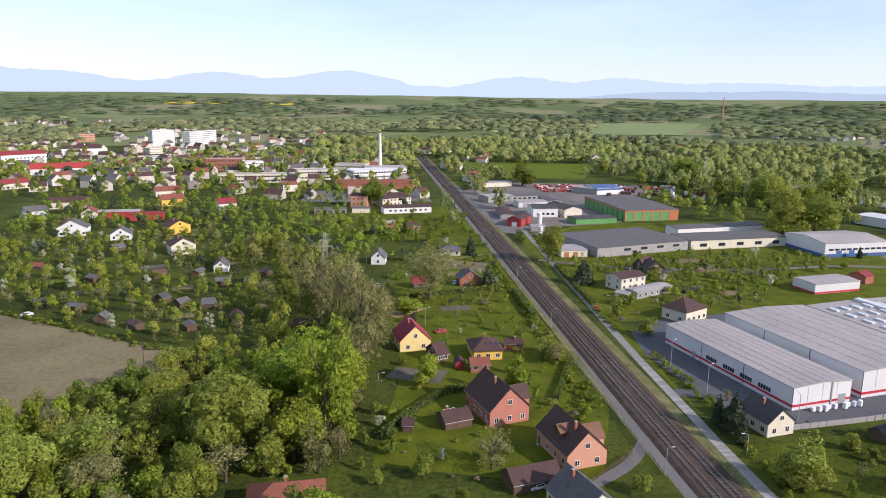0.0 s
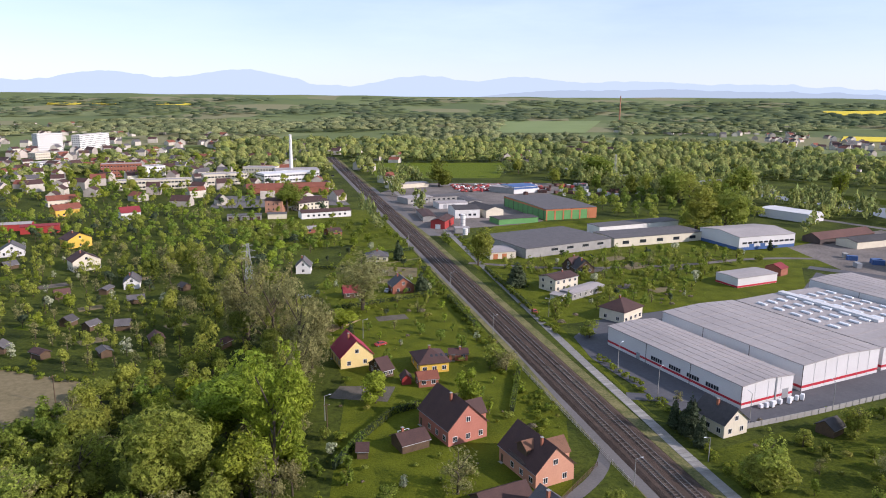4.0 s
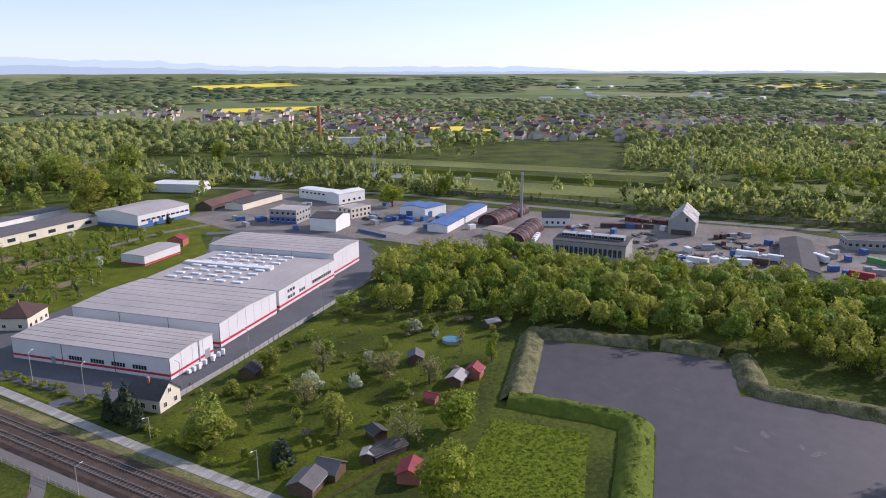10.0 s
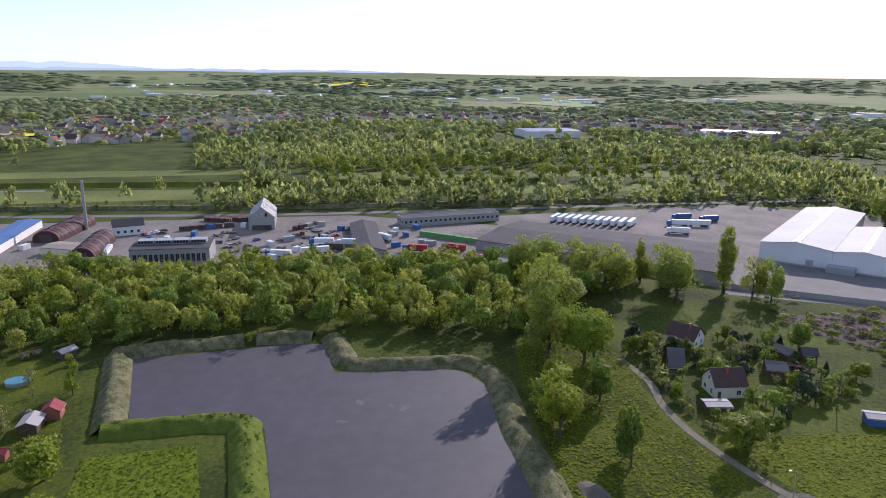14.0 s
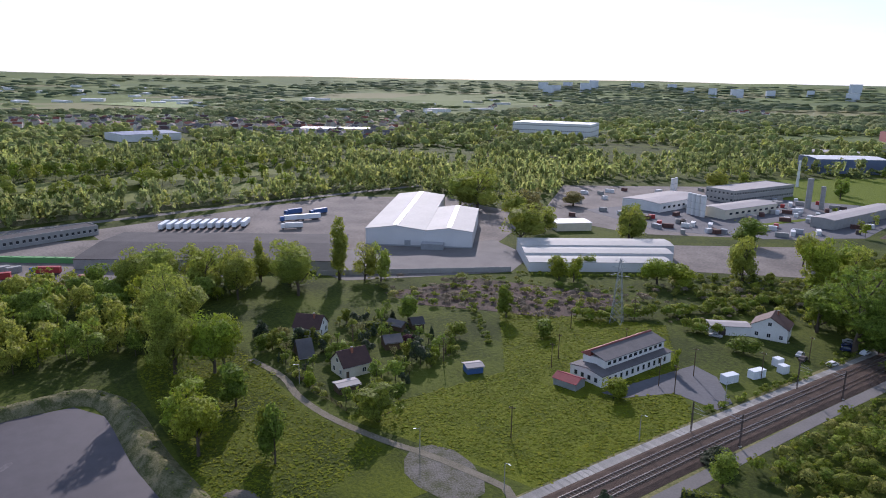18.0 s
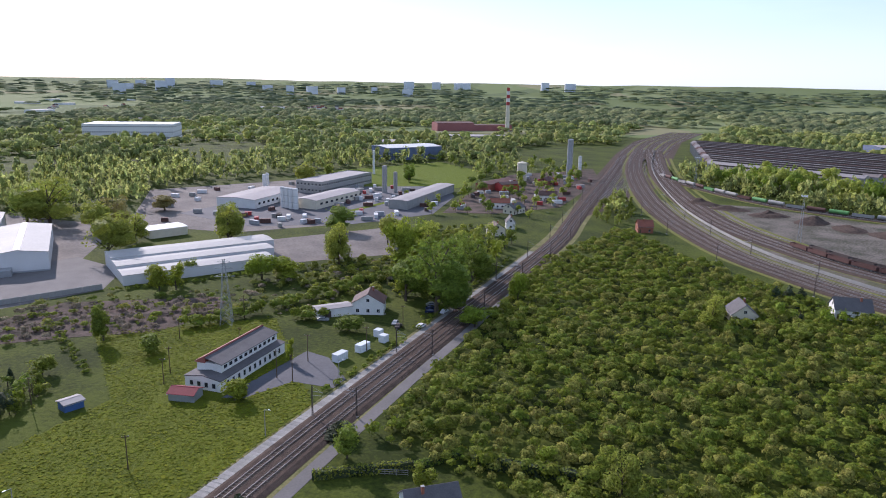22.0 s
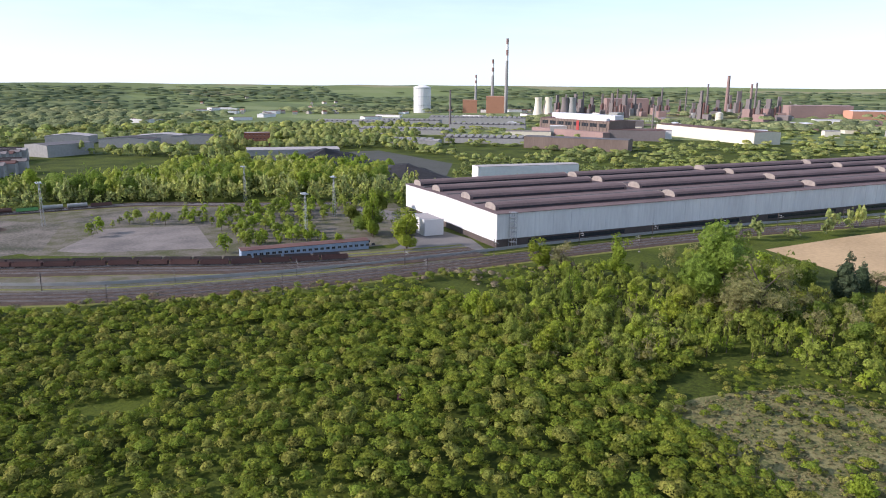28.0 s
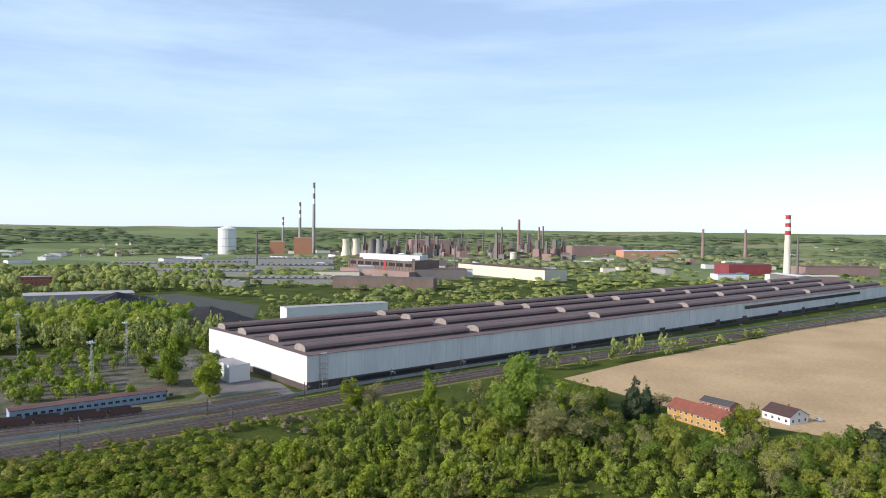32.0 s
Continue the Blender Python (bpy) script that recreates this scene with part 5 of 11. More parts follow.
# warehouses and shops beyond
market = hall(185.4, 458.2, 6.1, 40.6, 70, 7.6, GREEN, GREYTILE, "large green-panelled hall with orange posts and flat roof", 0.5, "x", (ORANGE, 6.5, 7.55), name="market_hall", bays=0)
for i in range(6):
    part("post", bx(i * 6.6, i * 6.6 + 1.1, -0.12, -0.045, 0, 6.495), ORANGE, market, "orange painted post")
part("end_panel", bx(34.5, 40.5, -0.12, -0.045, 0, 6.495), ORANGE, market, "orange painted end bay")
for i in range(9):
    part("post", bx(-0.12, -0.045, 3 + i * 8.2, 3.6 + i * 8.2, 0, 6.495), DARKSTEEL, market)
hall(100.5, 470, -3, 9, 32, 3.4, CONCRETE, BROWNTILE, "long low grey store with a brown roof", 0.5, "y", wins=[("w", 2, 30, 6, 1.8, 1.6, 1.0)])
hall(124, 556, 10, 34, 14, 4.2, CONCRETE, GREYTILE, "low grey workshop with a dark flat roof", 0.4, "x", wins=[("s", 2, 32, 7, 2.3, 2.2, 1.2)])
hall(124, 522, 8, 24, 13, 4.0, WHITEMETAL, GREYROOF, "pale metal shed with a flat grey roof", 0.5, "x", doors=[("s", 5, 3.2, 3.2, STEEL), ("s", 12, 3.2, 3.2, STEEL)])
hall(160, 528, 96, 26, 11, 4.4, CONCRETE, GREYTILE, "grey store beside the market hall", 0.8, "x")
hall(112, 426, -8, 9, 7, 2.8, CONCRETE, GREYROOF, "small concrete store by the tank", 0.2, "x", name="shed", category="shed")
hall(-30, 499, 1, 23, 8, 3.2, CONCRETE, GREYTILE, "row of low grey garages", 0.3, "x", name="garage_row", category="garage", doors=[("s", 2.3 + 4.6 * i, 2.6, 2.3, BROWNTILE) for i in range(5)])
hall(-3, 500, 1, 13, 8, 3.4, CREAM, GREYTILE, "low cream store beside the garages", 0.3, "x", name="shed", category="shed")
hall(13, 548, 10, 26, 11, 5.6, CREAM, BROWNTILE, "two-storey cream house before the brick depot", 1.8, "x", name="house", category="house", wins=[("s", 2, 24, 6, 1.4, 1.1, 1.3), ("s", 2, 24, 6, 4.0, 1.1, 1.3)])
hall(147.6, 447.4, 9.3, 30.3, 14, 3.6, GREEN, DARKROOF, "low green annexe with a dark roof", 0.3, "x", name="annexe_hall")
hall(130.4, 348.1, 16.7, 60.8, 44, 5.2, CONCRETE, GREYTILE, "long pale grey warehouse with a dark flat roof", 0.4, "x", wins=[("s", 14, 58, 4, 3.2, 4.5, 1.3)])
hall(111.3, 350.2, 2.4, 14.5, 16, 3.6, CREAM, GREYROOF, "low cream workshop with orange doors", 0.3, "x", doors=[("s", 3, 2.6, 2.8, ORANGE), ("s", 8, 2.6, 2.8, ORANGE)])
hall(190.1, 364.8, 8.1, 63.9, 22, 5.2, CREAM, GREYTILE, "long cream warehouse with dark windows", 0.4, "x", wins=[("s", 2, 62, 5, 2.6, 4.5, 1.8)])
hall(197.7, 399.6, 11.1, 63.5, 13, 5.4, WHITE, GREYTILE, "long white shed with a grey roof", 0.3, "x")
hall(255.5, 342.3, 6.2, 40.4, 33, 7.6, WHITEMETAL, GREYROOF, "white hall with blue base and long windows", 1.8, "x", (BLUE, 0.0, 1.8), wins=[("s", 2, 40, 10, 4.2, 3.0, 1.0)], doors=[("s", 9, 3.5, 3.6, BLUE), ("s", 17, 3.5, 3.6, BLUE)])
hall(204.3, 272.1, 11.5, 25.1, 13, 4.4, WHITEMETAL, GREYROOF, "small white shed with a red base", 0.4, "x", (REDSTRIPE, 0.1, 0.9))
hall(238.5, 286.5, 25.0, 7.0, 8, 3.6, BRICK, REDTILE, "small red gabled shed", 1.8, "x", name="shed", category="shed")
hall(347.0, 445.8, -68.8, 37.1, 20, 6, WHITEMETAL, WHITEMETAL, "white hall with a pale roof by the river", 0.5, "x")
hall(19.8, 495.1, 11.0, 35.6, 10, 4.2, WHITE, BROWNTILE, "long low white building with a brown roof", 1.6, "x", wins=[("s", 3, 33, 8, 2.2, 1.6, 1.2)])
hall(-20.8, 631.8, 2.4, 70.7, 14, 5, BRICK, ORANGETILE, "long brick building with red tiled roof", 3.2, "x", name="depot_building", category="building")
hall(-4.8, 527.4, -11.9, 12.6, 11, 9, SALMON, BROWNTILE, "pinkish stair tower with a pyramid roof", 1.5, "x", name="tower_house", category="building", wins=[("s", 1, 11, 3, 6.5, 0.8, 1.2), ("s", 1, 11, 3, 2.8, 0.8, 1.2)])
hall(5.3, 737.8, 3.2, 43.5, 30, 9, WHITE, GREYROOF, "white factory hall with a pale roof", 0.6, "x", name="factory_hall", wins=[("s", 4, 60, 9, 3, 3, 1.6)])
block(-28.6, 776.2, -16.2, 33.4, 20, 9, CREAM, GREYROOF, "cream works building behind the chimney", 2)
hall(125.2, 477.9, -1.0, 18.0, 22, 6.2, WHITE, DARKROOF, "white workshop with dark hipped roof", 1.6, "x", wins=[("s", 2, 16, 4, 2.5, 2, 1.4)])
hall(147.3, 475.2, 11.6, 13.9, 30, 5.5, CREAM, DARKROOF, "dark-roofed gabled workshop near the works", 2.2, "y")
hall(99.9, 443.8, -30.0, 9.6, 22, 5.0, REDPAINT, BROWNTILE, "red-fronted narrow shed with brown roof", 1.6, "y", name="shed", category="shed", doors=[("s", 5, 3.4, 3, WHITE)])
hall(104.8, 548.7, 22.4, 24.1, 16, 4.5, CONCRETE, GREYROOF, "grey low commercial building", 0.3, "x", wins=[("s", 2, 24, 6, 2.4, 1.8, 1.2)])
hall(107.8, 643.1, 18.0, 39.4, 14, 4, CREAM, GREYROOF, "low row of pale garages", 0.3, "x")
hall(208.5, 592.1, 15.5, 25.8, 22, 6, WHITE, BLUE, "white hall with a blue roof", 0.8, "x", (BLUE, 3.8, 5.5))
hall(191.6, 610.5, -47.4, 25.0, 18, 5, CONCRETE, GREYROOF, "grey scrapyard shed near the works", 0.5, "x")
# works by the river
TANROOF = mat("tan_felt_roof", (0.3, 0.245, 0.2), (0.2, 0.165, 0.14), 0.9, 0.1, 10, 0.1)
BARNROOF = mat("patchy_old_roof_sheets", (0.46, 0.44, 0.42), (0.12, 0.1, 0.09), 0.8, 0.35, 4, 0.1, stretch=(0.15, 1.6, 0.15), sharp=0.12)
MAROON = mat("maroon_corrugated_sheet", (0.085, 0.03, 0.03), (0.05, 0.02, 0.02), 0.7, 0.3, 8)


def barrel_hall(x, y, ang, L, W, h, rise, label):
    """A vaulted shed of corrugated sheet: ribs every few metres, pale skylight strips between."""
    o = thing("vaulted_hall", x, y, 0, ang, label, "warehouse")
    n = 12
    prof = [(W / 2 - W / 2 * math.cos(math.pi * i / n), h + rise * math.sin(math.pi * i / n)) for i in range(n + 1)]
    bm = bmesh.new()
    a = [bm.verts.new((0, u, v)) for u, v in prof]
    b = [bm.verts.new((L, u, v)) for u, v in prof]
    for i in range(n):
        bm.faces.new((a[i], b[i], b[i + 1], a[i + 1]))
    part("vault", bm, MAROON, o)
    for xx in (0.12, L - 0.37):
        bm = bmesh.new()
        c = [bm.verts.new((xx, u, v)) for u, v in [(0, -0.3)] + prof + [(W, -0.3)]]
        d = [bm.verts.new((xx + 0.25, u, v)) for u, v in [(0, -0.3)] + prof + [(W, -0.3)]]
        bm.faces.new(c)
        bm.faces.new(d[::-1])
        for i in range(len(c)):
            bm.faces.new((c[i], d[i], d[(i + 1) % len(c)], c[(i + 1) % len(c)]))
        part("end_wall", bm, MAROON, o)
    for yy in (0, W - 0.25):
        part("side_wall", bx(0.4, L - 0.4, yy, yy + 0.25, -0.3, h), MAROON, o)
    part("gate", bx(0.0, 0.11, W * 0.28, W * 0.72, 0, h + rise * 0.5), DARKSTEEL, o)
    for k in range(1, int(L / 3.2)):
        bm = bmesh.new()
        for i in range(n // 2, n):
            (u0, v0), (u1, v1) = prof[i], prof[i + 1]
            rod(bm, (k * 3.2, u0, v0 + 0.1), (k * 3.2, u1, v1 + 0.1), 0.16, 4)
            if i > n // 2:
                (u0, v0), (u1, v1) = prof[n - i], prof[n - i - 1]
                rod(bm, (k * 3.2, u0, v0 + 0.1), (k * 3.2, u1, v1 + 0.1), 0.16, 4)
        part("rib", bm, CONCRETE if k % 3 == 0 else MAROON, o)
    return o


barrel_hall(324, 136, 8, 42, 11, 1.8, 4.6, "maroon vaulted shed with pale roof ribs")
barrel_hall(361, 168, 0, 46, 13, 1.8, 4.4, "long maroon vaulted hall with pale roof ribs")
hall(314.3, 347.7, 12.9, 50.8, 12, 3.0, DARKSTEEL, RUST, "dark rusty vaulted shed", 3.0, "x", name="vaulted_shed")
hall(325.4, 331.7, 8.4, 45.0, 14, 4, CREAM, DARKROOF, "long shed with a brown roof", 1.2, "x")
blk = block(305.7, 290.3, -77.1, 17.4, 18, 7.6, CONCRETE, GREYROOF, "grey two-storey block with a blue ground floor", 2)
for q in ((-0.03, 17.43, -0.03, -0.004), (-0.03, -0.004, 0.0, 18.0)):
    part("painted_base", bx(*q, 0, 3.7), BLUE, blk)
hall(371.6, 290.2, -8.6, 24.8, 12, 7, WHITE, WHITEMETAL, "white gabled workshop near the works", 1.0, "x", wins=[("s", 2, 22, 4, 2.2, 2, 1.4)])
hall(381.1, 332.6, -96.5, 38.8, 12, 6.5, WHITE, WHITEMETAL, "long white hall with a white roof", 0.5, "x", wins=[("s", 2, 38, 9, 4.6, 2.4, 1.0)])
hall(303.9, 240.0, 12.3, 18.8, 16, 7.2, WHITE, DARKROOF, "white gabled shed with a dark roof", 1.8, "y")
block(337.2, 254.3, -10.8, 16.1, 12, 6, CREAM, GREYROOF, "grey two-storey office among the gardens", 2)
hall(354.4, 230.6, -73.7, 15.6, 16, 6.8, WHITE, BLUE, "white hall with a blue roof and doors", 1.2, "y", doors=[("s", 6, 4, 4.5, BLUE)])
hall(358.8, 215.6, -9.3, 20.4, 14, 6.2, WHITE, BLUE, "white annexe with a blue roof", 0.4, "x", doors=[("s", 5, 4, 4, BLUE)])
hall(331.4, 184.7, 7.7, 69.0, 12, 4.0, WHITE, BLUE, "long shed with a bright blue roof", 0.8, "x")
hall(336.0, 165.6, -105.8, 19.1, 13, 3.6, CREAM, TANROOF, "low shed with a tan felt roof", 0.6, "x")
hall(374.4, 146.4, -66.9, 15.5, 9, 5.0, WHITE, DARKROOF, "white house with a dark gabled roof", 3.0, "x", name="works_house", category="house", wins=[("s", 1, 14, 4, 2.2, 1.3, 1.3)])
wsp = hall(314.0, 116.9, -84.0, 34.4, 20, 7.5, CONCRETE, DARKROOF, "grey concrete workshop with a glazed ridge", 0.6, "x", wins=[("s", 1, 33, 14, 3.4, 1.5, 3.6)])
for i in range(4):
    ln_ = part("roof_lantern", bx(2.2 + i * 7.7, 9.2 + i * 7.7, 7.2, 12.8, 8.2, 9.9), STEEL, wsp, "glazed steel roof lantern")
    for j in range(5):
        part("lantern_pane", bx(2.5 + i * 7.7 + j * 1.32, 3.6 + i * 7.7 + j * 1.32, 7.13, 7.196, 8.5, 9.7), GLASS, ln_)
# The barn's open foot is a dark sheet standing in for its shaded inside.
barn = hall(388.0, 78.8, -83.4, 14.0, 30, 7.0, CONCRETE, BARNROOF, "tall grey gabled barn with a patchy striped roof", 6.0, "y", name="tall_barn", category="barn", doors=[("s", 7.0, 10.5, 2.8, DARKSTEEL), ("s", 9.5, 1.4, 2.0, DARKSTEEL)])
part("gable_window", bx(8.8, 10.2, -0.07, -0.005, 7.6, 9.6), GLASS, barn)
hall(324.5, 16.8, -84.1, 14.5, 66, 3.4, CONCRETE, DARKROOF, "long dark-roofed shed in the yard", 1.8, "y")
block(394.5, -6.6, -73.1, 60.0, 12, 4.8, CONCRETE, DARKROOF, "long pale office with rows of windows", 1)
# white halls and houses southward
hall(137.7, -144.8, -177.1, 12.0, 33, 3.3, WHITE, GREYTILE, "white works building with low side roofs", 0.9, "y", name="works_building", category="building", wins=[("s", 1, 11, 4, 1.6, 1.0, 1.3), ("e", 2, 31, 11, 1.7, 0.9, 1.5)])
house(122.9, -227.1, 111, 9.5, 11.6, 4.6, 3.4, WHITE, BROWNTILE, "white house with a brown roof by the line")
hall(135.4, -210.4, -130.8, 13.5, 6, 3.2, WHITE, GREYROOF, "white lean-to extension near the works", 0.4, "x", name="extension", category="building", doors=[("s", 4, 2.4, 2.4, DARKSTEEL)])
house(174.9, -91.4, 91, 9.0, 7.9, 3.6, 3.6, CREAM, BROWNTILE, "cream cottage with a steep brown roof")
house(211.3, -95.3, 43, 9.3, 8.0, 3.2, 3.4, WHITE, BROWNTILE, "white cottage with a dark steep roof")
house(194.4, -85.1, 82, 4.5, 7.0, 0.6, 4.6, WOOD, GREYTILE, "tent-shaped grey-roofed cabin near the works", win=False, chimney=False, name="cabin")
house(185.7, -111.9, 74, 5.5, 6.0, 2.6, 1.4, WOOD, GREYTILE, "brown garden cabin with a pale roof", chimney=False, name="cabin", win=False)
house(164.1, -84.3, 86, 6.2, 4.0, 2.2, 0.3, WOOD, GREYROOF, "flat-roofed open garden shed", chimney=False, name="garden_shed", category="shed", win=False)
house(155.2, -121.9, 73, 5.0, 4.0, 2.2, 0.4, BLUE, GREYROOF, "teal flat-roofed hut near the works", chimney=False, name="garden_shed", category="shed", win=False)
house(132.3, -139.0, 13, 7.4, 5.0, 2.2, 1.0, STEEL, REDTILE, "corrugated shed with a faded red roof", chimney=False, name="metal_shed", category="shed", win=False)
hall(288.8, -285.6, -115.7, 21.0, 14, 4.5, CREAM, WHITEMETAL, "cream hall with a pale roof", 0.4, "x")
hall(296.5, -387.1, -85.9, 56.4, 30, 6, WHITE, GREYROOF, "long pale hall of a builders yard", 1.0, "x", wins=[("s", 3, 60, 10, 3, 2.5, 1.5)])
hall(258.6, -403.8, -92.6, 56.2, 18, 6, CREAM, GREYROOF, "cream workshop with a dark window band", 1.0, "x", wins=[("s", 3, 60, 9, 3.4, 3.0, 1.3)])
block(291.4, -463.4, -92.8, 74.1, 24, 9, CONCRETE, GREYROOF, "two-storey grey office by the works", 2)
hall(203.7, -431.4, -88.7, 92.0, 14, 6, CONCRETE, GREYROOF, "row of concrete silos under shed roofs", 0.6, "x")
hall(354.7, -699.7, -126.2, 69.6, 40, 14, SLATEBLUE, WHITEMETAL, "large slate-blue hall with a white roof", 1.2, "x")
block(837.1, -721.8, -148.6, 120.3, 60, 22, WHITE, WHITEMETAL, "large white factory with a blue-grey corner", 3)
hall(502.8, -1191.1, -141.6, 69.3, 40, 14, MUTEDRED, RUST, "red steelworks hall near the works", 2, "x")
hall(448.5, -1234.1, -139.8, 75.3, 40, 10, MUTEDRED, RUST, "lower red steelworks hall", 1, "x")
hall(181.9, -542.1, -103.9, 40.8, 14, 5, BRICK, RUST, "rust-red shed by the sidings", 1.5, "x")
house(123.8, -381.8, 125, 9.0, 8.8, 4.2, 3.0, CREAM, BROWNTILE, "cream house with brown roof near crossing")
house(122.0, -404.2, 112, 9.0, 5.3, 4.2, 3.2, WHITE, GREYTILE, "white house with grey roof near crossing")
house(-46.5, -298.3, 8, 12.9, 9.0, 4.0, 3.6, WHITE, GREYTILE, "white house with a grey roof by sidings")
house(-7.9, -276.9, 105, 10.0, 9.4, 3.4, 3.8, CREAM, GREYTILE, "grey-roofed old house among bushes")
house(46.3, -430.7, 17, 8.8, 10.0, 4, 3, BRICK, ORANGETILE, "brick crossing keeper house with red roof")
house(-327.5, -57.6, 60, 32.0, 11.0, 5.2, 3.4, FARMYELLOW, ORANGETILE, "long orange-yellow farmhouse with terracotta roof", floors=2, seed=5)
house(-355.5, -27.2, 56, 14.5, 12.0, 3.6, 3.0, WHITE, BROWNTILE, "white barn with a brown roof", name="barn", category="barn")
house(-359.7, -56.0, 65, 16.3, 8.0, 3.4, 1.6, BRICK, DARKROOF, "low outbuilding with a dark roof", chimney=False, name="outbuilding", category="shed")
# town
block(-326.9, 1144.8, 45.4, 37.5, 14, 26, WHITE, GREYROOF, "white panel apartment block", 8, name="apartment_block", category="apartments")
block(-280.4, 1185.8, 69.3, 76.6, 14, 22, WHITE, GREYROOF, "white panel apartment block with balconies", 7, name="apartment_block", category="apartments")
block(-169.2, 788.1, 9.1, 39.0, 18, 13, BRICK, GREYROOF, "long brick factory building", 3, name="factory_building")
block(-129.7, 788.4, 29.6, 24.5, 16, 10, WHITE, GREYROOF, "white factory wing near the works", 2, name="factory_building")
block(-134.1, 677.7, 7.5, 64.4, 16, 8, CREAM, GREYROOF, "long cream workshop with window bands", 2, name="workshop", ww=2.4)
block(-61.0, 699.8, 13.4, 40.2, 18, 10, CREAM, GREYROOF, "cream factory building with window bands", 2, name="factory_building", ww=2.4)
block(-6.1, 704.3, 20.2, 56.8, 24, 9, WHITE, WHITEMETAL, "white factory hall by the chimney", 2, name="factory_hall", ww=2.4)
hall(-411.5, 853.1, 45.2, 50.0, 16, 11, WHITE, REDTILE, "white hospital wing with red roof", 4, "x", wins=[("s", 3, 60, 14, 3, 1.6, 1.6), ("s", 3, 60, 14, 7, 1.6, 1.6)], name="town_building", category="building")
hall(-329.4, 738.6, 22.6, 54.1, 16, 7, WHITE, REDPAINT, "white school with bright red roof", 5, "x", name="town_building", category="building", wins=[("s", 3, 60, 14, 3, 1.6, 1.6)])
block(-500.1, 1267.4, 27.0, 40.1, 16, 12, SALMON, GREYROOF, "salmon flat-roofed block near the works", 3, name="town_block")
hall(-398.4, 984.6, 24.2, 48.8, 16, 9, WHITE, BROWNTILE, "white terrace with brown roof", 4, "x", name="town_building", category="building")
block(-294.5, 1016.6, 44.1, 44.8, 18, 8, CREAM, GREYROOF, "cream flat-roofed shop block", 2, name="town_block")
block(-252.6, 884.3, 47.0, 42.1, 18, 7, WHITE, GREYROOF, "white flat-roofed shop block", 2, name="town_block")
hall(-173.6, 484.1, 7.7, 26.7, 10, 4, REDPAINT, GREYROOF, "long shed with red wall and white roof", 0.8, "x", name="shed", category="shed")
hall(-149.2, 472.5, 9.6, 21.1, 8, 4.5, REDPAINT, REDTILE, "red freight shed beside the yard", 0.8, "x", name="shed", category="shed")
house(-166.1, 425.6, 99, 10.0, 16.4, 5, 4.5, WHITE, GREYTILE, "tall white house with a mansard roof")
house(-134.7, 412.8, 104, 10.0, 11.2, 3.4, 3.6, WHITE, GREYTILE, "white house with a dark steep roof")
house(-107.8, 429.7, 129, 10.0, 13.2, 5, 3.2, YELLOW, BROWNTILE, "yellow house with a brown roof")
house(-90.5, 372.0, 118, 10.0, 12.7, 5, 3.6, CREAM, BROWNTILE, "cream house with a brown roof")
house(-61.6, 332.1, 96, 10.0, 6.6, 3, 2.6, WHITE, GREYTILE, "small white cottage with a grey roof")
house(-216.1, 489.6, 36, 14.0, 10.0, 5, 2.8, WHITE, GREYTILE, "white house with a grey roof")
house(-209.6, 531.7, 15, 27.6, 10.0, 5, 3.0, CREAM, BROWNTILE, "wide cream house with a brown roof")
house(-141.1, 543.8, 36, 18.2, 10.0, 5, 3.2, YELLOW, ORANGETILE, "yellow house with a terracotta roof")
house(-95.7, 521.8, 22, 12.7, 10.0, 5, 3.2, WHITE, REDTILE, "white house with a red roof")
house(-156.3, 594.1, 26, 21.9, 10.0, 5, 3, CREAM, ORANGETILE, "cream house with a terracotta roof")
house(-301.8, 644.1, 52, 23.6, 10.0, 5, 3.4, CREAM, REDTILE, "cream house with a red tiled roof")
house(-178.7, 485.9, 100, 10.0, 10.2, 4, 3.4, CREAM, ORANGETILE, "cream cottage with a terracotta roof")
# garden sheds
house(-65.4, 272.0, 53, 4.9, 3.9, 2.2, 1.1, WOOD, GREYTILE, "grey-roofed wooden allotment hut", chimney=False, name="garden_shed", category="shed", win=False, group="allotment sheds")
house(-40.2, 251.6, 106, 5.6, 4.4, 2.2, 1.5, WOOD, RUST, "allotment hut with a brown-red roof", chimney=False, name="garden_shed", category="shed", win=False, group="allotment sheds")
house(-104.5, 268.7, 159, 6.3, 3.4, 2.2, 0.7, WOOD, GREYTILE, "wooden allotment hut with a grey roof", chimney=False, name="garden_shed", category="shed", win=False, group="allotment sheds")
house(-120.3, 274.0, 32, 4.2, 3.9, 2.2, 1.1, WOOD, DARKROOF, "dark wooden garden shed with a felt roof", chimney=False, name="garden_shed", category="shed", win=False, group="allotment sheds")
house(-89.2, 253.0, 85, 4.9, 4.4, 2.2, 1.5, WOOD, GREYTILE, "grey-roofed wooden allotment hut", chimney=False, name="garden_shed", category="shed", win=False, group="allotment sheds")
house(-74.8, 244.6, 138, 5.6, 3.4, 2.2, 0.7, WOOD, BROWNTILE, "allotment hut with a brown-red roof", chimney=False, name="garden_shed", category="shed", win=False, group="allotment sheds")
house(-55.6, 304.6, 11, 6.3, 3.9, 2.2, 1.1, WOOD, GREYTILE, "wooden allotment hut with a grey roof", chimney=False, name="garden_shed", category="shed", win=False, group="allotment sheds")
house(-74.7, 278.6, 64, 4.2, 4.4, 2.2, 1.5, WOOD, DARKROOF, "dark wooden garden shed with a felt roof", chimney=False, name="garden_shed", category="shed", win=False, group="allotment sheds")
house(-54.9, 242.0, 117, 4.9, 3.4, 2.2, 0.7, WOOD, GREYTILE, "grey-roofed wooden allotment hut", chimney=False, name="garden_shed", category="shed", win=False, group="allotment sheds")
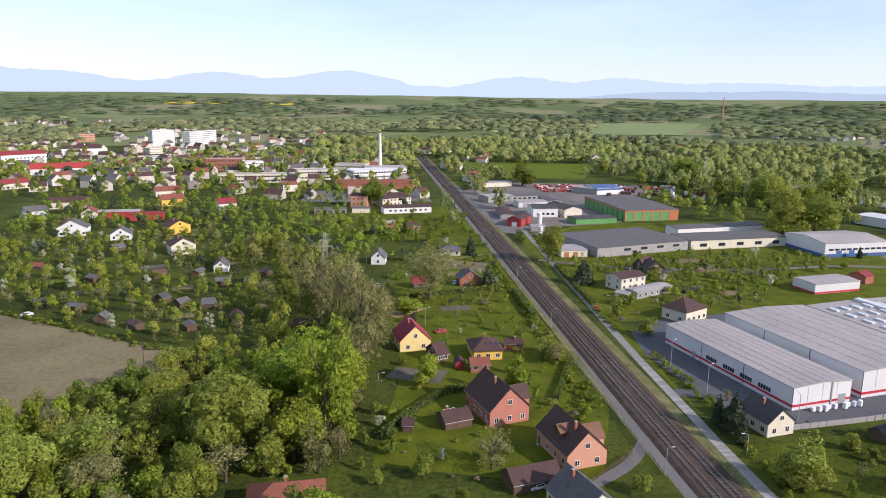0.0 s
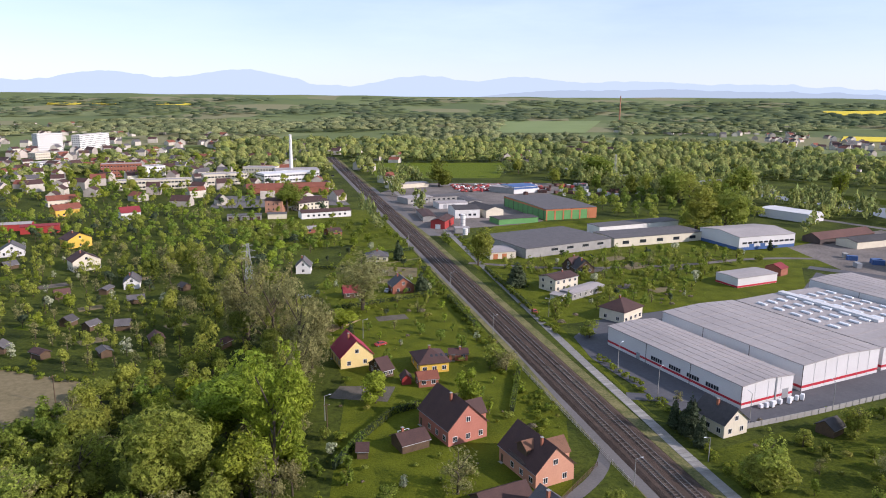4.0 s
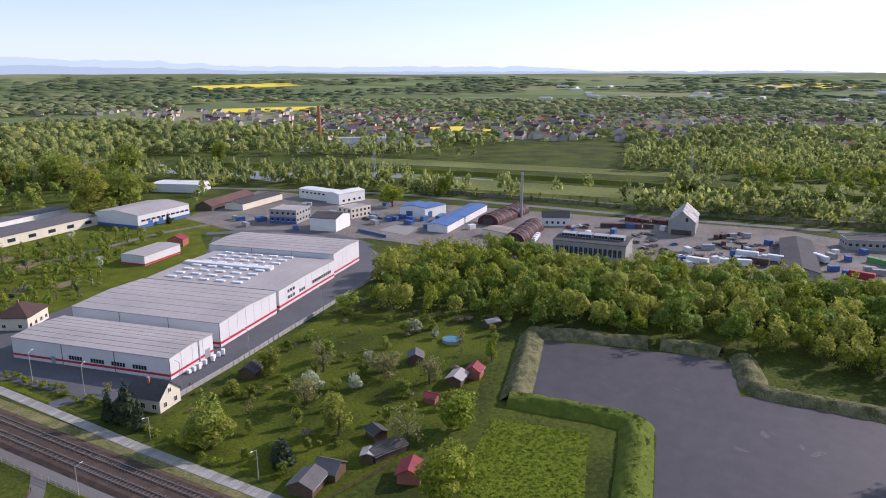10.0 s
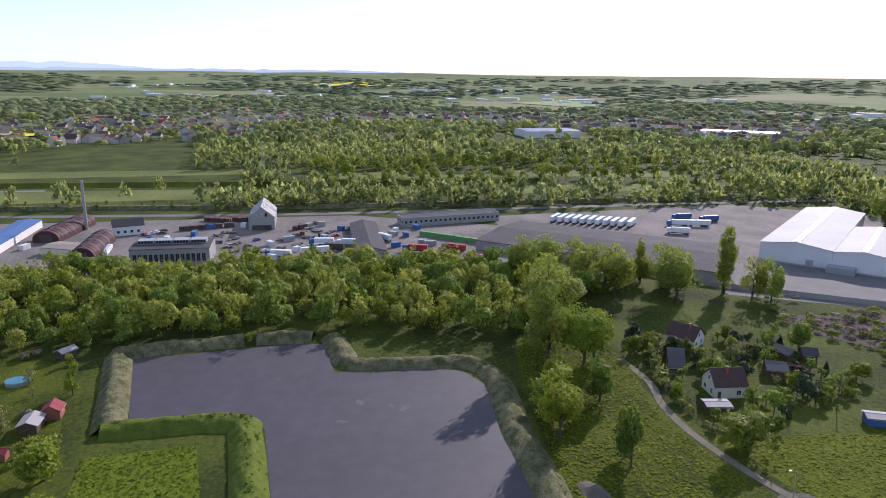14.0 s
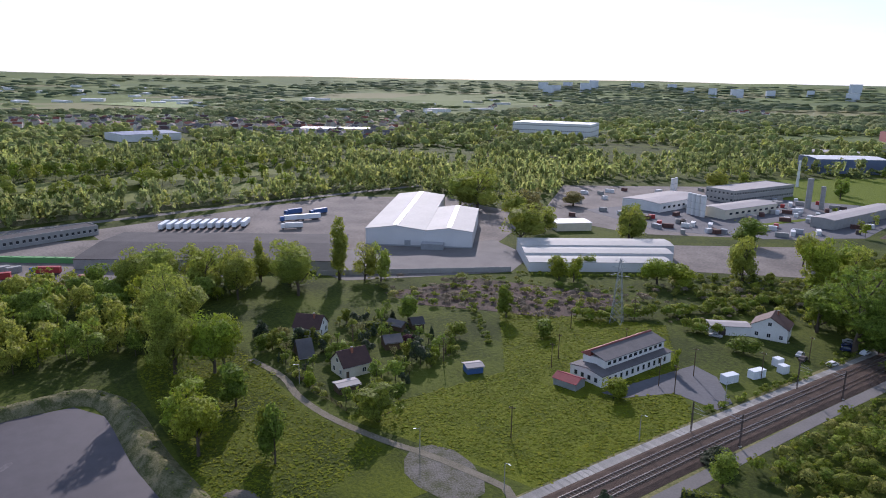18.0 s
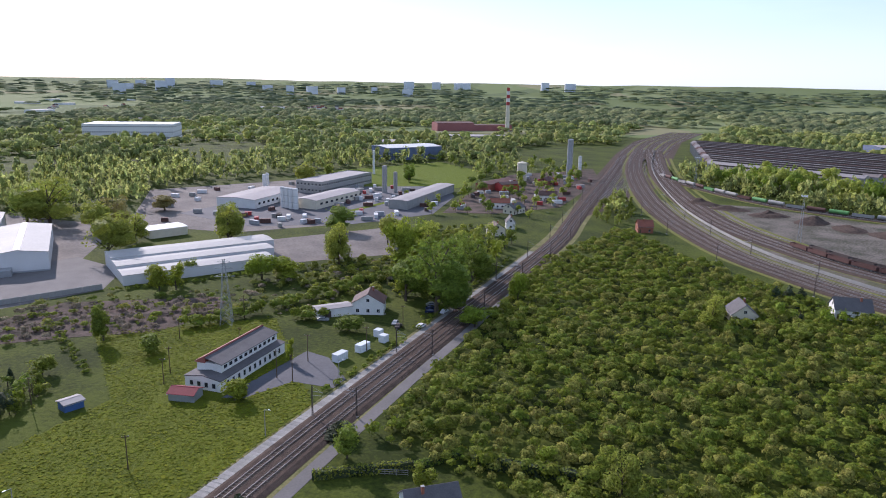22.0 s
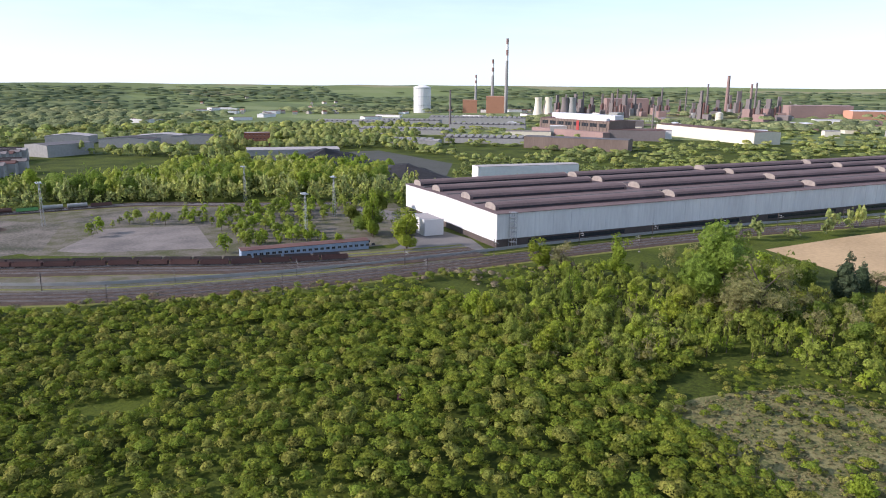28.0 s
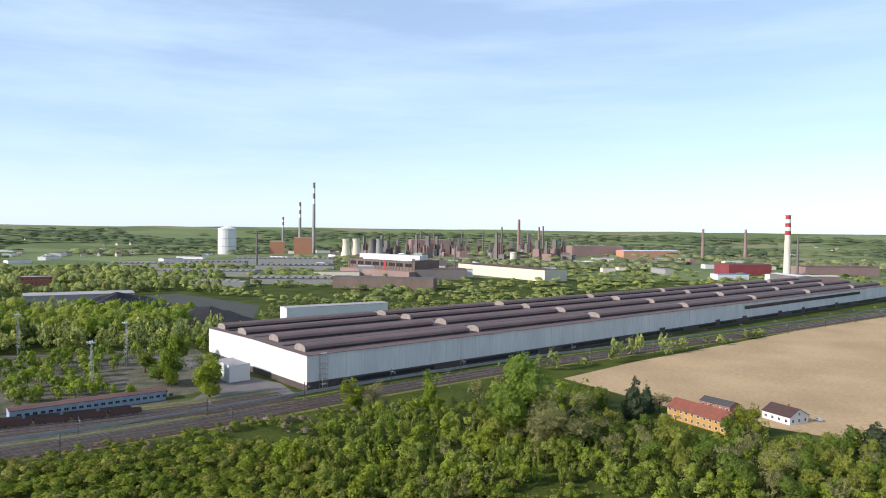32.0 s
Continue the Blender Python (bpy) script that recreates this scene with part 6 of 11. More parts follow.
house(-148.8, 337.9, 170, 5.6, 3.9, 2.2, 1.1, WOOD, ORANGETILE, "allotment hut with a brown-red roof", chimney=False, name="garden_shed", category="shed", win=False, group="allotment sheds")
house(-125.8, 379.5, 43, 6.3, 4.4, 2.2, 1.5, WOOD, GREYTILE, "wooden allotment hut with a grey roof", chimney=False, name="garden_shed", category="shed", win=False, group="allotment sheds")
house(-187.7, 465.7, 96, 4.2, 3.4, 2.2, 0.7, WOOD, DARKROOF, "dark wooden garden shed with a felt roof", chimney=False, name="garden_shed", category="shed", win=False, group="allotment sheds")
house(-114.5, 313.6, 149, 4.9, 3.9, 2.2, 1.1, WOOD, GREYTILE, "grey-roofed wooden allotment hut", chimney=False, name="garden_shed", category="shed", win=False, group="allotment sheds")
house(-87.1, 318.9, 22, 5.6, 4.4, 2.2, 1.5, WOOD, RUST, "allotment hut with a brown-red roof", chimney=False, name="garden_shed", category="shed", win=False, group="allotment sheds")
house(-70.7, 323.0, 75, 6.3, 3.4, 2.2, 0.7, WOOD, GREYTILE, "wooden allotment hut with a grey roof", chimney=False, name="garden_shed", category="shed", win=False, group="allotment sheds")
house(-38.5, 321.2, 128, 4.2, 3.9, 2.2, 1.1, WOOD, DARKROOF, "dark wooden garden shed with a felt roof", chimney=False, name="garden_shed", category="shed", win=False, group="allotment sheds")
house(-54.2, 269.8, 1, 4.9, 4.4, 2.2, 1.5, WOOD, GREYTILE, "grey-roofed wooden allotment hut", chimney=False, name="garden_shed", category="shed", win=False, group="allotment sheds")
house(-17.8, 241.9, 54, 5.6, 3.4, 2.2, 0.7, WOOD, BROWNTILE, "allotment hut with a brown-red roof", chimney=False, name="garden_shed", category="shed", win=False, group="allotment sheds")
house(138.2, 142.5, 20, 5.2, 4.6, 2.3, 1.6, WOOD, DARKROOF, "dark wooden orchard hut with a felt roof", chimney=False, name="garden_shed", category="shed", win=False, group="orchard huts")
house(101.6, 90.4, 12, 6.6, 5.6, 2.3, 1.3, WOOD, GREYTILE, "low brown orchard hut with a grey roof", chimney=False, name="garden_shed", category="shed", win=False, group="orchard huts")
house(108.0, 89.6, 100, 5.4, 5.0, 2.3, 1.5, WOOD, GREYTILE, "weathered orchard hut with a grey gabled roof", chimney=False, name="garden_shed", category="shed", win=False, group="orchard huts")
house(115.8, 73.6, 20, 5.8, 5.0, 2.3, 1.3, BRICK, REDTILE, "brick garden hut with a dark red roof", chimney=False, name="garden_shed", category="shed", win=False, group="orchard huts")
house(121.2, 83.6, 158, 8.6, 4.0, 2.2, 0.5, WOOD, DARKROOF, "long dark shed under a flat felt roof", chimney=False, name="garden_shed", category="shed", win=False, group="orchard huts")
house(117.0, 85.6, 25, 3.0, 2.6, 2.2, 0.4, WOOD, GREYROOF, "small dark kiosk-like garden shed", chimney=False, name="garden_shed", category="shed", win=False, group="orchard huts")
house(126.5, 90.0, 65, 4.2, 3.4, 2.1, 0.8, WOOD, DARKROOF, "dark wooden garden shed with a felt roof", chimney=False, name="garden_shed", category="shed", win=False, group="orchard huts")
house(169.8, 85.6, 10, 4.4, 4.2, 2.4, 1.4, BRICK, REDTILE, "red brick hut with a red roof", chimney=False, name="garden_shed", category="shed", win=False, group="orchard huts")
house(163.6, 88.0, 8, 6.0, 4.2, 2.2, 0.9, WOOD, GREYROOF, "brown hut with a pale grey sheet roof", chimney=False, name="garden_shed", category="shed", win=False, group="orchard huts")
house(170.6, 106.2, 30, 5.2, 4.4, 2.2, 1.2, WOOD, GREYTILE, "wooden hut with a grey roof under fruit trees", chimney=False, name="garden_shed", category="shed", win=False, group="orchard huts")
house(149.4, 88.2, 97, 3.2, 2.6, 2.0, 0.6, BRICK, REDTILE, "tiny brick tool hut", chimney=False, name="garden_shed", category="shed", win=False, group="orchard huts")
house(209.6, 99.5, 150, 5.0, 3.2, 2.2, 0.6, WOOD, GREYROOF, "low wooden hut at the wood's edge", chimney=False, name="garden_shed", category="shed", win=False, group="orchard huts")
house(198.6, -122.0, 23, 6.3, 3.9, 2.2, 1.1, WOOD, GREYTILE, "wooden allotment hut with a grey roof", chimney=False, name="garden_shed", category="shed", win=False, group="allotment sheds")
house(196.6, -128.6, 76, 4.2, 4.4, 2.2, 1.5, WOOD, DARKROOF, "dark wooden garden shed with a felt roof", chimney=False, name="garden_shed", category="shed", win=False, group="allotment sheds")
# ---- more houses ----
hip_house(-7.5, 123.5, 4, 15, 10, 3.2, 3.1, WHITE, ORANGETILE, "low white house under a dark red hipped roof")
block(-476, -872, 150, 34, 18, 21, BRICK, GREYROOF, "four-storey brick works office among trees", 4, n_long=7)
for k, (x, y, L) in enumerate(((-300, -1118, 60), (-336, -1010, 72), (-398, -1046, 74), (-432, -1000, 64))):
    hall(x, y, 141, L, 34, 11, CONCRETE, DARKROOF if k % 2 else GREYROOF, "old dark saw-tooth works shed among woods", 3.0, "y", name="works_shed", category="shed")
house(49.8, -117.0, 40, 11, 8, 3.2, 3.0, WHITE, GREYTILE, "white garden house with a grey roof by the thicket", floors=1)
def round_tank(x, y, h, r, material, label, name):
    o = thing(name, x, y, 0, 0, label, "tank")
    bm = bmesh.new()
    tube(bm, 0, 0, -0.3, h, r, r, 20)
    part("shell", bm, material, o)
    bm = bmesh.new()
    tube(bm, 0, 0, h + 0.004, h + r * 0.25, r * 0.98, r * 0.2, 20)
    part("roof", bm, material, o)
    for k in (0.3, 0.62, 0.94):
        bm = bmesh.new()
        tube(bm, 0, 0, h * k, h * k + max(0.2, h * 0.012), r * 1.03, r * 1.03, 20)
        part("ring", bm, STEEL, o)
    return o


def cooling_tower(x, y, h, r, material, label):
    o = thing("cooling_tower", x, y, 0, 0, label, "cooling tower", "cooling towers")
    bm = bmesh.new()
    prev = None
    for i in range(11):
        u = i / 10
        rr = r * (0.68 + 0.42 * abs(u - 0.78) ** 1.6 * 1.9)
        ring = [bm.verts.new((rr * math.cos(6.2832 * k / 24), rr * math.sin(6.2832 * k / 24), h * u)) for k in range(24)]
        if prev:
            for k in range(24):
                bm.faces.new((prev[k], prev[(k + 1) % 24], ring[(k + 1) % 24], ring[k]))
        prev = ring
    part("shell", bm, material, o, smooth=True)
    bm = bmesh.new()
    tube(bm, 0, 0, h * 0.9, h * 0.93, r * 0.6, r * 0.6, 24)
    part("inner_deck", bm, DARKSTEEL, o)
    return o


# ---- steelworks and far works ----
DARKRED = mat("dark_red_cladding", (0.25, 0.055, 0.06), (0.18, 0.04, 0.045), 0.7, 0.05, 12)
# Far brick, steel and orange are greyed: distance haze mixed into the paint colours.
HAZEDBRICK = mat("hazed_brick_and_rust", (0.3, 0.2, 0.175), (0.22, 0.15, 0.135), 0.9, 0.02, 12)
HAZEDSTEEL = mat("hazed_rusted_steel", (0.2, 0.17, 0.16), (0.14, 0.12, 0.115), 0.85, 0.02, 12)
YELLOW_GLAZING = mat("dirty_yellow_glazing", (0.34, 0.27, 0.13), (0.2, 0.16, 0.09), 0.5, 0.05, 12)
HAZEDORANGE = mat("hazed_orange_cladding", (0.45, 0.22, 0.13), (0.37, 0.18, 0.11), 0.8, 0.02, 12)
STOREROOF = mat("sooty_brown_roofing", (0.24, 0.205, 0.19), (0.16, 0.135, 0.125), 0.9, 0.03, 14)
chimney_stack(-1795, -1688, 121, 4.9, 3.1, CONCRETE, "tall grey power station chimney with red bands", bands=[(121 * 0.925, 121 * 1.000, HAZEDBRICK), (121 * 0.850, 121 * 0.925, WHITE), (121 * 0.775, 121 * 0.850, HAZEDBRICK), (121 * 0.700, 121 * 0.775, WHITE)], name="factory_chimney")
chimney_stack(-1757, -1578, 168, 5.7, 3.5, CONCRETE, "tall grey power station chimney with red bands", bands=[(168 * 0.925, 168 * 1.000, HAZEDBRICK), (168 * 0.850, 168 * 0.925, WHITE), (168 * 0.775, 168 * 0.850, HAZEDBRICK), (168 * 0.700, 168 * 0.775, WHITE)], name="factory_chimney")
chimney_stack(-1787, -1545, 233, 6.1, 3.8, CONCRETE, "tallest power station chimney with red bands", bands=[(233 * 0.925, 233 * 1.000, HAZEDBRICK), (233 * 0.850, 233 * 0.925, WHITE), (233 * 0.775, 233 * 0.850, HAZEDBRICK), (233 * 0.700, 233 * 0.775, WHITE)], name="factory_chimney")
chimney_stack(-1424, -112, 118, 6.8, 4.4, CREAM, "cream chimney with red and white bands", bands=[(118 * 0.940, 118 * 1.000, REDPAINT), (118 * 0.880, 118 * 0.940, WHITE), (118 * 0.820, 118 * 0.880, REDPAINT), (118 * 0.760, 118 * 0.820, WHITE), (118 * 0.700, 118 * 0.760, REDPAINT)], name="factory_chimney")
chimney_stack(-1056, -1065, 76, 2.7, 1.7, HAZEDSTEEL, "slim brown works chimney", name="factory_chimney")
chimney_stack(-2232, -1011, 122, 6.9, 4.2, HAZEDBRICK, "brick-brown steelworks chimney near the works", name="factory_chimney")
chimney_stack(-2036, -854, 96, 4.4, 2.7, HAZEDBRICK, "brick-brown steelworks chimney near the works", name="factory_chimney")
chimney_stack(-2129, -879, 100, 3.7, 2.3, HAZEDSTEEL, "brick-brown steelworks chimney near the works", name="factory_chimney")
chimney_stack(-1284, -727, 51, 1.8, 1.1, HAZEDSTEEL, "brick-brown steelworks chimney near the works", name="factory_chimney")
chimney_stack(-2072, -1308, 79, 3.9, 2.4, HAZEDSTEEL, "brick-brown steelworks chimney near the works", name="factory_chimney")
chimney_stack(-2143, -1187, 82, 3.9, 2.4, HAZEDSTEEL, "brick-brown steelworks chimney near the works", name="factory_chimney")
chimney_stack(-2178, -1121, 82, 2.9, 1.8, HAZEDSTEEL, "brick-brown steelworks chimney near the works", name="factory_chimney")
chimney_stack(-2207, -1064, 96, 3.9, 2.4, HAZEDSTEEL, "brick-brown steelworks chimney near the works", name="factory_chimney")
chimney_stack(-2248, -974, 78, 2.9, 1.8, HAZEDSTEEL, "brick-brown steelworks chimney near the works", name="factory_chimney")
chimney_stack(-2212, -402, 95, 5.4, 3.3, HAZEDBRICK, "brick-brown steelworks chimney near the works", name="factory_chimney")
chimney_stack(-2430, -312, 96, 5.9, 3.6, HAZEDBRICK, "brick-brown steelworks chimney near the works", name="factory_chimney")
chimney_stack(-1527, -102, 78, 2.4, 1.5, HAZEDSTEEL, "brick-brown steelworks chimney near the works", name="factory_chimney")
chimney_stack(-2038, 69, 74, 4.1, 2.5, HAZEDBRICK, "brick-brown steelworks chimney near the works", name="factory_chimney")
chimney_stack(-2095, -1271, 76, 2.9, 1.8, HAZEDSTEEL, "brick-brown steelworks chimney near the works", name="factory_chimney")
chimney_stack(-2011, -1399, 69, 2.9, 1.8, HAZEDSTEEL, "brick-brown steelworks chimney near the works", name="factory_chimney")
chimney_stack(393, -1260, 78, 4.2, 2.6, CREAM, "cream works chimney with red bands", bands=[(78 * 0.920, 78 * 1.000, REDPAINT), (78 * 0.840, 78 * 0.920, WHITE), (78 * 0.760, 78 * 0.840, REDPAINT), (78 * 0.680, 78 * 0.760, WHITE), (78 * 0.600, 78 * 0.680, REDPAINT)], name="factory_chimney")
chimney_stack(314, -591, 22, 1.3, 0.8, WHITE, "slim white works chimney", name="factory_chimney")
chimney_stack(721, 590, 46, 3.0, 1.8, ORANGE, "slim orange brick chimney", name="brick_chimney")
chimney_stack(21, 757, 44, 2.1, 1.3, WHITE, "slim white factory chimney", name="factory_chimney")
chimney_stack(392, 167, 27, 0.9, 0.7, CONCRETE, "slim grey steel chimney", name="factory_chimney")
chimney_stack(1195, 2309, 89, 2.8, 1.7, HAZEDORANGE, "distant orange chimney paled by haze", name="factory_chimney")
round_tank(-1555, -1695, 80, 27.6, WHITE, "large white gas holder", "gas_holder")
cooling_tower(-1588, -1254, 55, 13.7, CREAM, "hyperbolic concrete cooling tower")
cooling_tower(-1606, -1232, 56, 13.8, CREAM, "hyperbolic concrete cooling tower")
cooling_tower(-1636, -1198, 56, 13.8, HAZEDSTEEL, "hyperbolic concrete cooling tower")
cooling_tower(-1648, -1183, 56, 13.8, CONCRETE, "hyperbolic concrete cooling tower")
round_tank(-1654, -764, 27, 8.7, CREAM, "squat concrete tower near the works", "water_tower")
round_tank(284, -402, 14, 1.7, WHITE, "white steel silo near the works", "silo")
round_tank(280, -401, 14, 1.7, WHITE, "white steel silo near the works", "silo")
round_tank(276, -400, 14, 1.7, WHITE, "white steel silo near the works", "silo")
round_tank(272, -399.5, 14, 1.7, WHITE, "white steel silo near the works", "silo")
round_tank(253, -494, 21, 2.0, CONCRETE, "tall grey concrete silo", "silo")
round_tank(246, -499, 16, 1.6, CONCRETE, "grey concrete silo near the works", "silo")
round_tank(177, -617, 16, 4.4, CREAM, "squat cream silo near the works", "silo")
round_tank(347, -471, 12, 1.2, WHITE, "white cement silo near the works", "silo")
round_tank(345, -464, 12, 1.4, WHITE, "white cement silo near the works", "silo")
round_tank(145, -667, 35, 2.7, STEEL, "steel batching tower near the works", "batching_tower")
round_tank(143, -706, 16, 1.7, WHITE, "white cement silo near the works", "silo")
hall(-1698, -1550, 133, 57, 40, 52, HAZEDORANGE, HAZEDORANGE, "orange-red boiler house near the works", 1.5, "x", name="boiler_house")
hall(-1647, -1605, 134, 46, 30, 40, HAZEDORANGE, HAZEDORANGE, "orange boiler annexe near the works", 1.5, "x", name="boiler_house")
BROWNCLAD = mat("weathered_brown_cladding", (0.2, 0.15, 0.122), (0.12, 0.088, 0.072), 0.85, 0.06, 10, 0.1, stretch=(1.0, 1.0, 0.2))
mill_b = hall(-1040, -815, 78, 173, 60, 30, BROWNCLAD, RUST, "huge brown mill building with a white clerestory", 2, "x", name="mill_building")
part("clerestory", bx(40, 165, 1.0, 9.0, 29.0, 34.5), WHITEMETAL, mill_b, "white clerestory strip on the roof")
part("stair_strip", bx(96, 102, -0.6, -0.01, 4, 29), REDPAINT, mill_b, "red stair shaft on the wall")
for i in range(22):
    part("pilaster", bx(3 + i * 7.8, 3.7 + i * 7.8, -0.35, -0.01, 0, 29.4), DARKSTEEL, mill_b)
hall(-1002, -646, 126, 90, 60, 17, HAZEDSTEEL, RUST, "dark grey mill extension", 1, "x", name="mill_building")
hall(-786, -644, 110, 146, 30, 16, BROWNCLAD, GREYTILE, "rust-brown low works hall", 1, "x", name="works_hall")
hall(-1207, -675, 64, 252, 50, 19, CREAM, RUST, "long pale works hall with yellow base", 1, "x", (CREAM, 0, 6), name="works_hall")
hall(-1501, -222, 127, 90, 60, 22, DARKRED, RUST, "dark red steel hall", 1, "x", name="steel_hall")
hall(-1598, -92, 127, 162, 60, 18, HAZEDBRICK, RUST, "long dark red steel hall", 1, "x", name="steel_hall")
hall(-1347, -218, 126, 59, 30, 10, WHITEMETAL, BLUE, "white and blue hall by the mill", 1, "x", name="steel_hall")
hall(-472, -439, 154, 103, 16, 13, WHITE, GREYROOF, "white slab-sided block behind the mill", 0.5, "x", name="white_block")
hall(-428, -782, 149, 113, 40, 7, CONCRETE, GREYROOF, "open coal shed with a grey roof", 0.5, "x", name="coal_shed")
hall(-854, -1260, 127, 155, 45, 11, CONCRETE, GREYTILE, "long saw-tooth works shed", 1.5, "x", name="works_shed")
hall(-985, -1214, 128, 133, 45, 11, CONCRETE, DARKROOF, "long saw-tooth works shed", 1.5, "x", name="works_shed")
hall(-1113, -1191, 128, 217, 45, 15, CONCRETE, GREYTILE, "long saw-tooth works shed", 1.5, "x", name="works_shed")
hall(-1025, -1035, 127, 153, 45, 9, CONCRETE, DARKROOF, "long saw-tooth works shed", 1.5, "x", name="works_shed")
hall(-790, -1031, 126, 165, 45, 8, CONCRETE, GREYTILE, "long saw-tooth works shed", 1.5, "x", name="works_shed")
hall(-762, -782, 125, 123, 45, 8, CONCRETE, DARKROOF, "long saw-tooth works shed", 1.5, "x", name="works_shed")
hall(-672, -808, 125, 76, 30, 7, CONCRETE, GREYROOF, "long low grey store", 1, "x", name="works_shed")
hall(-2002, -1302, 133, 134, 60, 48, HAZEDBRICK, HAZEDBRICK, "brick-red rolling works near the works", 2, "x", name="furnace_building")
hall(-2222, -811, 132, 179, 60, 35, HAZEDBRICK, HAZEDBRICK, "brick steelworks offices near the works", 2, "x", name="furnace_building")
hall(-2263, -655, 131, 198, 60, 23, SALMON, WHITEMETAL, "pale brick works hall", 2, "x", name="furnace_building")
def bay_plant(x, y, ang, bays, pitch, wall, roofs, label):
    """A wide plant of parallel gabled bays: each bay (x0, x1, height) one roof on its own walls."""
    o = thing("steel_store", x, y, 0, ang, label, "plant")
    for k, (x0, x1, h) in enumerate(bays):
        y0, y1 = k * pitch, (k + 1) * pitch
        part("bay_wall", bx(x0, x1, y0 + 0.02, y1 - 0.02, -0.3, h), wall, o)
        bm = bmesh.new()
        prof = [(y0 + 0.03, h + 0.004), (y0 + 0.03, h + 0.5), (y0 + pitch * 0.5, h + 3.0), (y1 - 0.03, h + 0.5), (y1 - 0.03, h + 0.004)]
        a = [bm.verts.new((x0 - 0.4, u, v)) for u, v in prof]
        b = [bm.verts.new((x1 + 0.4, u, v)) for u, v in prof]
        bm.faces.new(a)
        bm.faces.new(b[::-1])
        for i in range(5):
            bm.faces.new((a[i], b[i], b[(i + 1) % 5], a[(i + 1) % 5]))
        part("bay_roof", bm, roofs[k % len(roofs)], o)
        part("ridge_vent", bx(x0 + 4, x1 - 4, y0 + pitch * 0.5 - 0.9, y0 + pitch * 0.5 + 0.9, h + 2.6, h + 3.9), DARKSTEEL, o)
    return o


STORE_PALE = mat("pale_sooty_roofing", (0.34, 0.31, 0.295), (0.24, 0.215, 0.205), 0.85, 0.03, 14)
store = bay_plant(25, -735, 155, [(-0.62 * 14 * k, 128 + 6.5 * (k % 9) - 3 * max(0, k - 9), 8.0 + (k > 0) * 2.2 + 0.5 * (k % 3)) for k in range(18)], 14, CONCRETE, [STOREROOF, STORE_PALE, STOREROOF, RUST], "wide steel plant under many long brown roofs")
part("loading_canopy", bx(8, 140, -14, -0.3, -0.3, 5.2), WHITE, store, "low pale loading canopy")
part("canopy_roof", bx(7, 141, -14.6, -0.3, 5.204, 5.7), WHITEMETAL, store)
hall(-244, -904, -160, 62, 40, 14, CONCRETE, GREYTILE, "saw-tooth works shed among woods", 1.5, "x", name="works_shed")
hall(-168, -1040, -158, 68, 40, 14, SLATEBLUE, GREYROOF, "blue-grey works shed among trees", 1.5, "x", name="works_shed")
hall(405, -983, -157, 117, 40, 8, CONCRETE, GREYROOF, "long grey workshops near the works", 1, "x", name="works_shed")
hall(440, -849, -158, 54, 40, 7, CONCRETE, GREYROOF, "long grey workshops near the works", 1, "x", name="works_shed")
hall(970, -188, -81, 78, 60, 9, WHITE, SLATEBLUE, "blue and white far warehouse", 1, "x", name="far_warehouse")
hall(889, -331, -81, 108, 40, 3, WHITE, WHITEMETAL, "long bright white far roof", 1, "x", name="far_warehouse")
hall(1028, -456, -122, 106, 40, 7, WHITE, WHITEMETAL, "long pale far warehouse", 1, "x", name="far_warehouse")
hall(654, 477, -24, 103, 25, 5, CREAM, GREYTILE, "old brick works by the river", 3, "x", name="old_works")
hall(612, 535, -54, 28, 20, 4, WHITE, GREYROOF, "white works by the orange chimney", 1, "x", name="old_works")
hall(680, 530, -54, 58, 20, 10, WHITE, GREYROOF, "white riverside works near the works", 1, "x", name="old_works")

# roof lights, monitors and lesser buildings of the steelworks
for o in [o for o in scene.objects if o.parent is None and o.name.startswith("works_shed") and o.location.x < -600]:
    lo, hi = Vector(o.children[0].bound_box[0]), Vector(o.children[0].bound_box[6])
    bm = bmesh.new()
    for j in range(3):
        y = lo.y + (hi.y - lo.y) * (0.2 + 0.3 * j)
        z = hi.z - 1.5 * abs(0.2 + 0.3 * j - 0.5) * 2 * 0.9
        for i in range(int((hi.x - lo.x) / 11)):
            box(bm, lo.x + 3 + i * 11, lo.x + 9.5 + i * 11, y - 2.6, y + 2.6, z - 1.0, z + 2.0)
    tagged(part("sawtooth_glazing", bm, CONCRETE, o), kind="stuff")
brown = next(o for o in scene.objects if o.name == "mill_building")
part("roof_monitor", bx(8, 165, 20, 40, 31, 39), WHITEMETAL, brown, "pale roof monitor")
for k, (z0, z1) in enumerate(((9, 13), (20, 26))):
    for i in range(8):
        for yy in (-0.3, 60.02):
            part("window_band", bx(6 + i * 20.5, 22 + i * 20.5, yy, yy + 0.28, z0, z1), GLASS if k else YELLOW_GLAZING, brown)
part("lean_to", bx(-4, 176, -16, -0.4, -0.5, 13), HAZEDBRICK, brown)
wr_ = random.Random(44)
for i in range(36):
    az = radians(wr_.uniform(-228, -268))
    r = wr_.uniform(1250, 2350)
    x, y = -math.sin(az) * r, math.cos(az) * r
    hall(x, y, wr_.choice((125, 35, 130)), wr_.uniform(25, 90), wr_.uniform(14, 30), wr_.uniform(7, 19), wr_.choice([HAZEDBRICK, CONCRETE, WHITE, HAZEDSTEEL, CREAM, HAZEDBRICK]), wr_.choice([GREYROOF, HAZEDSTEEL, STOREROOF, WHITEMETAL]), "lesser works building in the steelworks", 1.0, "x", name="works_block", category="building")
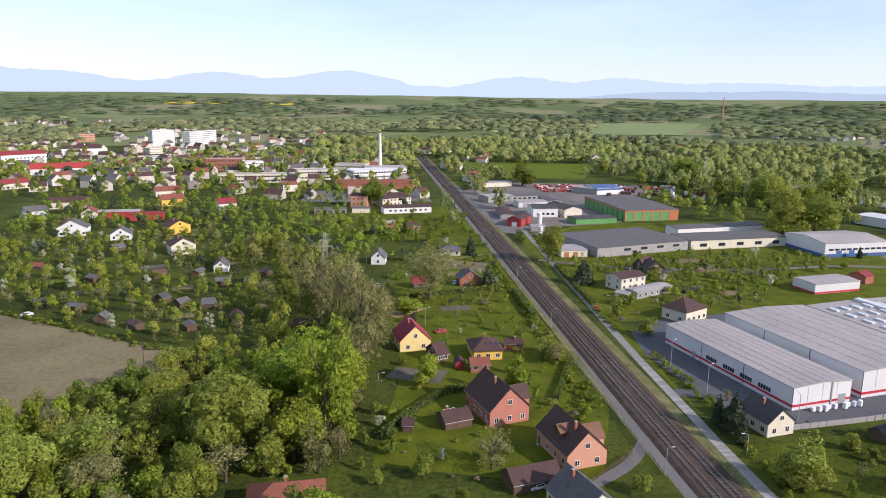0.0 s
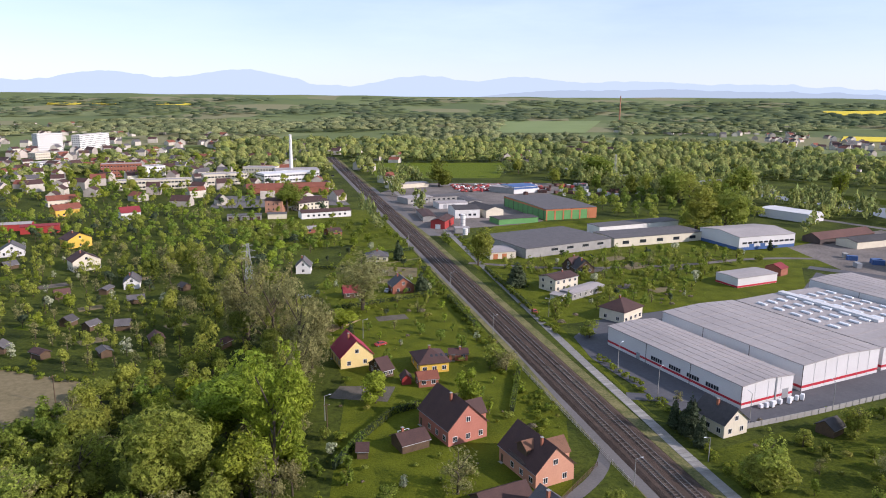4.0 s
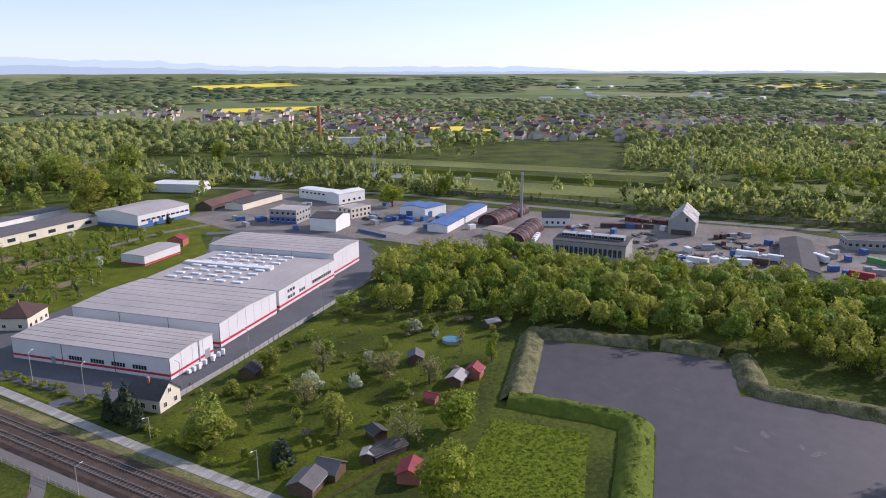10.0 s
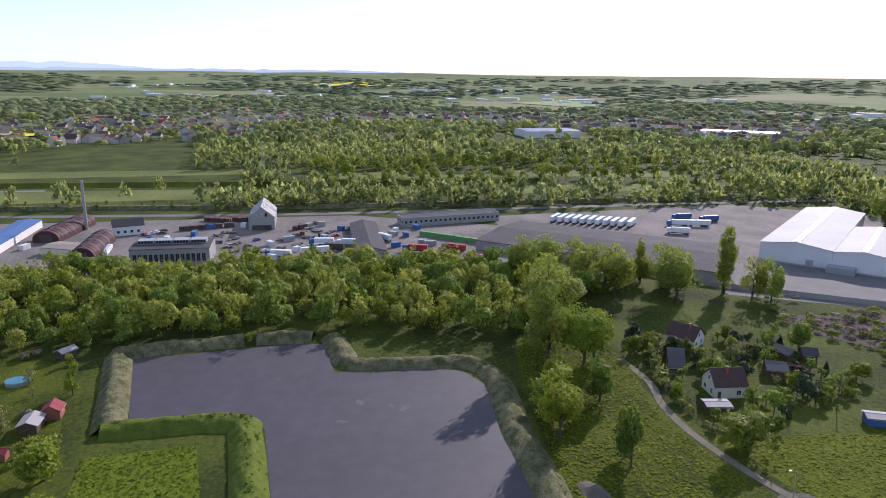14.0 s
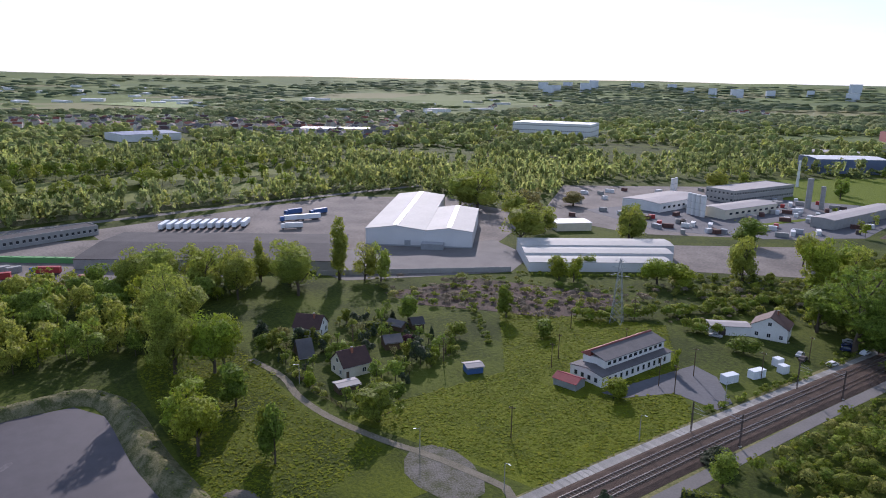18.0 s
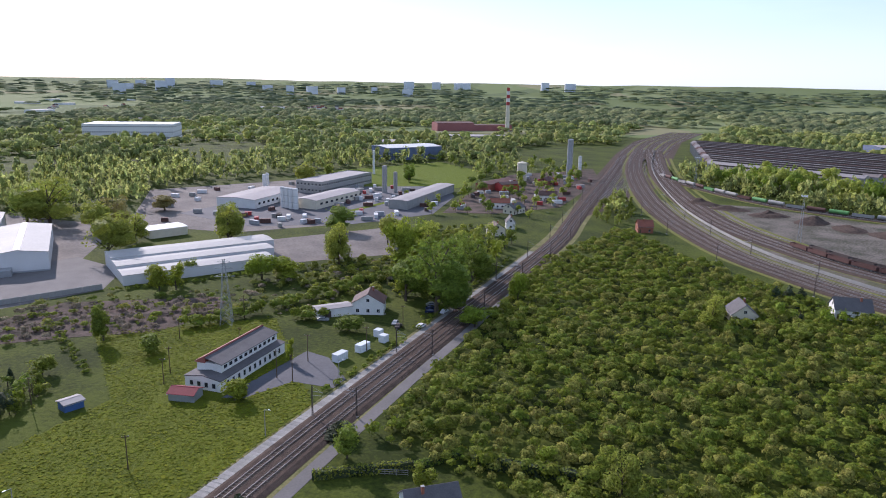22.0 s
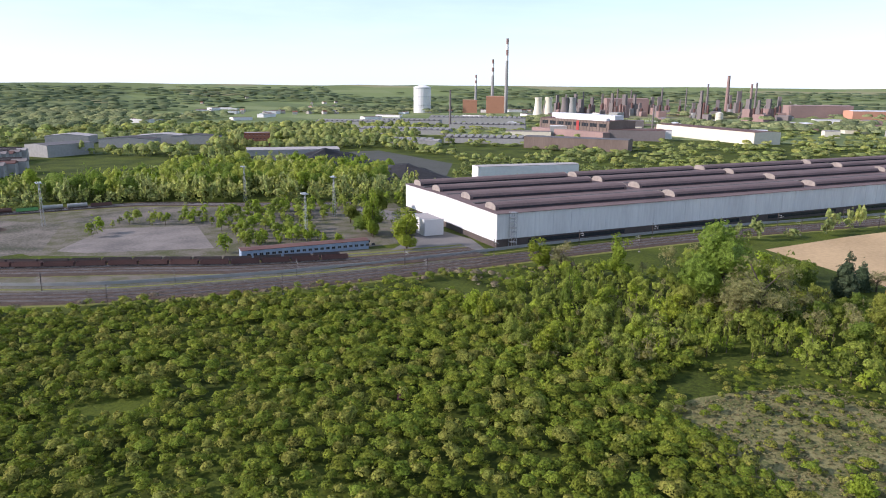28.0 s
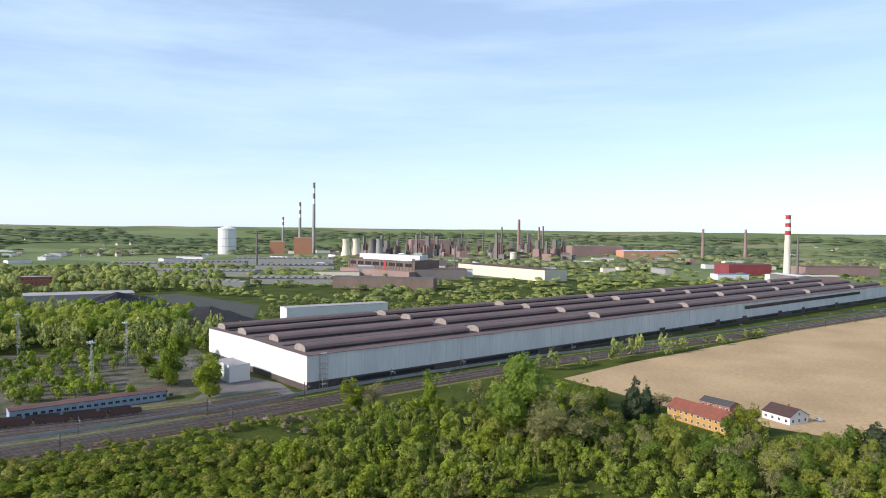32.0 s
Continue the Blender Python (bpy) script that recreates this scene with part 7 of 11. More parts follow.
# ---- trees ----
LEAVES = {"fresh": (LEAF_FRESH, ("round", "round", "tall"), "bright fresh-green deciduous tree in spring leaf", "deciduous tree"),
          "mid": (LEAF_MID, ("round", "tall", "round"), "mid-green deciduous tree in leaf", "deciduous tree"),
          "olive": (LEAF_OLIVE, ("round", "tall", "tall"), "olive-tinged tree just coming into leaf", "deciduous tree"),
          "bud": (LEAF_BUD, ("tall", "round", "tall"), "brownish nearly bare tree with budding twigs", "budding tree"),
          "dark": (LEAF_DARK, ("cone", "cone", "cone"), "dark green spruce with drooping boughs", "conifer"),
          "poplar": (LEAF_OLIVE, ("column", "column", "column"), "slender columnar poplar in young leaf", "poplar"),
          "white": (LEAF_WHITE, ("round", "round", "round"), "fruit tree in pale blossom", "fruit tree"),
          "orange": (mat("orange_spring_leaves", (0.33, 0.275, 0.09), (0.21, 0.18, 0.055), 0.75, 0.5, 5, rand=0.15, trans=0.3, spec=0.2, leaf=1.8, cut=0.47), ("round", "tall", "round"), "tree with ochre-tinted young leaves", "deciduous tree")}
PROTO = {}
for key, (leaf, shapes, lab, cat) in LEAVES.items():
    for i, shp in enumerate(shapes):
        n, size = {"dark": (480, 0.5), "poplar": (430, 0.4), "bud": (600, 0.3), "olive": (500, 0.42)}.get(key, (500, 0.45))
        PROTO[key, i] = tree_meshes(11 * len(PROTO) + 5, 10.0, {"cone": 5.0, "column": 3.0}.get(shp, 8.0), shp, n, size, leaf)
for key in ("fresh", "mid", "olive", "bud"):
    PROTO[key, 3] = tree_meshes(71 + len(PROTO), 10.0, 8.0, "round", 1150, 0.27, LEAVES[key][0])
    PROTO[key, 4] = tree_meshes(72 + len(PROTO), 10.0, 8.0, "tall", 1150, 0.27, LEAVES[key][0])
tree_rng = random.Random(8)


def tree(kind, x, y, h, wd=0.0):
    """One tree of a kind at a place, h metres high and wd wide."""
    leaf, shapes, lab, cat = LEAVES[kind]
    i = tree_rng.randrange(3)
    base = {"cone": 5.0, "column": 3.0}.get(shapes[i], 8.0)
    if h > 12.5 and (kind, 3) in PROTO:
        i = tree_rng.choice((3, 4))
    wd = wd or h * (0.45 if kind == "dark" else 0.28 if kind == "poplar" else 0.85)
    o = new("tree")
    o.empty_display_size = 0.5
    o.matrix_basis = pose(x, y, 0, 0, 0, tree_rng.random() * 360) @ Matrix.Diagonal((wd / base, wd / base, h / 10.0, 1))
    tagged(o, lab, cat)
    tm, cm = PROTO[kind, i]
    a = new("trunk", tm)
    a.parent = o
    b = new("crown", cm)
    b.parent = o
    return o


def in_poly(P, X, Y):
    P = np.array(P, float)
    inside = np.zeros(len(X), bool)
    for (x0, y0), (x1, y1) in zip(P, np.roll(P, -1, 0)):
        c = (y0 > Y) != (y1 > Y)
        with np.errstate(divide="ignore", invalid="ignore"):
            inside ^= c & (X < (x1 - x0) * (Y - y0) / (y1 - y0 + 1e-12) + x0)
    return inside


TAKEN = []


def footprint_free(x, y, d):
    return all((x - a) ** 2 + (y - b) ** 2 > (d + r) ** 2 for a, b, r in TAKEN)


def spread(poly, spacing, seed, most=9999):
    """Loose points inside a polygon, at least about spacing apart."""
    rng = np.random.default_rng(seed)
    P = np.array(poly, float)
    lo, hi = P.min(0), P.max(0)
    n = int((hi - lo).prod() / spacing ** 2 * 3)
    X, Y = rng.uniform(lo[0], hi[0], n), rng.uniform(lo[1], hi[1], n)
    m = in_poly(poly, X, Y)
    got, cell = [], {}
    for x, y in zip(X[m], Y[m]):
        k = (int(x // spacing), int(y // spacing))
        if any((x - a) ** 2 + (y - b) ** 2 < spacing ** 2 for i in (-1, 0, 1) for j in (-1, 0, 1) for a, b in cell.get((k[0] + i, k[1] + j), ())):
            continue
        cell.setdefault(k, []).append((x, y))
        got.append((x, y))
        if len(got) >= most:
            break
    return got


def stuff_clumps(name, pts, hs, ws, material, label, category, n_cards, size, seed, kinds=("bush",), z=None, lobes=3, core=0.85):
    """Many bushes or far trees joined into one mesh."""
    rng = np.random.default_rng(seed)
    pts, hs, ws = np.asarray(pts, float), np.asarray(hs, float), np.asarray(ws, float)
    which = rng.integers(0, 4, len(pts))
    Vs, Fs, off = [], [], 0
    for v in range(4):
        if kinds == ("blob",):
            lb = [(rng.normal() * 0.05, rng.normal() * 0.05, 0.5, 0.46)]
            if lobes > 1:
                lb += [(math.cos(q) * 0.24, math.sin(q) * 0.24, 0.38 + 0.3 * rng.random(), 0.27) for q in rng.random(lobes - 1) * 6.28]
            V, Fq = foliage(rng, lb, n_cards, size, None, core, True)
        elif core:
            lb = crown_lobes(rng, 1.0, 1.0, kinds[v % len(kinds)])
            lb2 = sorted(lb, key=lambda q: -q[3])[:lobes]
            V, Fq = foliage(rng, lb, n_cards, size, lb2, core, True)
        else:
            V, Fq = cards(rng, n_cards, crown_lobes(rng, 1.0, 1.0, kinds[v % len(kinds)]), size, 0.45, 0.25)
        m = which == v
        k = int(m.sum())
        if not k:
            continue
        a = rng.random(k) * 6.28
        c, s = np.cos(a)[:, None], np.sin(a)[:, None]
        w_, h_ = ws[m][:, None], hs[m][:, None]
        X = (V[None, :, 0] * c - V[None, :, 1] * s) * w_ + pts[m, 0:1]
        Y = (V[None, :, 0] * s + V[None, :, 1] * c) * w_ + pts[m, 1:2]
        Z = V[None, :, 2] * h_ + (0 if z is None else np.asarray(z)[m][:, None])
        Vs.append(np.stack([X, Y, Z], -1).reshape(-1, 3))
        Fs.append((Fq[None] + (np.arange(k) * len(V))[:, None, None]).reshape(-1, 4) + off)
        off += k * len(V)
    return soup(name, np.concatenate(Vs), np.concatenate(Fs), material, label, category)


def wood(poly, spacing, mix, h0, h1, seed, label, n_cards=230):
    """A close wood that nobody could count: its crowns joined, one mesh for each kind of leaf."""
    rng = np.random.default_rng(seed)
    P = np.array([p for p in spread(poly, spacing, seed) if footprint_free(p[0], p[1], 2.0)])
    kinds, wts = list(mix), np.array(list(mix.values()), float)
    pick = rng.choice(len(kinds), len(P), p=wts / wts.sum())
    for i, k in enumerate(kinds):
        m = pick == i
        if m.any():
            h = rng.uniform(h0, h1, m.sum())
            stuff_clumps("wood", P[m], h, h * rng.uniform(0.7, 0.95, m.sum()) * (0.42 if k == "poplar" else 1.0), LEAVES[k][0], label, "wood", int(n_cards * 0.5), 0.073 if n_cards < 400 else 0.058, seed + i, ("tall", "tall") if k == "poplar" else ("round", "tall", "round", "tall"), None, 5, 0.55 if k == "bud" else 0.85)
    bm = bmesh.new()
    for x, y in P:
        tube(bm, x, y, -0.2, rng.uniform(h0, h1) * 0.6, 0.16, 0.1, 5, cap=False)
    tagged(part("wood_trunks", bm, BARK), "slim bare trunks standing in " + label, "tree trunks", "", "stuff")


def grove(poly, spacing, mix, h0, h1, seed, wide=0.85):
    """Trees of mixed kinds spread over a piece of land, clear of the buildings."""
    rng = random.Random(seed)
    kinds, wts = list(mix), list(mix.values())
    for x, y in spread(poly, spacing, seed):
        h = rng.uniform(h0, h1)
        if footprint_free(x, y, h * 0.22):
            k = rng.choices(kinds, wts)[0]
            tree(k, x, y, h, h * rng.uniform(wide - 0.15, wide + 0.2) * (0.5 if k == "dark" else 1))


for ob in list(scene.objects):
    if ob.parent is None and ob.type == 'EMPTY' and ob.children and ob.get("kind") != "structure":
        lo, hi = Vector((1e9, 1e9)), Vector((-1e9, -1e9))
        for c in ob.children:
            for v in c.bound_box:
                q = c.matrix_basis @ Vector(v)
                lo, hi = Vector((min(lo.x, q.x), min(lo.y, q.y))), Vector((max(hi.x, q.x), max(hi.y, q.y)))
        size = hi - lo
        n = max(1, int(max(size) / max(4.0, min(size))))
        m = ob.matrix_basis
        for i in range(n + 1):
            u = i / n
            c = Vector((lo.x + size.x * (u if size.x >= size.y else 0.5), lo.y + size.y * (u if size.y > size.x else 0.5), 0))
            q = m @ c
            TAKEN.append((q.x, q.y, min(size) * 0.6))
# ---- single trees ----
tree("fresh", -1.1, 147.2, 33.2, 17.4)
tree("fresh", -8.1, 143.7, 16.2, 13.2)
tree("fresh", 3.5, 172.1, 19.5, 13.7)
tree("olive", -24.5, 149.1, 24.1, 23.2)
tree("olive", -51.9, 136.3, 15.6, 22.6)
tree("olive", -41.3, 153.2, 14.4, 15.6)
tree("olive", -64.3, 132.9, 16.3, 16.1)
tree("bud", 7.0, 200.9, 35.5, 22.5)
tree("bud", -1.1, 227.9, 32.4, 23.2)
tree("bud", -9.3, 247.6, 30.3, 22.9)
tree("bud", 10.6, 215.8, 23.5, 16.6)
tree("fresh", -7.9, 167.4, 25.4, 28.2)
tree("fresh", 26.6, 186.0, 8.8, 9.8)
tree("fresh", 23.7, 252.7, 8.1, 14.9)
tree("fresh", 51.1, 175.6, 11.4, 8.0)
tree("dark", 62.4, 293.1, 11.0, 7.4)
tree("dark", 63.7, 358.2, 12.0, 6.5)
tree("dark", 101.0, 155.0, 9.3, 3.5)
tree("dark", 102.5, 149.8, 11.7, 6.7)
tree("dark", 101.8, 144.2, 8.6, 3.9)
tree("dark", 106.2, 101.2, 7.5, 6.0)
tree("dark", 107.1, 296.0, 13.1, 10.4)
tree("dark", 258.2, 359.8, 7.3, 5.0)
tree("dark", 274.0, 339.8, 7.1, 3.5)
tree("olive", 101.4, 338.9, 21.5, 15.9)
tree("olive", 68.9, 205.4, 6.7, 12.9)
tree("olive", 103.5, 123.4, 11.9, 13.7)
tree("olive", 196.9, 151.8, 9.1, 11.5)
tree("olive", 109.1, 223.7, 7.6, 8.4)
tree("olive", 105.2, 245.7, 9.2, 6.7)
tree("mid", 326.0, 662.3, 29.2, 41.5)
tree("mid", 362.2, 493.3, 34.0, 29.6)
tree("mid", 156.1, 658.1, 25.8, 29.9)
tree("mid", 10.9, 527.6, 22.5, 25.6)
tree("olive", 267.1, 402.4, 37.0, 35.2)
tree("olive", 282.2, 393.5, 31.2, 31.4)
tree("olive", 324.3, 515.6, 31.6, 29.5)
tree("fresh", 383.6, 255.4, 16.9, 18.7)
tree("fresh", 464.7, 273.8, 15.2, 13.1)
tree("fresh", 435.6, 245.1, 17.5, 12.1)
tree("fresh", 480.2, 515.9, 24.6, 17.0)
tree("bud", 37.3, 136.0, 10.6, 11.7)
tree("bud", 69.6, 199.6, 8.4, 9.0)
tree("bud", 34.4, 274.9, 26.1, 27.7)
tree("bud", 110.3, 168.1, 3.7, 3.5)
tree("bud", 151.0, 125.9, 10.1, 10.2)
tree("bud", 156.7, 106.5, 7.8, 9.9)
tree("dark", 100.4, 153.7, 8.6, 3.2)
tree("dark", 102.3, 150.3, 9.5, 6.0)
tree("dark", 101.2, 143.3, 8.9, 4.0)
tree("dark", 108.2, 103.9, 5.6, 5.4)
tree("olive", 103.4, 122.6, 10.7, 12.6)
tree("olive", 142.7, 138.7, 8.8, 8.6)
tree("olive", 123.0, 98.7, 11.9, 9.9)
tree("olive", 126.1, 137.6, 5.3, 5.7)
tree("fresh", 140.0, 74.3, 10.6, 12.1)
tree("fresh", 112.3, 62.8, 14.1, 14.5)
tree("fresh", 157.1, 130.3, 7.3, 7.0)
tree("fresh", 181.9, 86.0, 9.1, 5.2)
tree("bud", 130.7, 115.7, 10.4, 10.7)
tree("bud", 159.0, 109.8, 7.1, 11.7)
tree("bud", 126.6, 81.5, 10.1, 10.9)
tree("bud", 158.8, 94.3, 10.2, 9.7)
tree("white", 145.6, 110.2, 5.1, 4.8)
tree("white", 191.2, 119.0, 6.0, 5.7)
tree("white", 139.8, 120.5, 5.9, 6.4)
tree("olive", 201.0, -47.9, 32.7, 20.4)
tree("olive", 247.8, -57.6, 19.0, 19.2)
tree("olive", 269.7, -78.3, 20.3, 18.7)
tree("olive", 260.3, -87.3, 20.7, 16.0)
tree("olive", 252.8, -109.2, 23.1, 20.6)
tree("olive", 278.5, -54.9, 22.2, 16.5)
tree("fresh", 200.2, -61.8, 18.7, 14.3)
tree("fresh", 151.3, -39.6, 18.2, 13.3)
tree("fresh", 181.5, -44.7, 9.8, 9.7)
tree("mid", 171.0, -55.3, 12.3, 9.4)
tree("mid", 138.5, -52.9, 15.3, 8.1)
tree("mid", 203.9, -78.6, 7.1, 5.6)
tree("poplar", 264.8, -133.6, 28.1, 7.9)
tree("poplar", 283.8, -105.2, 18.9, 5.0)
tree("olive", 296.9, -66.5, 17.8, 22.6)
tree("olive", 289.6, -80.6, 17.0, 18.6)
tree("olive", 274.6, -92.4, 18.0, 15.6)
tree("olive", 267.7, -111.9, 20.8, 21.6)
tree("olive", 225.0, -51.2, 26.6, 24.4)
tree("olive", 247.8, -299.4, 20.7, 16.5)
tree("olive", 173.0, -284.4, 18.9, 14.2)
tree("olive", 218.8, -238.2, 8.2, 8.0)
tree("olive", 257.7, -142.0, 17.7, 12.2)
tree("olive", 253.1, -147.3, 17.8, 10.9)
tree("olive", 385.6, -304.0, 23.8, 27.8)
tree("olive", 274.7, -245.1, 24.4, 27.1)
tree("orange", 344.8, -355.6, 12.1, 20.0)
tree("orange", 331.8, -303.2, 18.4, 21.9)
tree("olive", 223.9, -222.4, 9.9, 7.3)
tree("olive", 215.3, -226.5, 9.4, 6.4)
tree("olive", 168.4, -281.4, 20.5, 13.5)
tree("olive", 250.0, -302.8, 20.8, 16.0)
tree("olive", 327.5, -288.8, 19.9, 21.3)
tree("olive", 365.9, -287.5, 28.0, 35.8)
tree("olive", 377.2, -281.7, 26.3, 26.7)
tree("olive", 326.2, -493.3, 21.0, 21.5)
tree("olive", 341.8, -559.0, 12.4, 13.2)
tree("olive", 288.9, -275.6, 16.6, 17.9)
tree("fresh", 195.5, -57.5, 21.1, 16.6)
tree("fresh", 164.2, -42.1, 11.8, 16.5)
tree("fresh", 213.5, -214.1, 11.6, 9.5)
tree("fresh", 208.1, -217.6, 10.8, 9.5)
tree("fresh", 143.7, -296.2, 25.3, 16.8)
tree("fresh", 144.9, -325.7, 18.7, 17.5)
tree("fresh", 119.3, -143.3, 6.8, 8.9)
tree("fresh", 186.4, -246.0, 13.0, 15.3)
tree("fresh", 176.1, -250.9, 10.3, 15.2)
tree("fresh", 169.3, -117.7, 4.6, 3.9)
tree("fresh", 121.1, -172.3, 7.5, 3.6)
tree("mid", 205.7, -350.5, 16.1, 23.2)
tree("mid", 117.6, -312.7, 15.2, 22.0)
tree("mid", 203.4, -129.6, 11.0, 9.7)
tree("mid", 143.0, -82.1, 9.8, 13.2)
tree("mid", 181.0, -133.9, 6.0, 8.6)
tree("mid", 187.5, -162.0, 13.0, 8.3)
tree("mid", 144.1, -53.5, 12.8, 6.2)
tree("mid", 165.6, -159.8, 6.1, 9.7)
tree("mid", 273.2, -582.4, 14.4, 13.0)
tree("mid", 119.1, -204.7, 6.0, 12.0)
tree("mid", 115.9, -244.4, 20.6, 21.4)
tree("mid", 103.7, -253.5, 26.3, 25.1)
tree("mid", 101.6, -281.8, 20.1, 21.1)
tree("dark", 215.3, -79.5, 7.5, 6.8)
tree("dark", 217.8, -100.1, 5.0, 4.0)
tree("dark", 85.0, -101.8, 4.9, 4.3)
tree("dark", 82.2, -137.1, 5.2, 8.6)
tree("fresh", 80.2, -226.7, 8.4, 12.2)
tree("fresh", 75.0, -263.2, 14.1, 9.1)
tree("fresh", 33.0, -144.6, 5.0, 5.4)
tree("fresh", 55.2, -126.0, 4.6, 6.4)
tree("olive", 14.8, -135.9, 13.5, 9.1)
tree("olive", 175.6, -291.5, 17.6, 14.0)
tree("olive", 167.4, -330.4, 18.5, 13.6)
tree("olive", 136.8, -313.9, 19.7, 16.9)
tree("olive", 251.1, -306.3, 19.0, 19.4)
tree("olive", 2.0, -260.6, 13.9, 10.9)
tree("olive", -25.6, -257.9, 7.5, 10.8)
tree("mid", 76.0, -129.0, 9.6, 8.1)
tree("mid", 98.5, -234.8, 30.1, 29.9)
tree("mid", 103.4, -301.0, 10.7, 15.7)
tree("mid", 261.3, -556.9, 16.8, 13.9)
tree("dark", -21.0, -310.8, 6.9, 5.1)
tree("dark", -25.9, -312.1, 7.4, 5.7)
tree("dark", -30.8, -313.5, 6.4, 5.2)
tree("fresh", -243.3, -277.3, 21.4, 18.1)
tree("fresh", -248.0, -312.0, 27.7, 13.0)
tree("fresh", -185.1, -166.8, 10.9, 8.4)
tree("fresh", -185.3, -175.6, 10.0, 6.4)
tree("mid", -261.9, -113.3, 37.8, 30.8)
tree("mid", -261.8, -300.7, 17.1, 19.5)
tree("mid", -251.5, -317.5, 17.1, 23.1)
tree("mid", -264.2, -354.8, 13.3, 14.4)
tree("mid", -297.3, -368.2, 19.7, 15.3)
tree("mid", -211.2, -175.5, 10.5, 6.9)
tree("mid", -213.7, -149.9, 18.0, 8.7)
tree("mid", -197.6, 7.1, 21.2, 20.5)
tree("mid", -198.8, -3.6, 15.8, 15.4)
tree("bud", -254.5, -95.3, 24.8, 34.0)
tree("bud", -337.7, -79.4, 11.2, 14.2)
tree("bud", -267.5, -20.9, 12.6, 20.1)
tree("bud", -274.7, -91.8, 14.6, 21.6)
tree("bud", -263.5, -39.8, 10.8, 17.8)
tree("bud", -268.3, -194.4, 13.9, 16.3)
tree("fresh", -273.3, -165.7, 21.0, 12.6)
tree("fresh", -262.7, -203.7, 15.2, 13.7)
tree("fresh", -226.4, -157.3, 14.6, 8.0)
tree("fresh", -186.0, -170.7, 10.7, 10.6)
tree("fresh", -198.8, 15.3, 22.3, 18.9)
tree("fresh", -316.4, -38.7, 14.5, 13.1)
tree("fresh", -171.8, -129.6, 11.4, 11.0)
tree("fresh", -155.7, -33.5, 7.2, 7.1)
tree("fresh", -232.6, -118.1, 11.3, 10.9)
tree("dark", -320.6, -87.0, 21.6, 11.5)
tree("dark", -334.5, -84.6, 15.4, 8.5)
tree("dark", -320.1, 7.5, 14.0, 14.5)
tree("dark", -327.6, 12.6, 10.7, 13.5)
for k, (x, y, h_) in enumerate(((302, 557, 22), (326, 573, 20), (330, 540, 24), (346, 539, 22), (335, 488, 25), (354, 495, 26), (344, 478, 20), (270, 653, 18), (350, 754, 20), (163, 700, 16), (270, 754, 18), (318, 520, 19), (290, 600, 17), (364, 520, 21))):
    tree("olive" if k % 3 else "mid", x, y, h_, h_ * (0.7 + 0.06 * (k % 4)))
for x, y, h_ in ((-62.3, 136.0, 13), (-52.8, 148.7, 12), (-43.3, 153.4, 10), (-64.2, 155.0, 11)):
    tree("bud", x, y, h_, h_ * 1.0)
for x, y, h_ in ((293, -82, 17), (282, -92, 16), (279, -104, 14), (277, -116, 17), (288, -70, 15)):
    tree("olive", x, y, h_, h_ * 0.7)
# ---- groves, gardens and woods near by ----
grove([(-72, 118), (-83, 160), (-57, 186), (-48, 206), (-25, 226), (-8, 214), (8, 203), (6, 158), (2, 112)], 6.6, {"fresh": 3, "mid": 3, "olive": 3, "bud": 2}, 7, 13, 31)
wood([(-25, 228), (-56, 338), (-48, 390), (4, 302), (12, 255), (8, 206)], 7.5, {"bud": 4, "mid": 3, "olive": 5}, 8, 14, 32, "the bare spring wood by the gardens", 420)
wood([(-134, 274), (-52, 219), (-28, 236), (-55, 340), (-92, 452), (-197, 403)], 5.6, {"mid": 4, "fresh": 2, "olive": 4, "white": 1, "bud": 3, "dark": 1}, 3, 8, 33, "the allotment gardens", 200)
wood([(-92, 455), (-55, 345), (-46, 400), (0, 310), (14, 370), (40, 410), (10, 470), (-30, 520), (-100, 560), (-230, 520), (-200, 410)], 7.0, {"mid": 5, "fresh": 2, "olive": 4, "bud": 1, "dark": 1}, 4, 10, 34, "the tree belt by the town", 110)
wood([(16, 284), (18, 360), (47, 398), (74, 340), (73, 230), (70, 180), (58, 168), (30, 225)], 8.5, {"mid": 4, "fresh": 3, "olive": 2, "white": 2, "bud": 1, "dark": 1}, 2.5, 5.5, 35, "the house gardens", 210)
for poly_, gap_, h0_, h1_, seed_, leaf_ in (([(-6, 396), (74, 386), (74, 470), (-6, 470)], 10, 2.5, 6, 136, "mid"), ([(0, 400), (74, 390), (70, 465), (0, 465)], 15, 3, 6, 141, "fresh"), ([(24, 292), (70, 300), (72, 335), (30, 330)], 13, 2, 4, 137, "white"),
                                            ([(110, 262), (235, 290), (258, 330), (180, 335), (108, 335)], 12, 2, 5, 138, "olive"), ([(110, 262), (235, 290), (258, 330), (180, 335), (108, 335)], 13, 2, 5.5, 142, "mid"), ([(98, 360), (108, 365), (110, 404), (100, 420)], 8, 3, 7, 139, "mid")):
    P_ = np.array([p for p in spread(poly_, gap_, seed_) if footprint_free(p[0], p[1], 1.5)])
    H_ = np.random.default_rng(seed_).uniform(h0_, h1_, len(P_))
    stuff_clumps("garden_shrubs", P_, H_, H_ * 1.0, LEAVES[leaf_][0], "loose garden shrubs and small fruit trees", "shrubs", 260, 0.075, seed_, ("round", "tall"), None, 4, 0.75)
grove([(-14, 150), (7, 186), (18, 152), (40, 128), (74, 128), (60, 112), (-5, 108)], 7, {"mid": 4, "fresh": 3, "white": 1, "olive": 3}, 3, 6.5, 36)
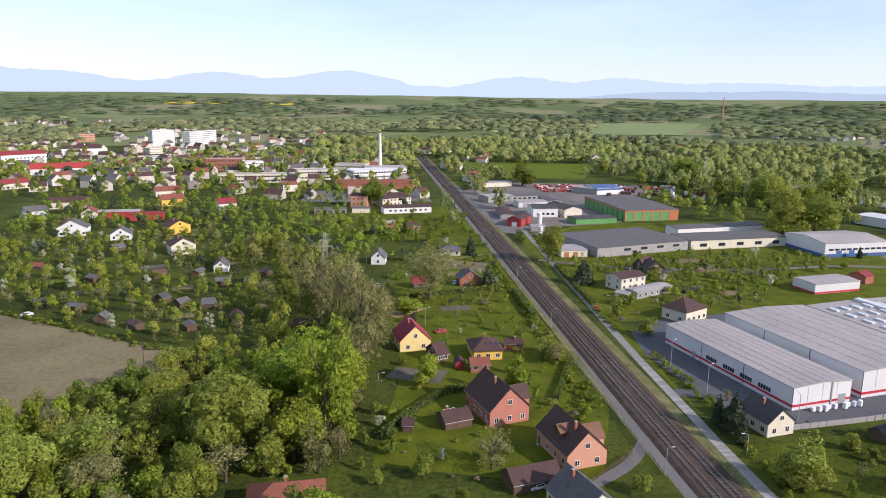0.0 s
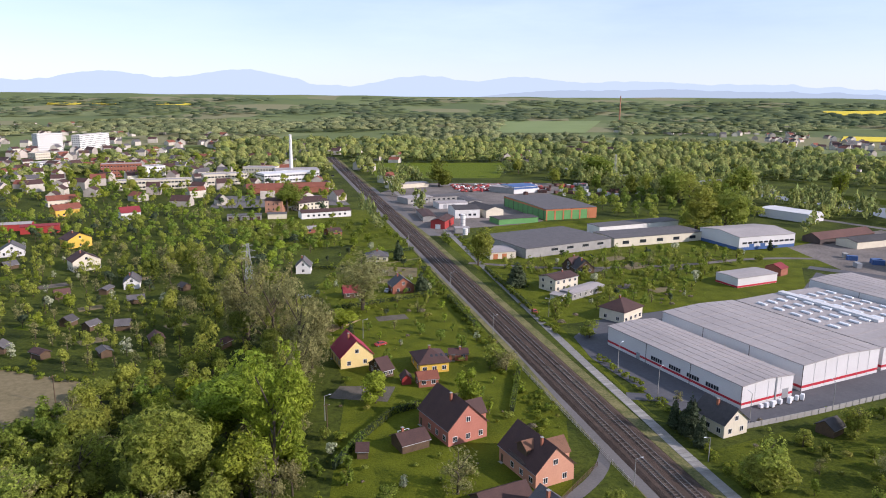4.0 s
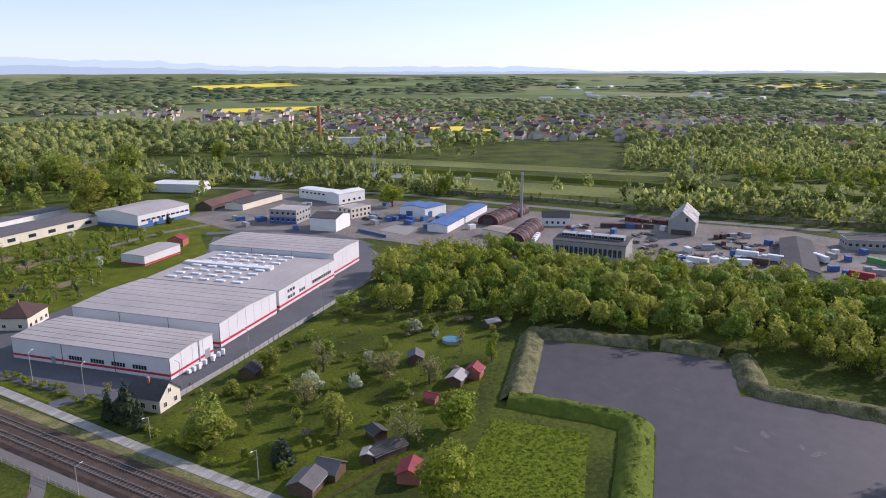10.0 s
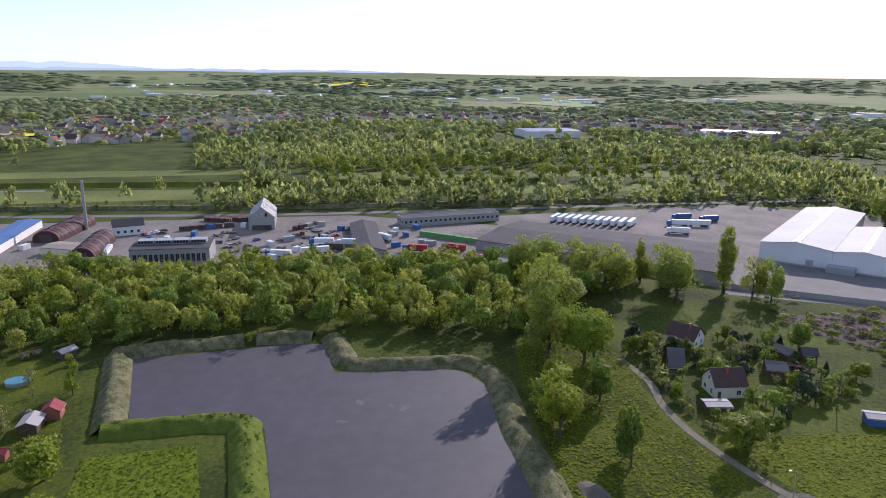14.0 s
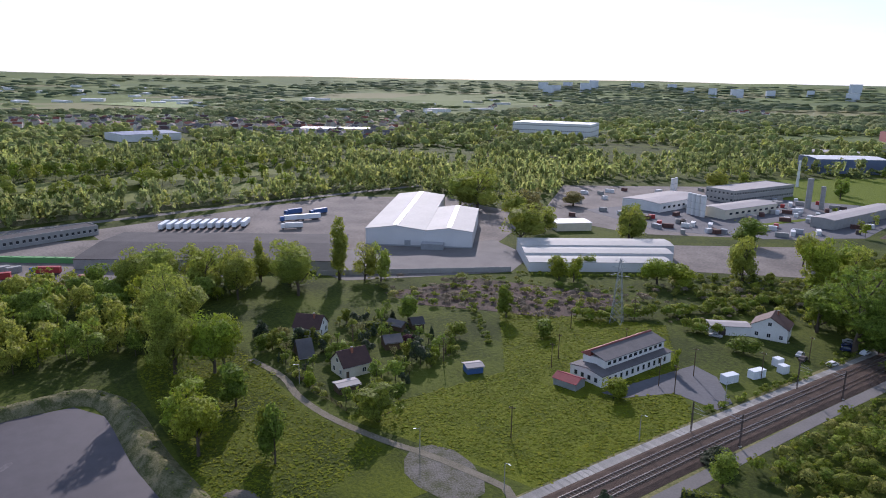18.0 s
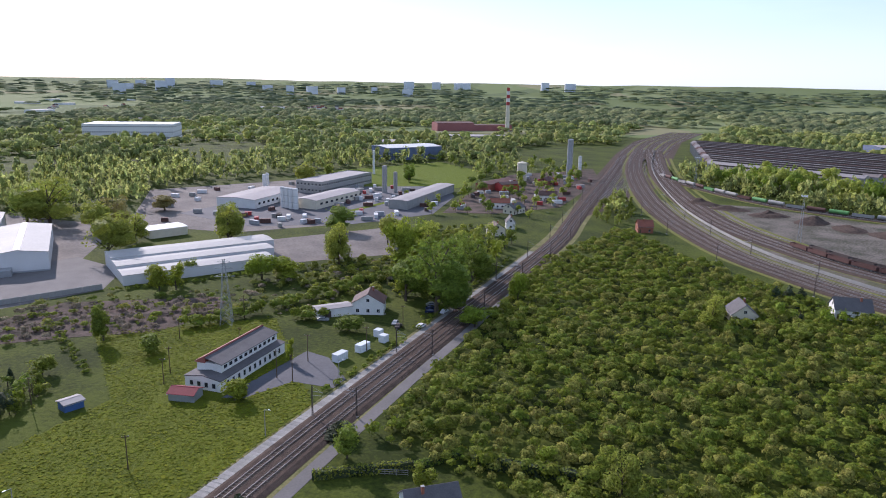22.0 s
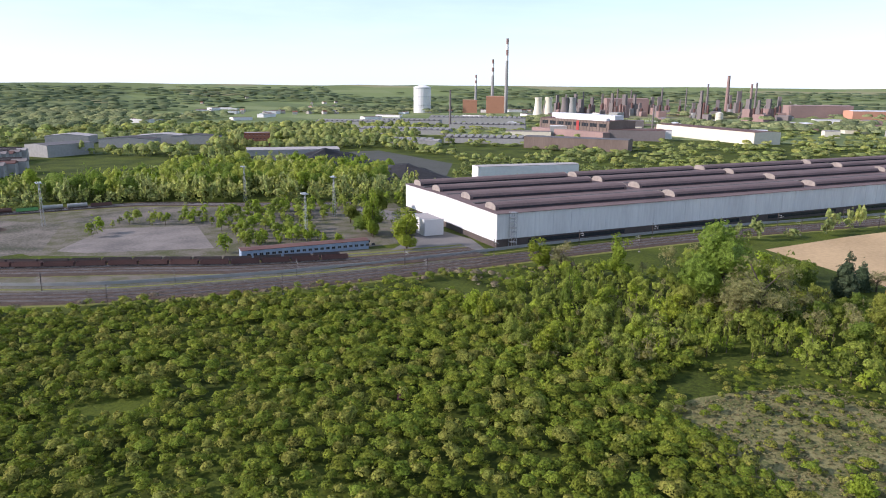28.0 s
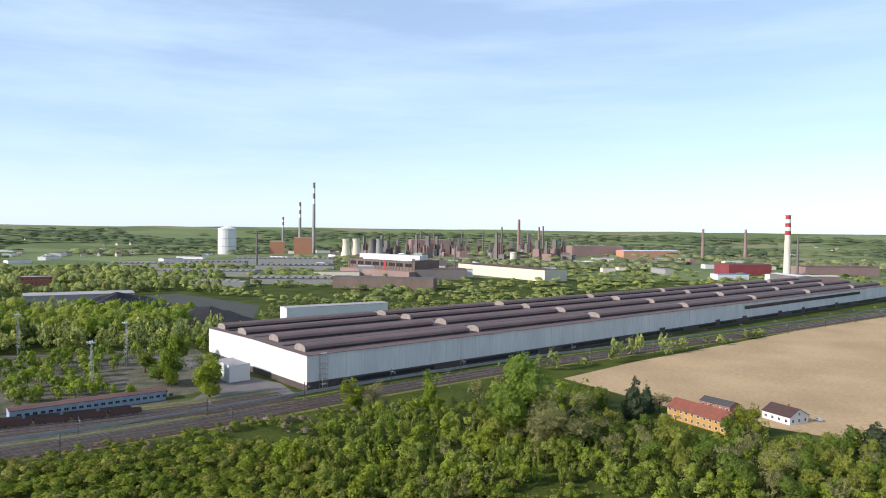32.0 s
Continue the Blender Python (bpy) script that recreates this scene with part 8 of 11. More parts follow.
grove([(104, 128), (142, 148), (194, 150), (206, 96), (161, 84), (127, 80), (105, 85), (101, 101)], 8.6, {"olive": 3, "bud": 4, "mid": 3, "white": 2, "fresh": 1}, 2.6, 5.6, 37)
wood([(205, 158), (203, 138), (217, 92), (229, 36), (226, -6), (220, -40), (285, -105), (300, -20), (296, 100), (285, 160), (258, 172), (232, 166)], 6.0, {"mid": 5, "fresh": 2, "olive": 6}, 8, 15, 38, "the spring wood behind the orchard", 460)
grove([(208, -74), (217, -92), (212, -130), (172, -129), (151, -95), (152, -78), (180, -74)], 6.8, {"mid": 5, "dark": 2, "fresh": 1, "olive": 2, "orange": 1}, 3, 6, 39)
wood([(118, -235), (128, -275), (152, -300), (140, -345), (108, -370), (100, -300)], 7, {"mid": 5, "fresh": 3, "olive": 2}, 5, 11, 41, "the trees by the line", 230)
FARM_WOOD = [(-205, -162), (-227, -190), (-275, -186), (-292, -130), (-290, -60), (-300, -20), (-330, 8), (-300, 40), (-262, 26), (-206, 21), (-192, -3), (-212, -40), (-226, -75), (-212, -100), (-180, -100), (-165, -140)]
wood([(-185, -176), (-214, -160), (-250, -176), (-258, -150), (-256, -116), (-270, -64), (-236, -70), (-206, -98), (-164, -104), (-158, -140)], 6.0, {"poplar": 9, "olive": 2, "fresh": 1, "bud": 1}, 5, 11, 242, "the slender young trees at the thicket's edge", 200)
wood(FARM_WOOD, 4.6, {"mid": 6, "bud": 2, "fresh": 3, "olive": 3}, 4, 9, 42, "the mixed wood by the farm", 130)
wood([(-240, -120), (-285, -140), (-290, -60), (-320, 0), (-262, 26), (-230, -10), (-250, -60)], 9, {"mid": 4, "bud": 4, "olive": 4}, 9, 14, 142, "the tall trees by the farm", 330)
wood([(112, 350), (110, 262), (128, 248), (175, 262), (200, 290), (255, 330), (250, 345), (190, 350)], 6.2, {"mid": 5, "fresh": 2, "olive": 3, "dark": 1, "white": 1, "bud": 2}, 2.6, 6.5, 43, "the gardens behind the shops", 160)
wood([(225, -645), (300, -715), (330, -800), (150, -800), (125, -600), (112, -440), (185, -420), (230, -480), (200, -560)], 13, {"mid": 4, "olive": 4, "fresh": 2}, 6, 12, 44, "the trees beyond the meadow", 110)
wood([(290, 400), (330, 420), (355, 450), (330, 560), (240, 560), (232, 470), (270, 420)], 12, {"mid": 5, "olive": 4}, 8, 14, 45, "the trees by the scrapyard", 140)
wood([(212, -78), (216, -128), (172, -127), (152, -94), (156, -80), (182, -76)], 5.2, {"mid": 5, "dark": 2, "bud": 2, "olive": 2}, 3, 6.5, 54, "the cottage gardens by the lane", 160)
wood([(440, 300), (446, 180), (450, 60), (462, -60), (482, -240), (490, -240), (475, 60), (462, 300)], 9, {"mid": 4, "fresh": 3, "olive": 3}, 3, 6, 46, "the scrub bank by the road", 70)
wood([(-215, -300), (-185, -345), (-270, -350), (-262, -260)], 9, {"mid": 4, "fresh": 4}, 5, 10, 48, "the trees by the mill", 200)
wood([(-10, -262), (-62, -285), (-50, -305), (10, -285)], 7, {"mid": 4, "fresh": 2, "dark": 1}, 4, 8, 49, "the trees round the old house", 200)
wood([(84, -450), (62, -432), (56, -470), (70, -548), (86, -530)], 7, {"mid": 5, "olive": 3}, 4, 9, 50, "the trees at the junction", 140)


def noise_at(X, Y, s, z):
    return np.array([noise.noise((x * s, y * s, z)) for x, y in zip(X, Y)])


# young thicket south of the crossing
THICKET = [(76, -140), (76, -205), (82, -340), (60, -424), (0, -350), (-38, -308), (-100, -262), (-133, -253), (-193, -204), (-207, -160), (-217, -95), (-168, -92), (-145, -38), (-135, -36), (-70, -28), (-20, -60), (30, -128)]
P = np.array(spread(THICKET, 2.65, 60))
rg = np.random.default_rng(61)
dens = np.array([noise.noise((x * 0.03, y * 0.03, 0.0)) for x, y in P])
P = P[(dens > -0.5) & (rg.random(len(P)) < 0.95)]
hh = 2.3 + 2.9 * rg.random(len(P)) ** 1.8 + np.where(P[:, 0] < -120, 0.8, 0)
sel = rg.random(len(P)) < 0.72
stuff_clumps("thicket", P[sel], hh[sel], hh[sel] * (1.1 + 0.45 * rg.random(sel.sum())), BUSH, "dense young green thicket of bushes", "thicket", 30, 0.115, 62, ("blob",), None, 2, 0.78)
BUSH2 = mat("paler_thicket_leaves", (0.26, 0.265, 0.05), (0.15, 0.158, 0.03), 0.8, 0.06, 12, trans=0.36, spec=0.15, islands=0.2, leaf=1.9, cut=0.45)
stuff_clumps("thicket", P[~sel], hh[~sel] * 1.12, hh[~sel] * (0.95 + 0.4 * rg.random((~sel).sum())), BUSH2, "paler young bushes among the thicket", "thicket", 30, 0.115, 63, ("blob",), None, 2, 0.78)
P = np.array(spread([(-138, -104), (-170, -108), (-226, -80), (-222, -40), (-200, 4), (-130, -30)], 2.7, 64))
P = P[noise_at(P[:, 0], P[:, 1], 0.045, 5.0) + 0.14 * rg.normal(size=len(P)) > -0.1]
hs = 0.9 + rg.random(len(P)) ** 2 * 2.8
q = rg.integers(0, 3, len(P))
for k, mm in enumerate((BUSH, BUSH2, BUSH)):
    stuff_clumps("scrub", P[q == k], hs[q == k], hs[q == k] * (1.1 + 0.5 * rg.random((q == k).sum())), mm, "loose scrub in the dry clearing", "scrub", 26, 0.12, 165 + k, ("blob",), None, 2)
P = np.array(spread([(-155, -90), (-218, -62), (-200, -8), (-140, -34)], 1.5, 67))
stuff_clumps("dry_grass", P, 0.5 + 0.5 * rg.random(len(P)), 1.0 + 1.2 * rg.random(len(P)), mat("dry_straw_grass", (0.235, 0.2, 0.1), (0.13, 0.12, 0.055), 0.9, 0.1, 9, trans=0.3, spec=0.1, islands=0.25), "dry straw-coloured grass of the clearing", "grass", 9, 0.24, 68, core=0)
HALL_SCRUB = [(262, -142), (232, -190), (193, -222), (155, -298), (128, -274), (149, -206), (190, -160), (226, -138)]
P = np.array(spread(HALL_SCRUB, 3.7, 164))
P = P[noise_at(P[:, 0], P[:, 1], 0.06, 2.0) > -0.25]
hs = 1.2 + 2.6 * rg.random(len(P)) ** 2
BUD_SCRUB = mat("grey_brown_scrub", (0.24, 0.2, 0.13), (0.15, 0.12, 0.085), 0.85, 0.1, 12, trans=0.25, spec=0.1, islands=0.2, leaf=2.0, cut=0.47)
q = rg.integers(0, 3, len(P))
for k, (mm, lab) in enumerate(((BUSH, "green bushes on the rough slope"), (BUSH2, "pale bushes on the rough slope"), (BUD_SCRUB, "grey-brown leafless scrub on the slope"))):
    stuff_clumps("scrub", P[q == k], hs[q == k], hs[q == k] * (1.2 + 0.5 * rg.random((q == k).sum())), mm, lab, "scrub", 20, 0.13, 165 + k, ("blob",), None, 2)
P = np.array([(172 + (155 - 172) * i / 16 + rg.normal() * 1.5, -183 - 33 * i / 16 + rg.normal()) for i in range(17)] + [(155 - 17 * i / 34 + rg.normal() * 2, -216 - 58 * i / 34) for i in range(35)] + [(139 + rg.normal() * 4, -212 + rg.normal() * 4) for i in range(12)])
stuff_clumps("hedgerow", P, 3 + 2.5 * rg.random(len(P)), 4 + 2.5 * rg.random(len(P)), BUSH, "dense overgrown hedgerow below the white hall", "hedge", 60, 0.1, 169, ("blob",), None, 4)
TRACKSIDE = [(-60, -300), (-133, -262), (-203, -233), (-270, -208), (-275, -188), (-227, -186), (-205, -165), (-190, -200), (-133, -250), (-100, -258)]
P = np.array(spread(TRACKSIDE, 3.1, 264))
P = P[noise_at(P[:, 0], P[:, 1], 0.05, 8.0) > -0.22]
hs = 1.4 + 3.4 * rg.random(len(P)) ** 2
q = rg.integers(0, 4, len(P))
for k, (mm, lab) in enumerate(((BUSH, "green scrub along the curving line"), (BUSH2, "pale scrub along the curving line"), (LEAF_MID, "leafy young trees along the curving line"), (BUD_SCRUB, "brownish scrub along the curving line"))):
    stuff_clumps("scrub", P[q == k], hs[q == k], hs[q == k] * (1.0 + 0.5 * rg.random((q == k).sum())), mm, lab, "scrub", 20, 0.13, 265 + k, ("blob",), None, 2)
PURPLE = mat("dark_purple_leaves", (0.09, 0.03, 0.045), (0.05, 0.018, 0.026), 0.8, 0.5, 5, trans=0.3, spec=0.15, leaf=1.8, cut=0.44)
P = np.array([(-118.1, -136.5), (-152.6, -217.2), (182.5, -116.7)])
stuff_clumps("purple_shrubs", P, np.array([3.0, 3.4, 4.6]), np.array([4.0, 4.4, 5.2]), PURPLE, "dark purple-leaved shrubs among the green", "shrubs", 80, 0.1, 377, ("blob",), None, 4)
P = np.array(spread([(236, -142), (232, -186), (206, -202), (184, -216), (174, -200), (180, -176), (200, -162), (219, -144)], 2.4, 378))
P = P[noise_at(P[:, 0], P[:, 1], 0.09, 2.0) > -0.05]
hs = 0.5 + 1.9 * rg.random(len(P)) ** 2
q = rg.integers(0, 2, len(P))
for k, (mm, lab) in enumerate(((BUD_SCRUB, "brownish brush on the rubble"), (BUSH, "green brush on the rubble"))):
    stuff_clumps("scrub", P[q == k], hs[q == k], hs[q == k] * (1.2 + 0.8 * rg.random((q == k).sum())), mm, lab, "scrub", 20, 0.14, 379 + k, ("blob",), None, 2)
wood([(206, -80), (212, -126), (174, -125), (156, -94), (160, -82), (182, -78)], 5.0, {"mid": 4, "dark": 5, "bud": 1}, 3.5, 7.5, 381, "the dark hedged gardens round the cottages", 130)
wood([(-480, 620), (-250, 570), (-60, 600), (58, 570), (60, 900), (-100, 1000), (-480, 1000)], 38, {"mid": 5, "olive": 4, "fresh": 2, "dark": 1}, 11, 18, 382, "the tall trees among the town houses", 110)
# shrubs and young fruit bushes in the house gardens
for s_, poly in enumerate(([(12, 290), (20, 200), (6, 140), (60, 122), (75, 165), (75, 340), (45, 400)], [(104, 148), (165, 158), (205, 162), (212, 95), (200, 88), (127, 78), (105, 84)], [(104, 330), (104, 215), (150, 215), (200, 285), (250, 330)], [(150, -76), (212, -74), (217, -130), (172, -129), (151, -100)])):
    P = np.array([p for p in spread(poly, 3.6, 80 + s_) if footprint_free(p[0], p[1], 0.9)])
    P = P[noise_at(P[:, 0], P[:, 1], 0.05, 3.0) + 0.25 * rg.normal(size=len(P)) > 0.12]
    q = rg.integers(0, 4, len(P))
    hs = 0.7 + 2.2 * rg.random(len(P)) ** 2
    for k, (mm, lab) in enumerate(((BUSH, "dark green shrubs in the gardens"), (BUSH2, "pale green shrubs in the gardens"), (BUD_SCRUB, "brownish budding shrubs in the gardens"), (LEAF_OLIVE, "olive fruit bushes in the gardens"))):
        stuff_clumps("garden_shrubs", P[q == k], hs[q == k], hs[q == k] * (1.0 + 0.6 * rg.random((q == k).sum())), mm, lab, "shrubs", 46, 0.1, 180 + 5 * s_ + k, ("blob",), None, 4)
# low scrub and hedges along verges, gardens and banks
line = []
for (x0, y0), (x1, y1) in (((70, 175), (72, 300)), ((72, 300), (73, 340)), ((104, 205), (104, 150)), ((103, 148), (98, 110)), ((99, 230), (104, 330)), ((100, -158), (97, -205)), ((98, -215), (99, -330)), ((76, -150), (77, -330)), ((113, 24), (128, 27)), ((230, -205), (150, -305)), ((170, -140), (215, -165)), ((60, 150), (76, 185)), ((-46, 212), (-134, 268)), ((282, 345), (262, 395)), ((104, 340), (112, 420)), ((-45, 190), (-80, 163))):
    for i in range(int(math.hypot(x1 - x0, y1 - y0) / 1.6)):
        u = i * 1.6 / math.hypot(x1 - x0, y1 - y0)
        line.append((x0 + (x1 - x0) * u, y0 + (y1 - y0) * u))
P = np.array(line) + rg.normal(size=(len(line), 2)) * 0.9
stuff_clumps("verge_scrub", P, 0.9 + 1.2 * rg.random(len(P)), 1.6 + 1.3 * rg.random(len(P)), BUSH, "scrub and hedges along verges and gardens", "scrub", 26, 0.12, 66, ("blob",), None, 1)

TUFT = mat("grass_tufts", (0.2, 0.245, 0.04), (0.1, 0.13, 0.02), 0.9, 0.3, 6, trans=0.25, spec=0.1, islands=0.25)
bl = []
for ln, hb in (([(160.5, 70), (163.4, 40), (157, 35.4), (127, 28.6), (106, 24)], 1.9), ([(160, 69), (182, 75.5), (209, 84)], 1.7), ([(209, 84), (215, 66), (219, 48)], 1.8), ([(221, 19.5), (208, 15.5), (199, 12), (198.5, -5), (198, -22), (187, -29.5), (155, -30.6), (131, -33), (106, -33)], 1.5)):
    for (x, y) in smooth_line(ln, 0.2 if hb == 1.9 else 0.4):
        d = rg.normal() * 1.7
        ang = rg.random() * 6.28
        bl.append((x + d * math.cos(ang), y + d * math.sin(ang), max(0.0, hb * 1.3 * (1 - abs(d) / 4.5)) - 0.2))
bl = np.array(bl)
stuff_clumps("grass_tufts", bl[:, :2], 0.5 + 0.6 * rg.random(len(bl)), 0.8 + 0.9 * rg.random(len(bl)), TUFT, "coarse grass tufts on the basin banks", "grass", 14, 0.2, 70, ("bush",), bl[:, 2], core=0)
P = np.array([p for p in spread([(98, -97), (120, -90), (150, -78), (150, -130), (195, -165), (150, -205), (99, -150)], 0.95, 273) if footprint_free(p[0], p[1], 0.8)])
P = P[~in_poly([(123.5, -143), (121.5, -182), (112, -180), (99, -168), (99, -161), (112, -160), (118, -145)], P[:, 0], P[:, 1])]
LANE_STRIP = [(96, -84), (121, -81), (135, -75), (153, -69.5), (169, -68.5), (184, -70), (184, -76), (169, -74.5), (153, -76), (135, -81.5), (121, -87.5), (102, -93), (96, -91.5)]
P = P[~in_poly(LANE_STRIP, P[:, 0], P[:, 1])]
stuff_clumps("meadow_tufts", P, 0.12 + 0.2 * rg.random(len(P)), 1.1 + 0.8 * rg.random(len(P)), mat("meadow_tuft_leaves", (0.19, 0.212, 0.014), (0.12, 0.145, 0.01), 0.9, 0.08, 9, trans=0.35, spec=0.1, islands=0.2), "lush tufts of meadow grass", "grass", 5, 0.3, 274, core=0)
P = np.array(spread([(112, -36), (165, -37), (205, -39), (220, -44), (212, -70), (182, -72), (150, -74), (132, -80)], 1.1, 275))
P = P[~in_poly(LANE_STRIP, P[:, 0], P[:, 1])]
stuff_clumps("meadow_tufts", P, 0.15 + 0.25 * rg.random(len(P)), 1.2 + 0.9 * rg.random(len(P)), bpy.data.materials["meadow_tuft_leaves"], "coarse grass tufts beside the basin", "grass", 5, 0.3, 276, core=0)
P = np.array(spread([(149, 70), (153, 46), (122, 37), (108, 52), (118, 64)], 1.1, 73))
stuff_clumps("crop_plants", P, 0.35 + 0.25 * rg.random(len(P)), 0.9 + 0.6 * rg.random(len(P)), mat("crop_leaves", (0.185, 0.25, 0.022), (0.125, 0.18, 0.016), 0.9, 0.3, 6, trans=0.3, spec=0.1, islands=0.2), "dense young crop plants", "crop", 10, 0.26, 74, core=0)

wood([(-300, 575), (-120, 560), (-30, 530), (50, 480), (62, 760), (-60, 860), (-200, 880), (-420, 800)], 12, {"mid": 5, "fresh": 2, "olive": 4, "dark": 1}, 5, 12, 51, "the trees among the town houses", 110)
wood([(-118, -402), (-160, -452), (-240, -432), (-345, -392), (-320, -360), (-240, -322), (-182, -332), (-196, -408), (-150, -445)], 6.5, {"mid": 4, "fresh": 3, "olive": 4}, 5, 11, 52, "the young trees by the sidings", 150)
wood([(20, -650), (-30, -615), (-118, -578), (-186, -538), (-256, -504), (-318, -470), (-384, -452), (-420, -540), (-330, -620), (-230, -680), (-120, -680), (-20, -700)], 9.5, {"fresh": 3, "mid": 4, "olive": 5}, 14, 24, 153, "the tall tree belt along the outer tracks", 130)
wood([(-160, -330), (-186, -342), (-172, -322)], 7, {"fresh": 2, "mid": 2}, 9, 13, 53, "the tall trees by the wagon shed", 320)

flat("river_meadow", [(500, 57), (538, 60), (552, -120), (560, -262), (528, -262), (514, -120)], 0.05, 0.3, RIVER_MEADOW, "pale meadow strip beyond the road", "meadow")
flat("river_meadow", [(584, 66), (622, 72), (640, -120), (636, -255), (596, -258), (600, -120)], 0.05, 0.3, RIVER_MEADOW, "pale meadow strip between river tree rows", "meadow")
wood([(538, 62), (562, 64), (580, -120), (586, -262), (562, -262), (554, -120)], 11, {"olive": 5, "mid": 2, "fresh": 3}, 9, 18, 256, "the tree row between the river meadows", 150)
wood([(622, 74), (650, 80), (670, -120), (655, -262), (638, -262), (642, -120)], 10, {"olive": 4, "mid": 3, "fresh": 2}, 10, 18, 257, "the far tree row by the river", 120)
wood([(500, 60), (512, 60), (530, -262), (518, -262)], 22, {"olive": 4, "fresh": 3}, 8, 15, 258, "the loose roadside trees", 160)
# scrub between the railway and the loading yard
for seed_, leaf_, gap_ in ((281, "olive", 6.5), (282, "mid", 7.5), (283, "fresh", 12)):
    P_ = np.array([p for p in spread([(103, -250), (168, -236), (190, -258), (147, -310), (178, -366), (132, -402), (108, -330)], gap_, seed_) if footprint_free(p[0], p[1], 2.0)])
    H_ = np.random.default_rng(seed_).uniform(1.8, 4.8, len(P_))
    stuff_clumps("scrub", P_, H_, H_ * 1.25, LEAVES[leaf_][0], "dense scrub beside the railway", "scrub", 240, 0.075, seed_, ("round", "bush"), None, 4, 0.8)
hall(169.5, -562, 53, 17, 10, 5.5, REDPAINT, BROWNTILE, "red shed in the gravel yard", 1.6, "x", name="shed", category="shed")
ribbon("grass_verge", smooth_line([(236, -410), (231, -450), (225, -516)], 8), 5.0, 0.095, CROP, "bright grass strip between the yards", "verge", thick=0.2)
# trees round the farmhouse and along the mill's outer tracks
wood([(-300, -98), (-278, -70), (-282, -30), (-296, -28), (-299, -66)], 6.5, {"olive": 4, "bud": 3, "mid": 3}, 4, 8, 271, "the trees before the farmhouse", 260)
wood([(-288, -150), (-310, -164), (-331, -122), (-324, -90), (-300, -100)], 8, {"olive": 3, "bud": 3, "mid": 4, "fresh": 1}, 10, 16, 272, "the tall trees beside the farmhouse", 300)
# ---- far woods ----
rail_y = np.array([p[1] for p in RAILWAY])[::-1]
rail_x = np.array([p[0] for p in RAILWAY])[::-1]
KEEP_OUT = [
    [(492, 80), (650, 92), (672, -120), (655, -270), (520, -290), (500, -200)],
    [(95, -420), (150, -922), (185, -1300), (178, -1560), (10, -1560), (52, -1165), (50, -810), (46, -620)], [(440, 1350), (700, 1330), (1134, 2300), (770, 2330)], [(34, -728), (-112, -684), (-165, -880), (-40, -1010), (80, -980)], [(-225, -950), (-420, -860), (-480, -990), (-430, -1060), (-290, -1150), (-250, -1100)], [(-360, -470), (-420, -440), (-590, -560), (-620, -770), (-470, -800), (-350, -770), (-400, -620)],
    [(608, 447), (649, 91), (618, 87), (567, 417)], [(516, 322), (538, 63), (492, 57), (455, 285)],
    [(125, -1100), (60, -540), (0, -390), (-85, -285), (-210, -232), (-310, -205), (-525, -118), (-1000, 85), (-1200, 150), (-1140, -90), (-320, -370), (-250, -470), (-180, -520), (-95, -535), (-20, -580), (55, -690), (95, -1100)],
    [(272, 262), (300, 215), (300, 100), (312, -33), (262, -140), (330, -320), (462, -300), (465, -232), (436, 61), (432, 178), (405, 420), (290, 345)],
    [(190, -400), (260, -320), (330, -310), (420, -420), (371, -575), (300, -720), (225, -655), (245, -470)],
    [(110, 340), (255, 330), (300, 350), (380, 440), (350, 480), (300, 540), (285, 720), (165, 715), (110, 600)],
    [(-334, -12), (-354, 90), (-1160, 260), (-1100, 62), (-927, 38), (-459, -125), (-385, -145)],
    [(112, -425), (240, -415), (252, -540), (215, -640), (165, -700), (118, -640)],
    [(108, 735), (235, 715), (300, 880), (118, 905)],
    [(-250, 400), (60, 400), (75, 760), (-60, 800), (-330, 760)],
    [(430, 520), (470, 420), (505, 320), (520, 120), (640, 120), (640, 330), (560, 560), (470, 700)],
    [(1120, 1215), (1380, 1115), (1560, 1220), (1270, 1370)], [(905, 515), (985, 452), (1045, 550), (970, 610)],
    [(-420, -440), (-560, -380), (-600, -420), (-450, -480)], [(-1000, -640), (-1100, -900), (-1450, -800), (-1050, -430)],
]


def free_far(X, Y):
    ok = np.ones(len(X), bool)
    for P_ in KEEP_OUT:
        ok &= ~in_poly(P_, X, Y)
    ok &= ~((np.abs(X - np.interp(Y, rail_y, rail_x)) < 17) & (Y > -1400) & (Y < 1010))
    for a, b, r in TAKEN:
        if a * a + b * b > 350 ** 2:
            ok &= (X - a) ** 2 + (Y - b) ** 2 > (r + 4) ** 2
    return ok


def far_points(a0, a1, r0, r1, n, seed):
    rng = np.random.default_rng(seed)
    az = np.radians(rng.uniform(min(a0, a1), max(a0, a1), n))
    r = np.exp(rng.uniform(math.log(r0), math.log(r1), n))
    X, Y = -np.sin(az) * r, np.cos(az) * r
    m = free_far(X, Y)
    return X[m], Y[m], r[m], rng


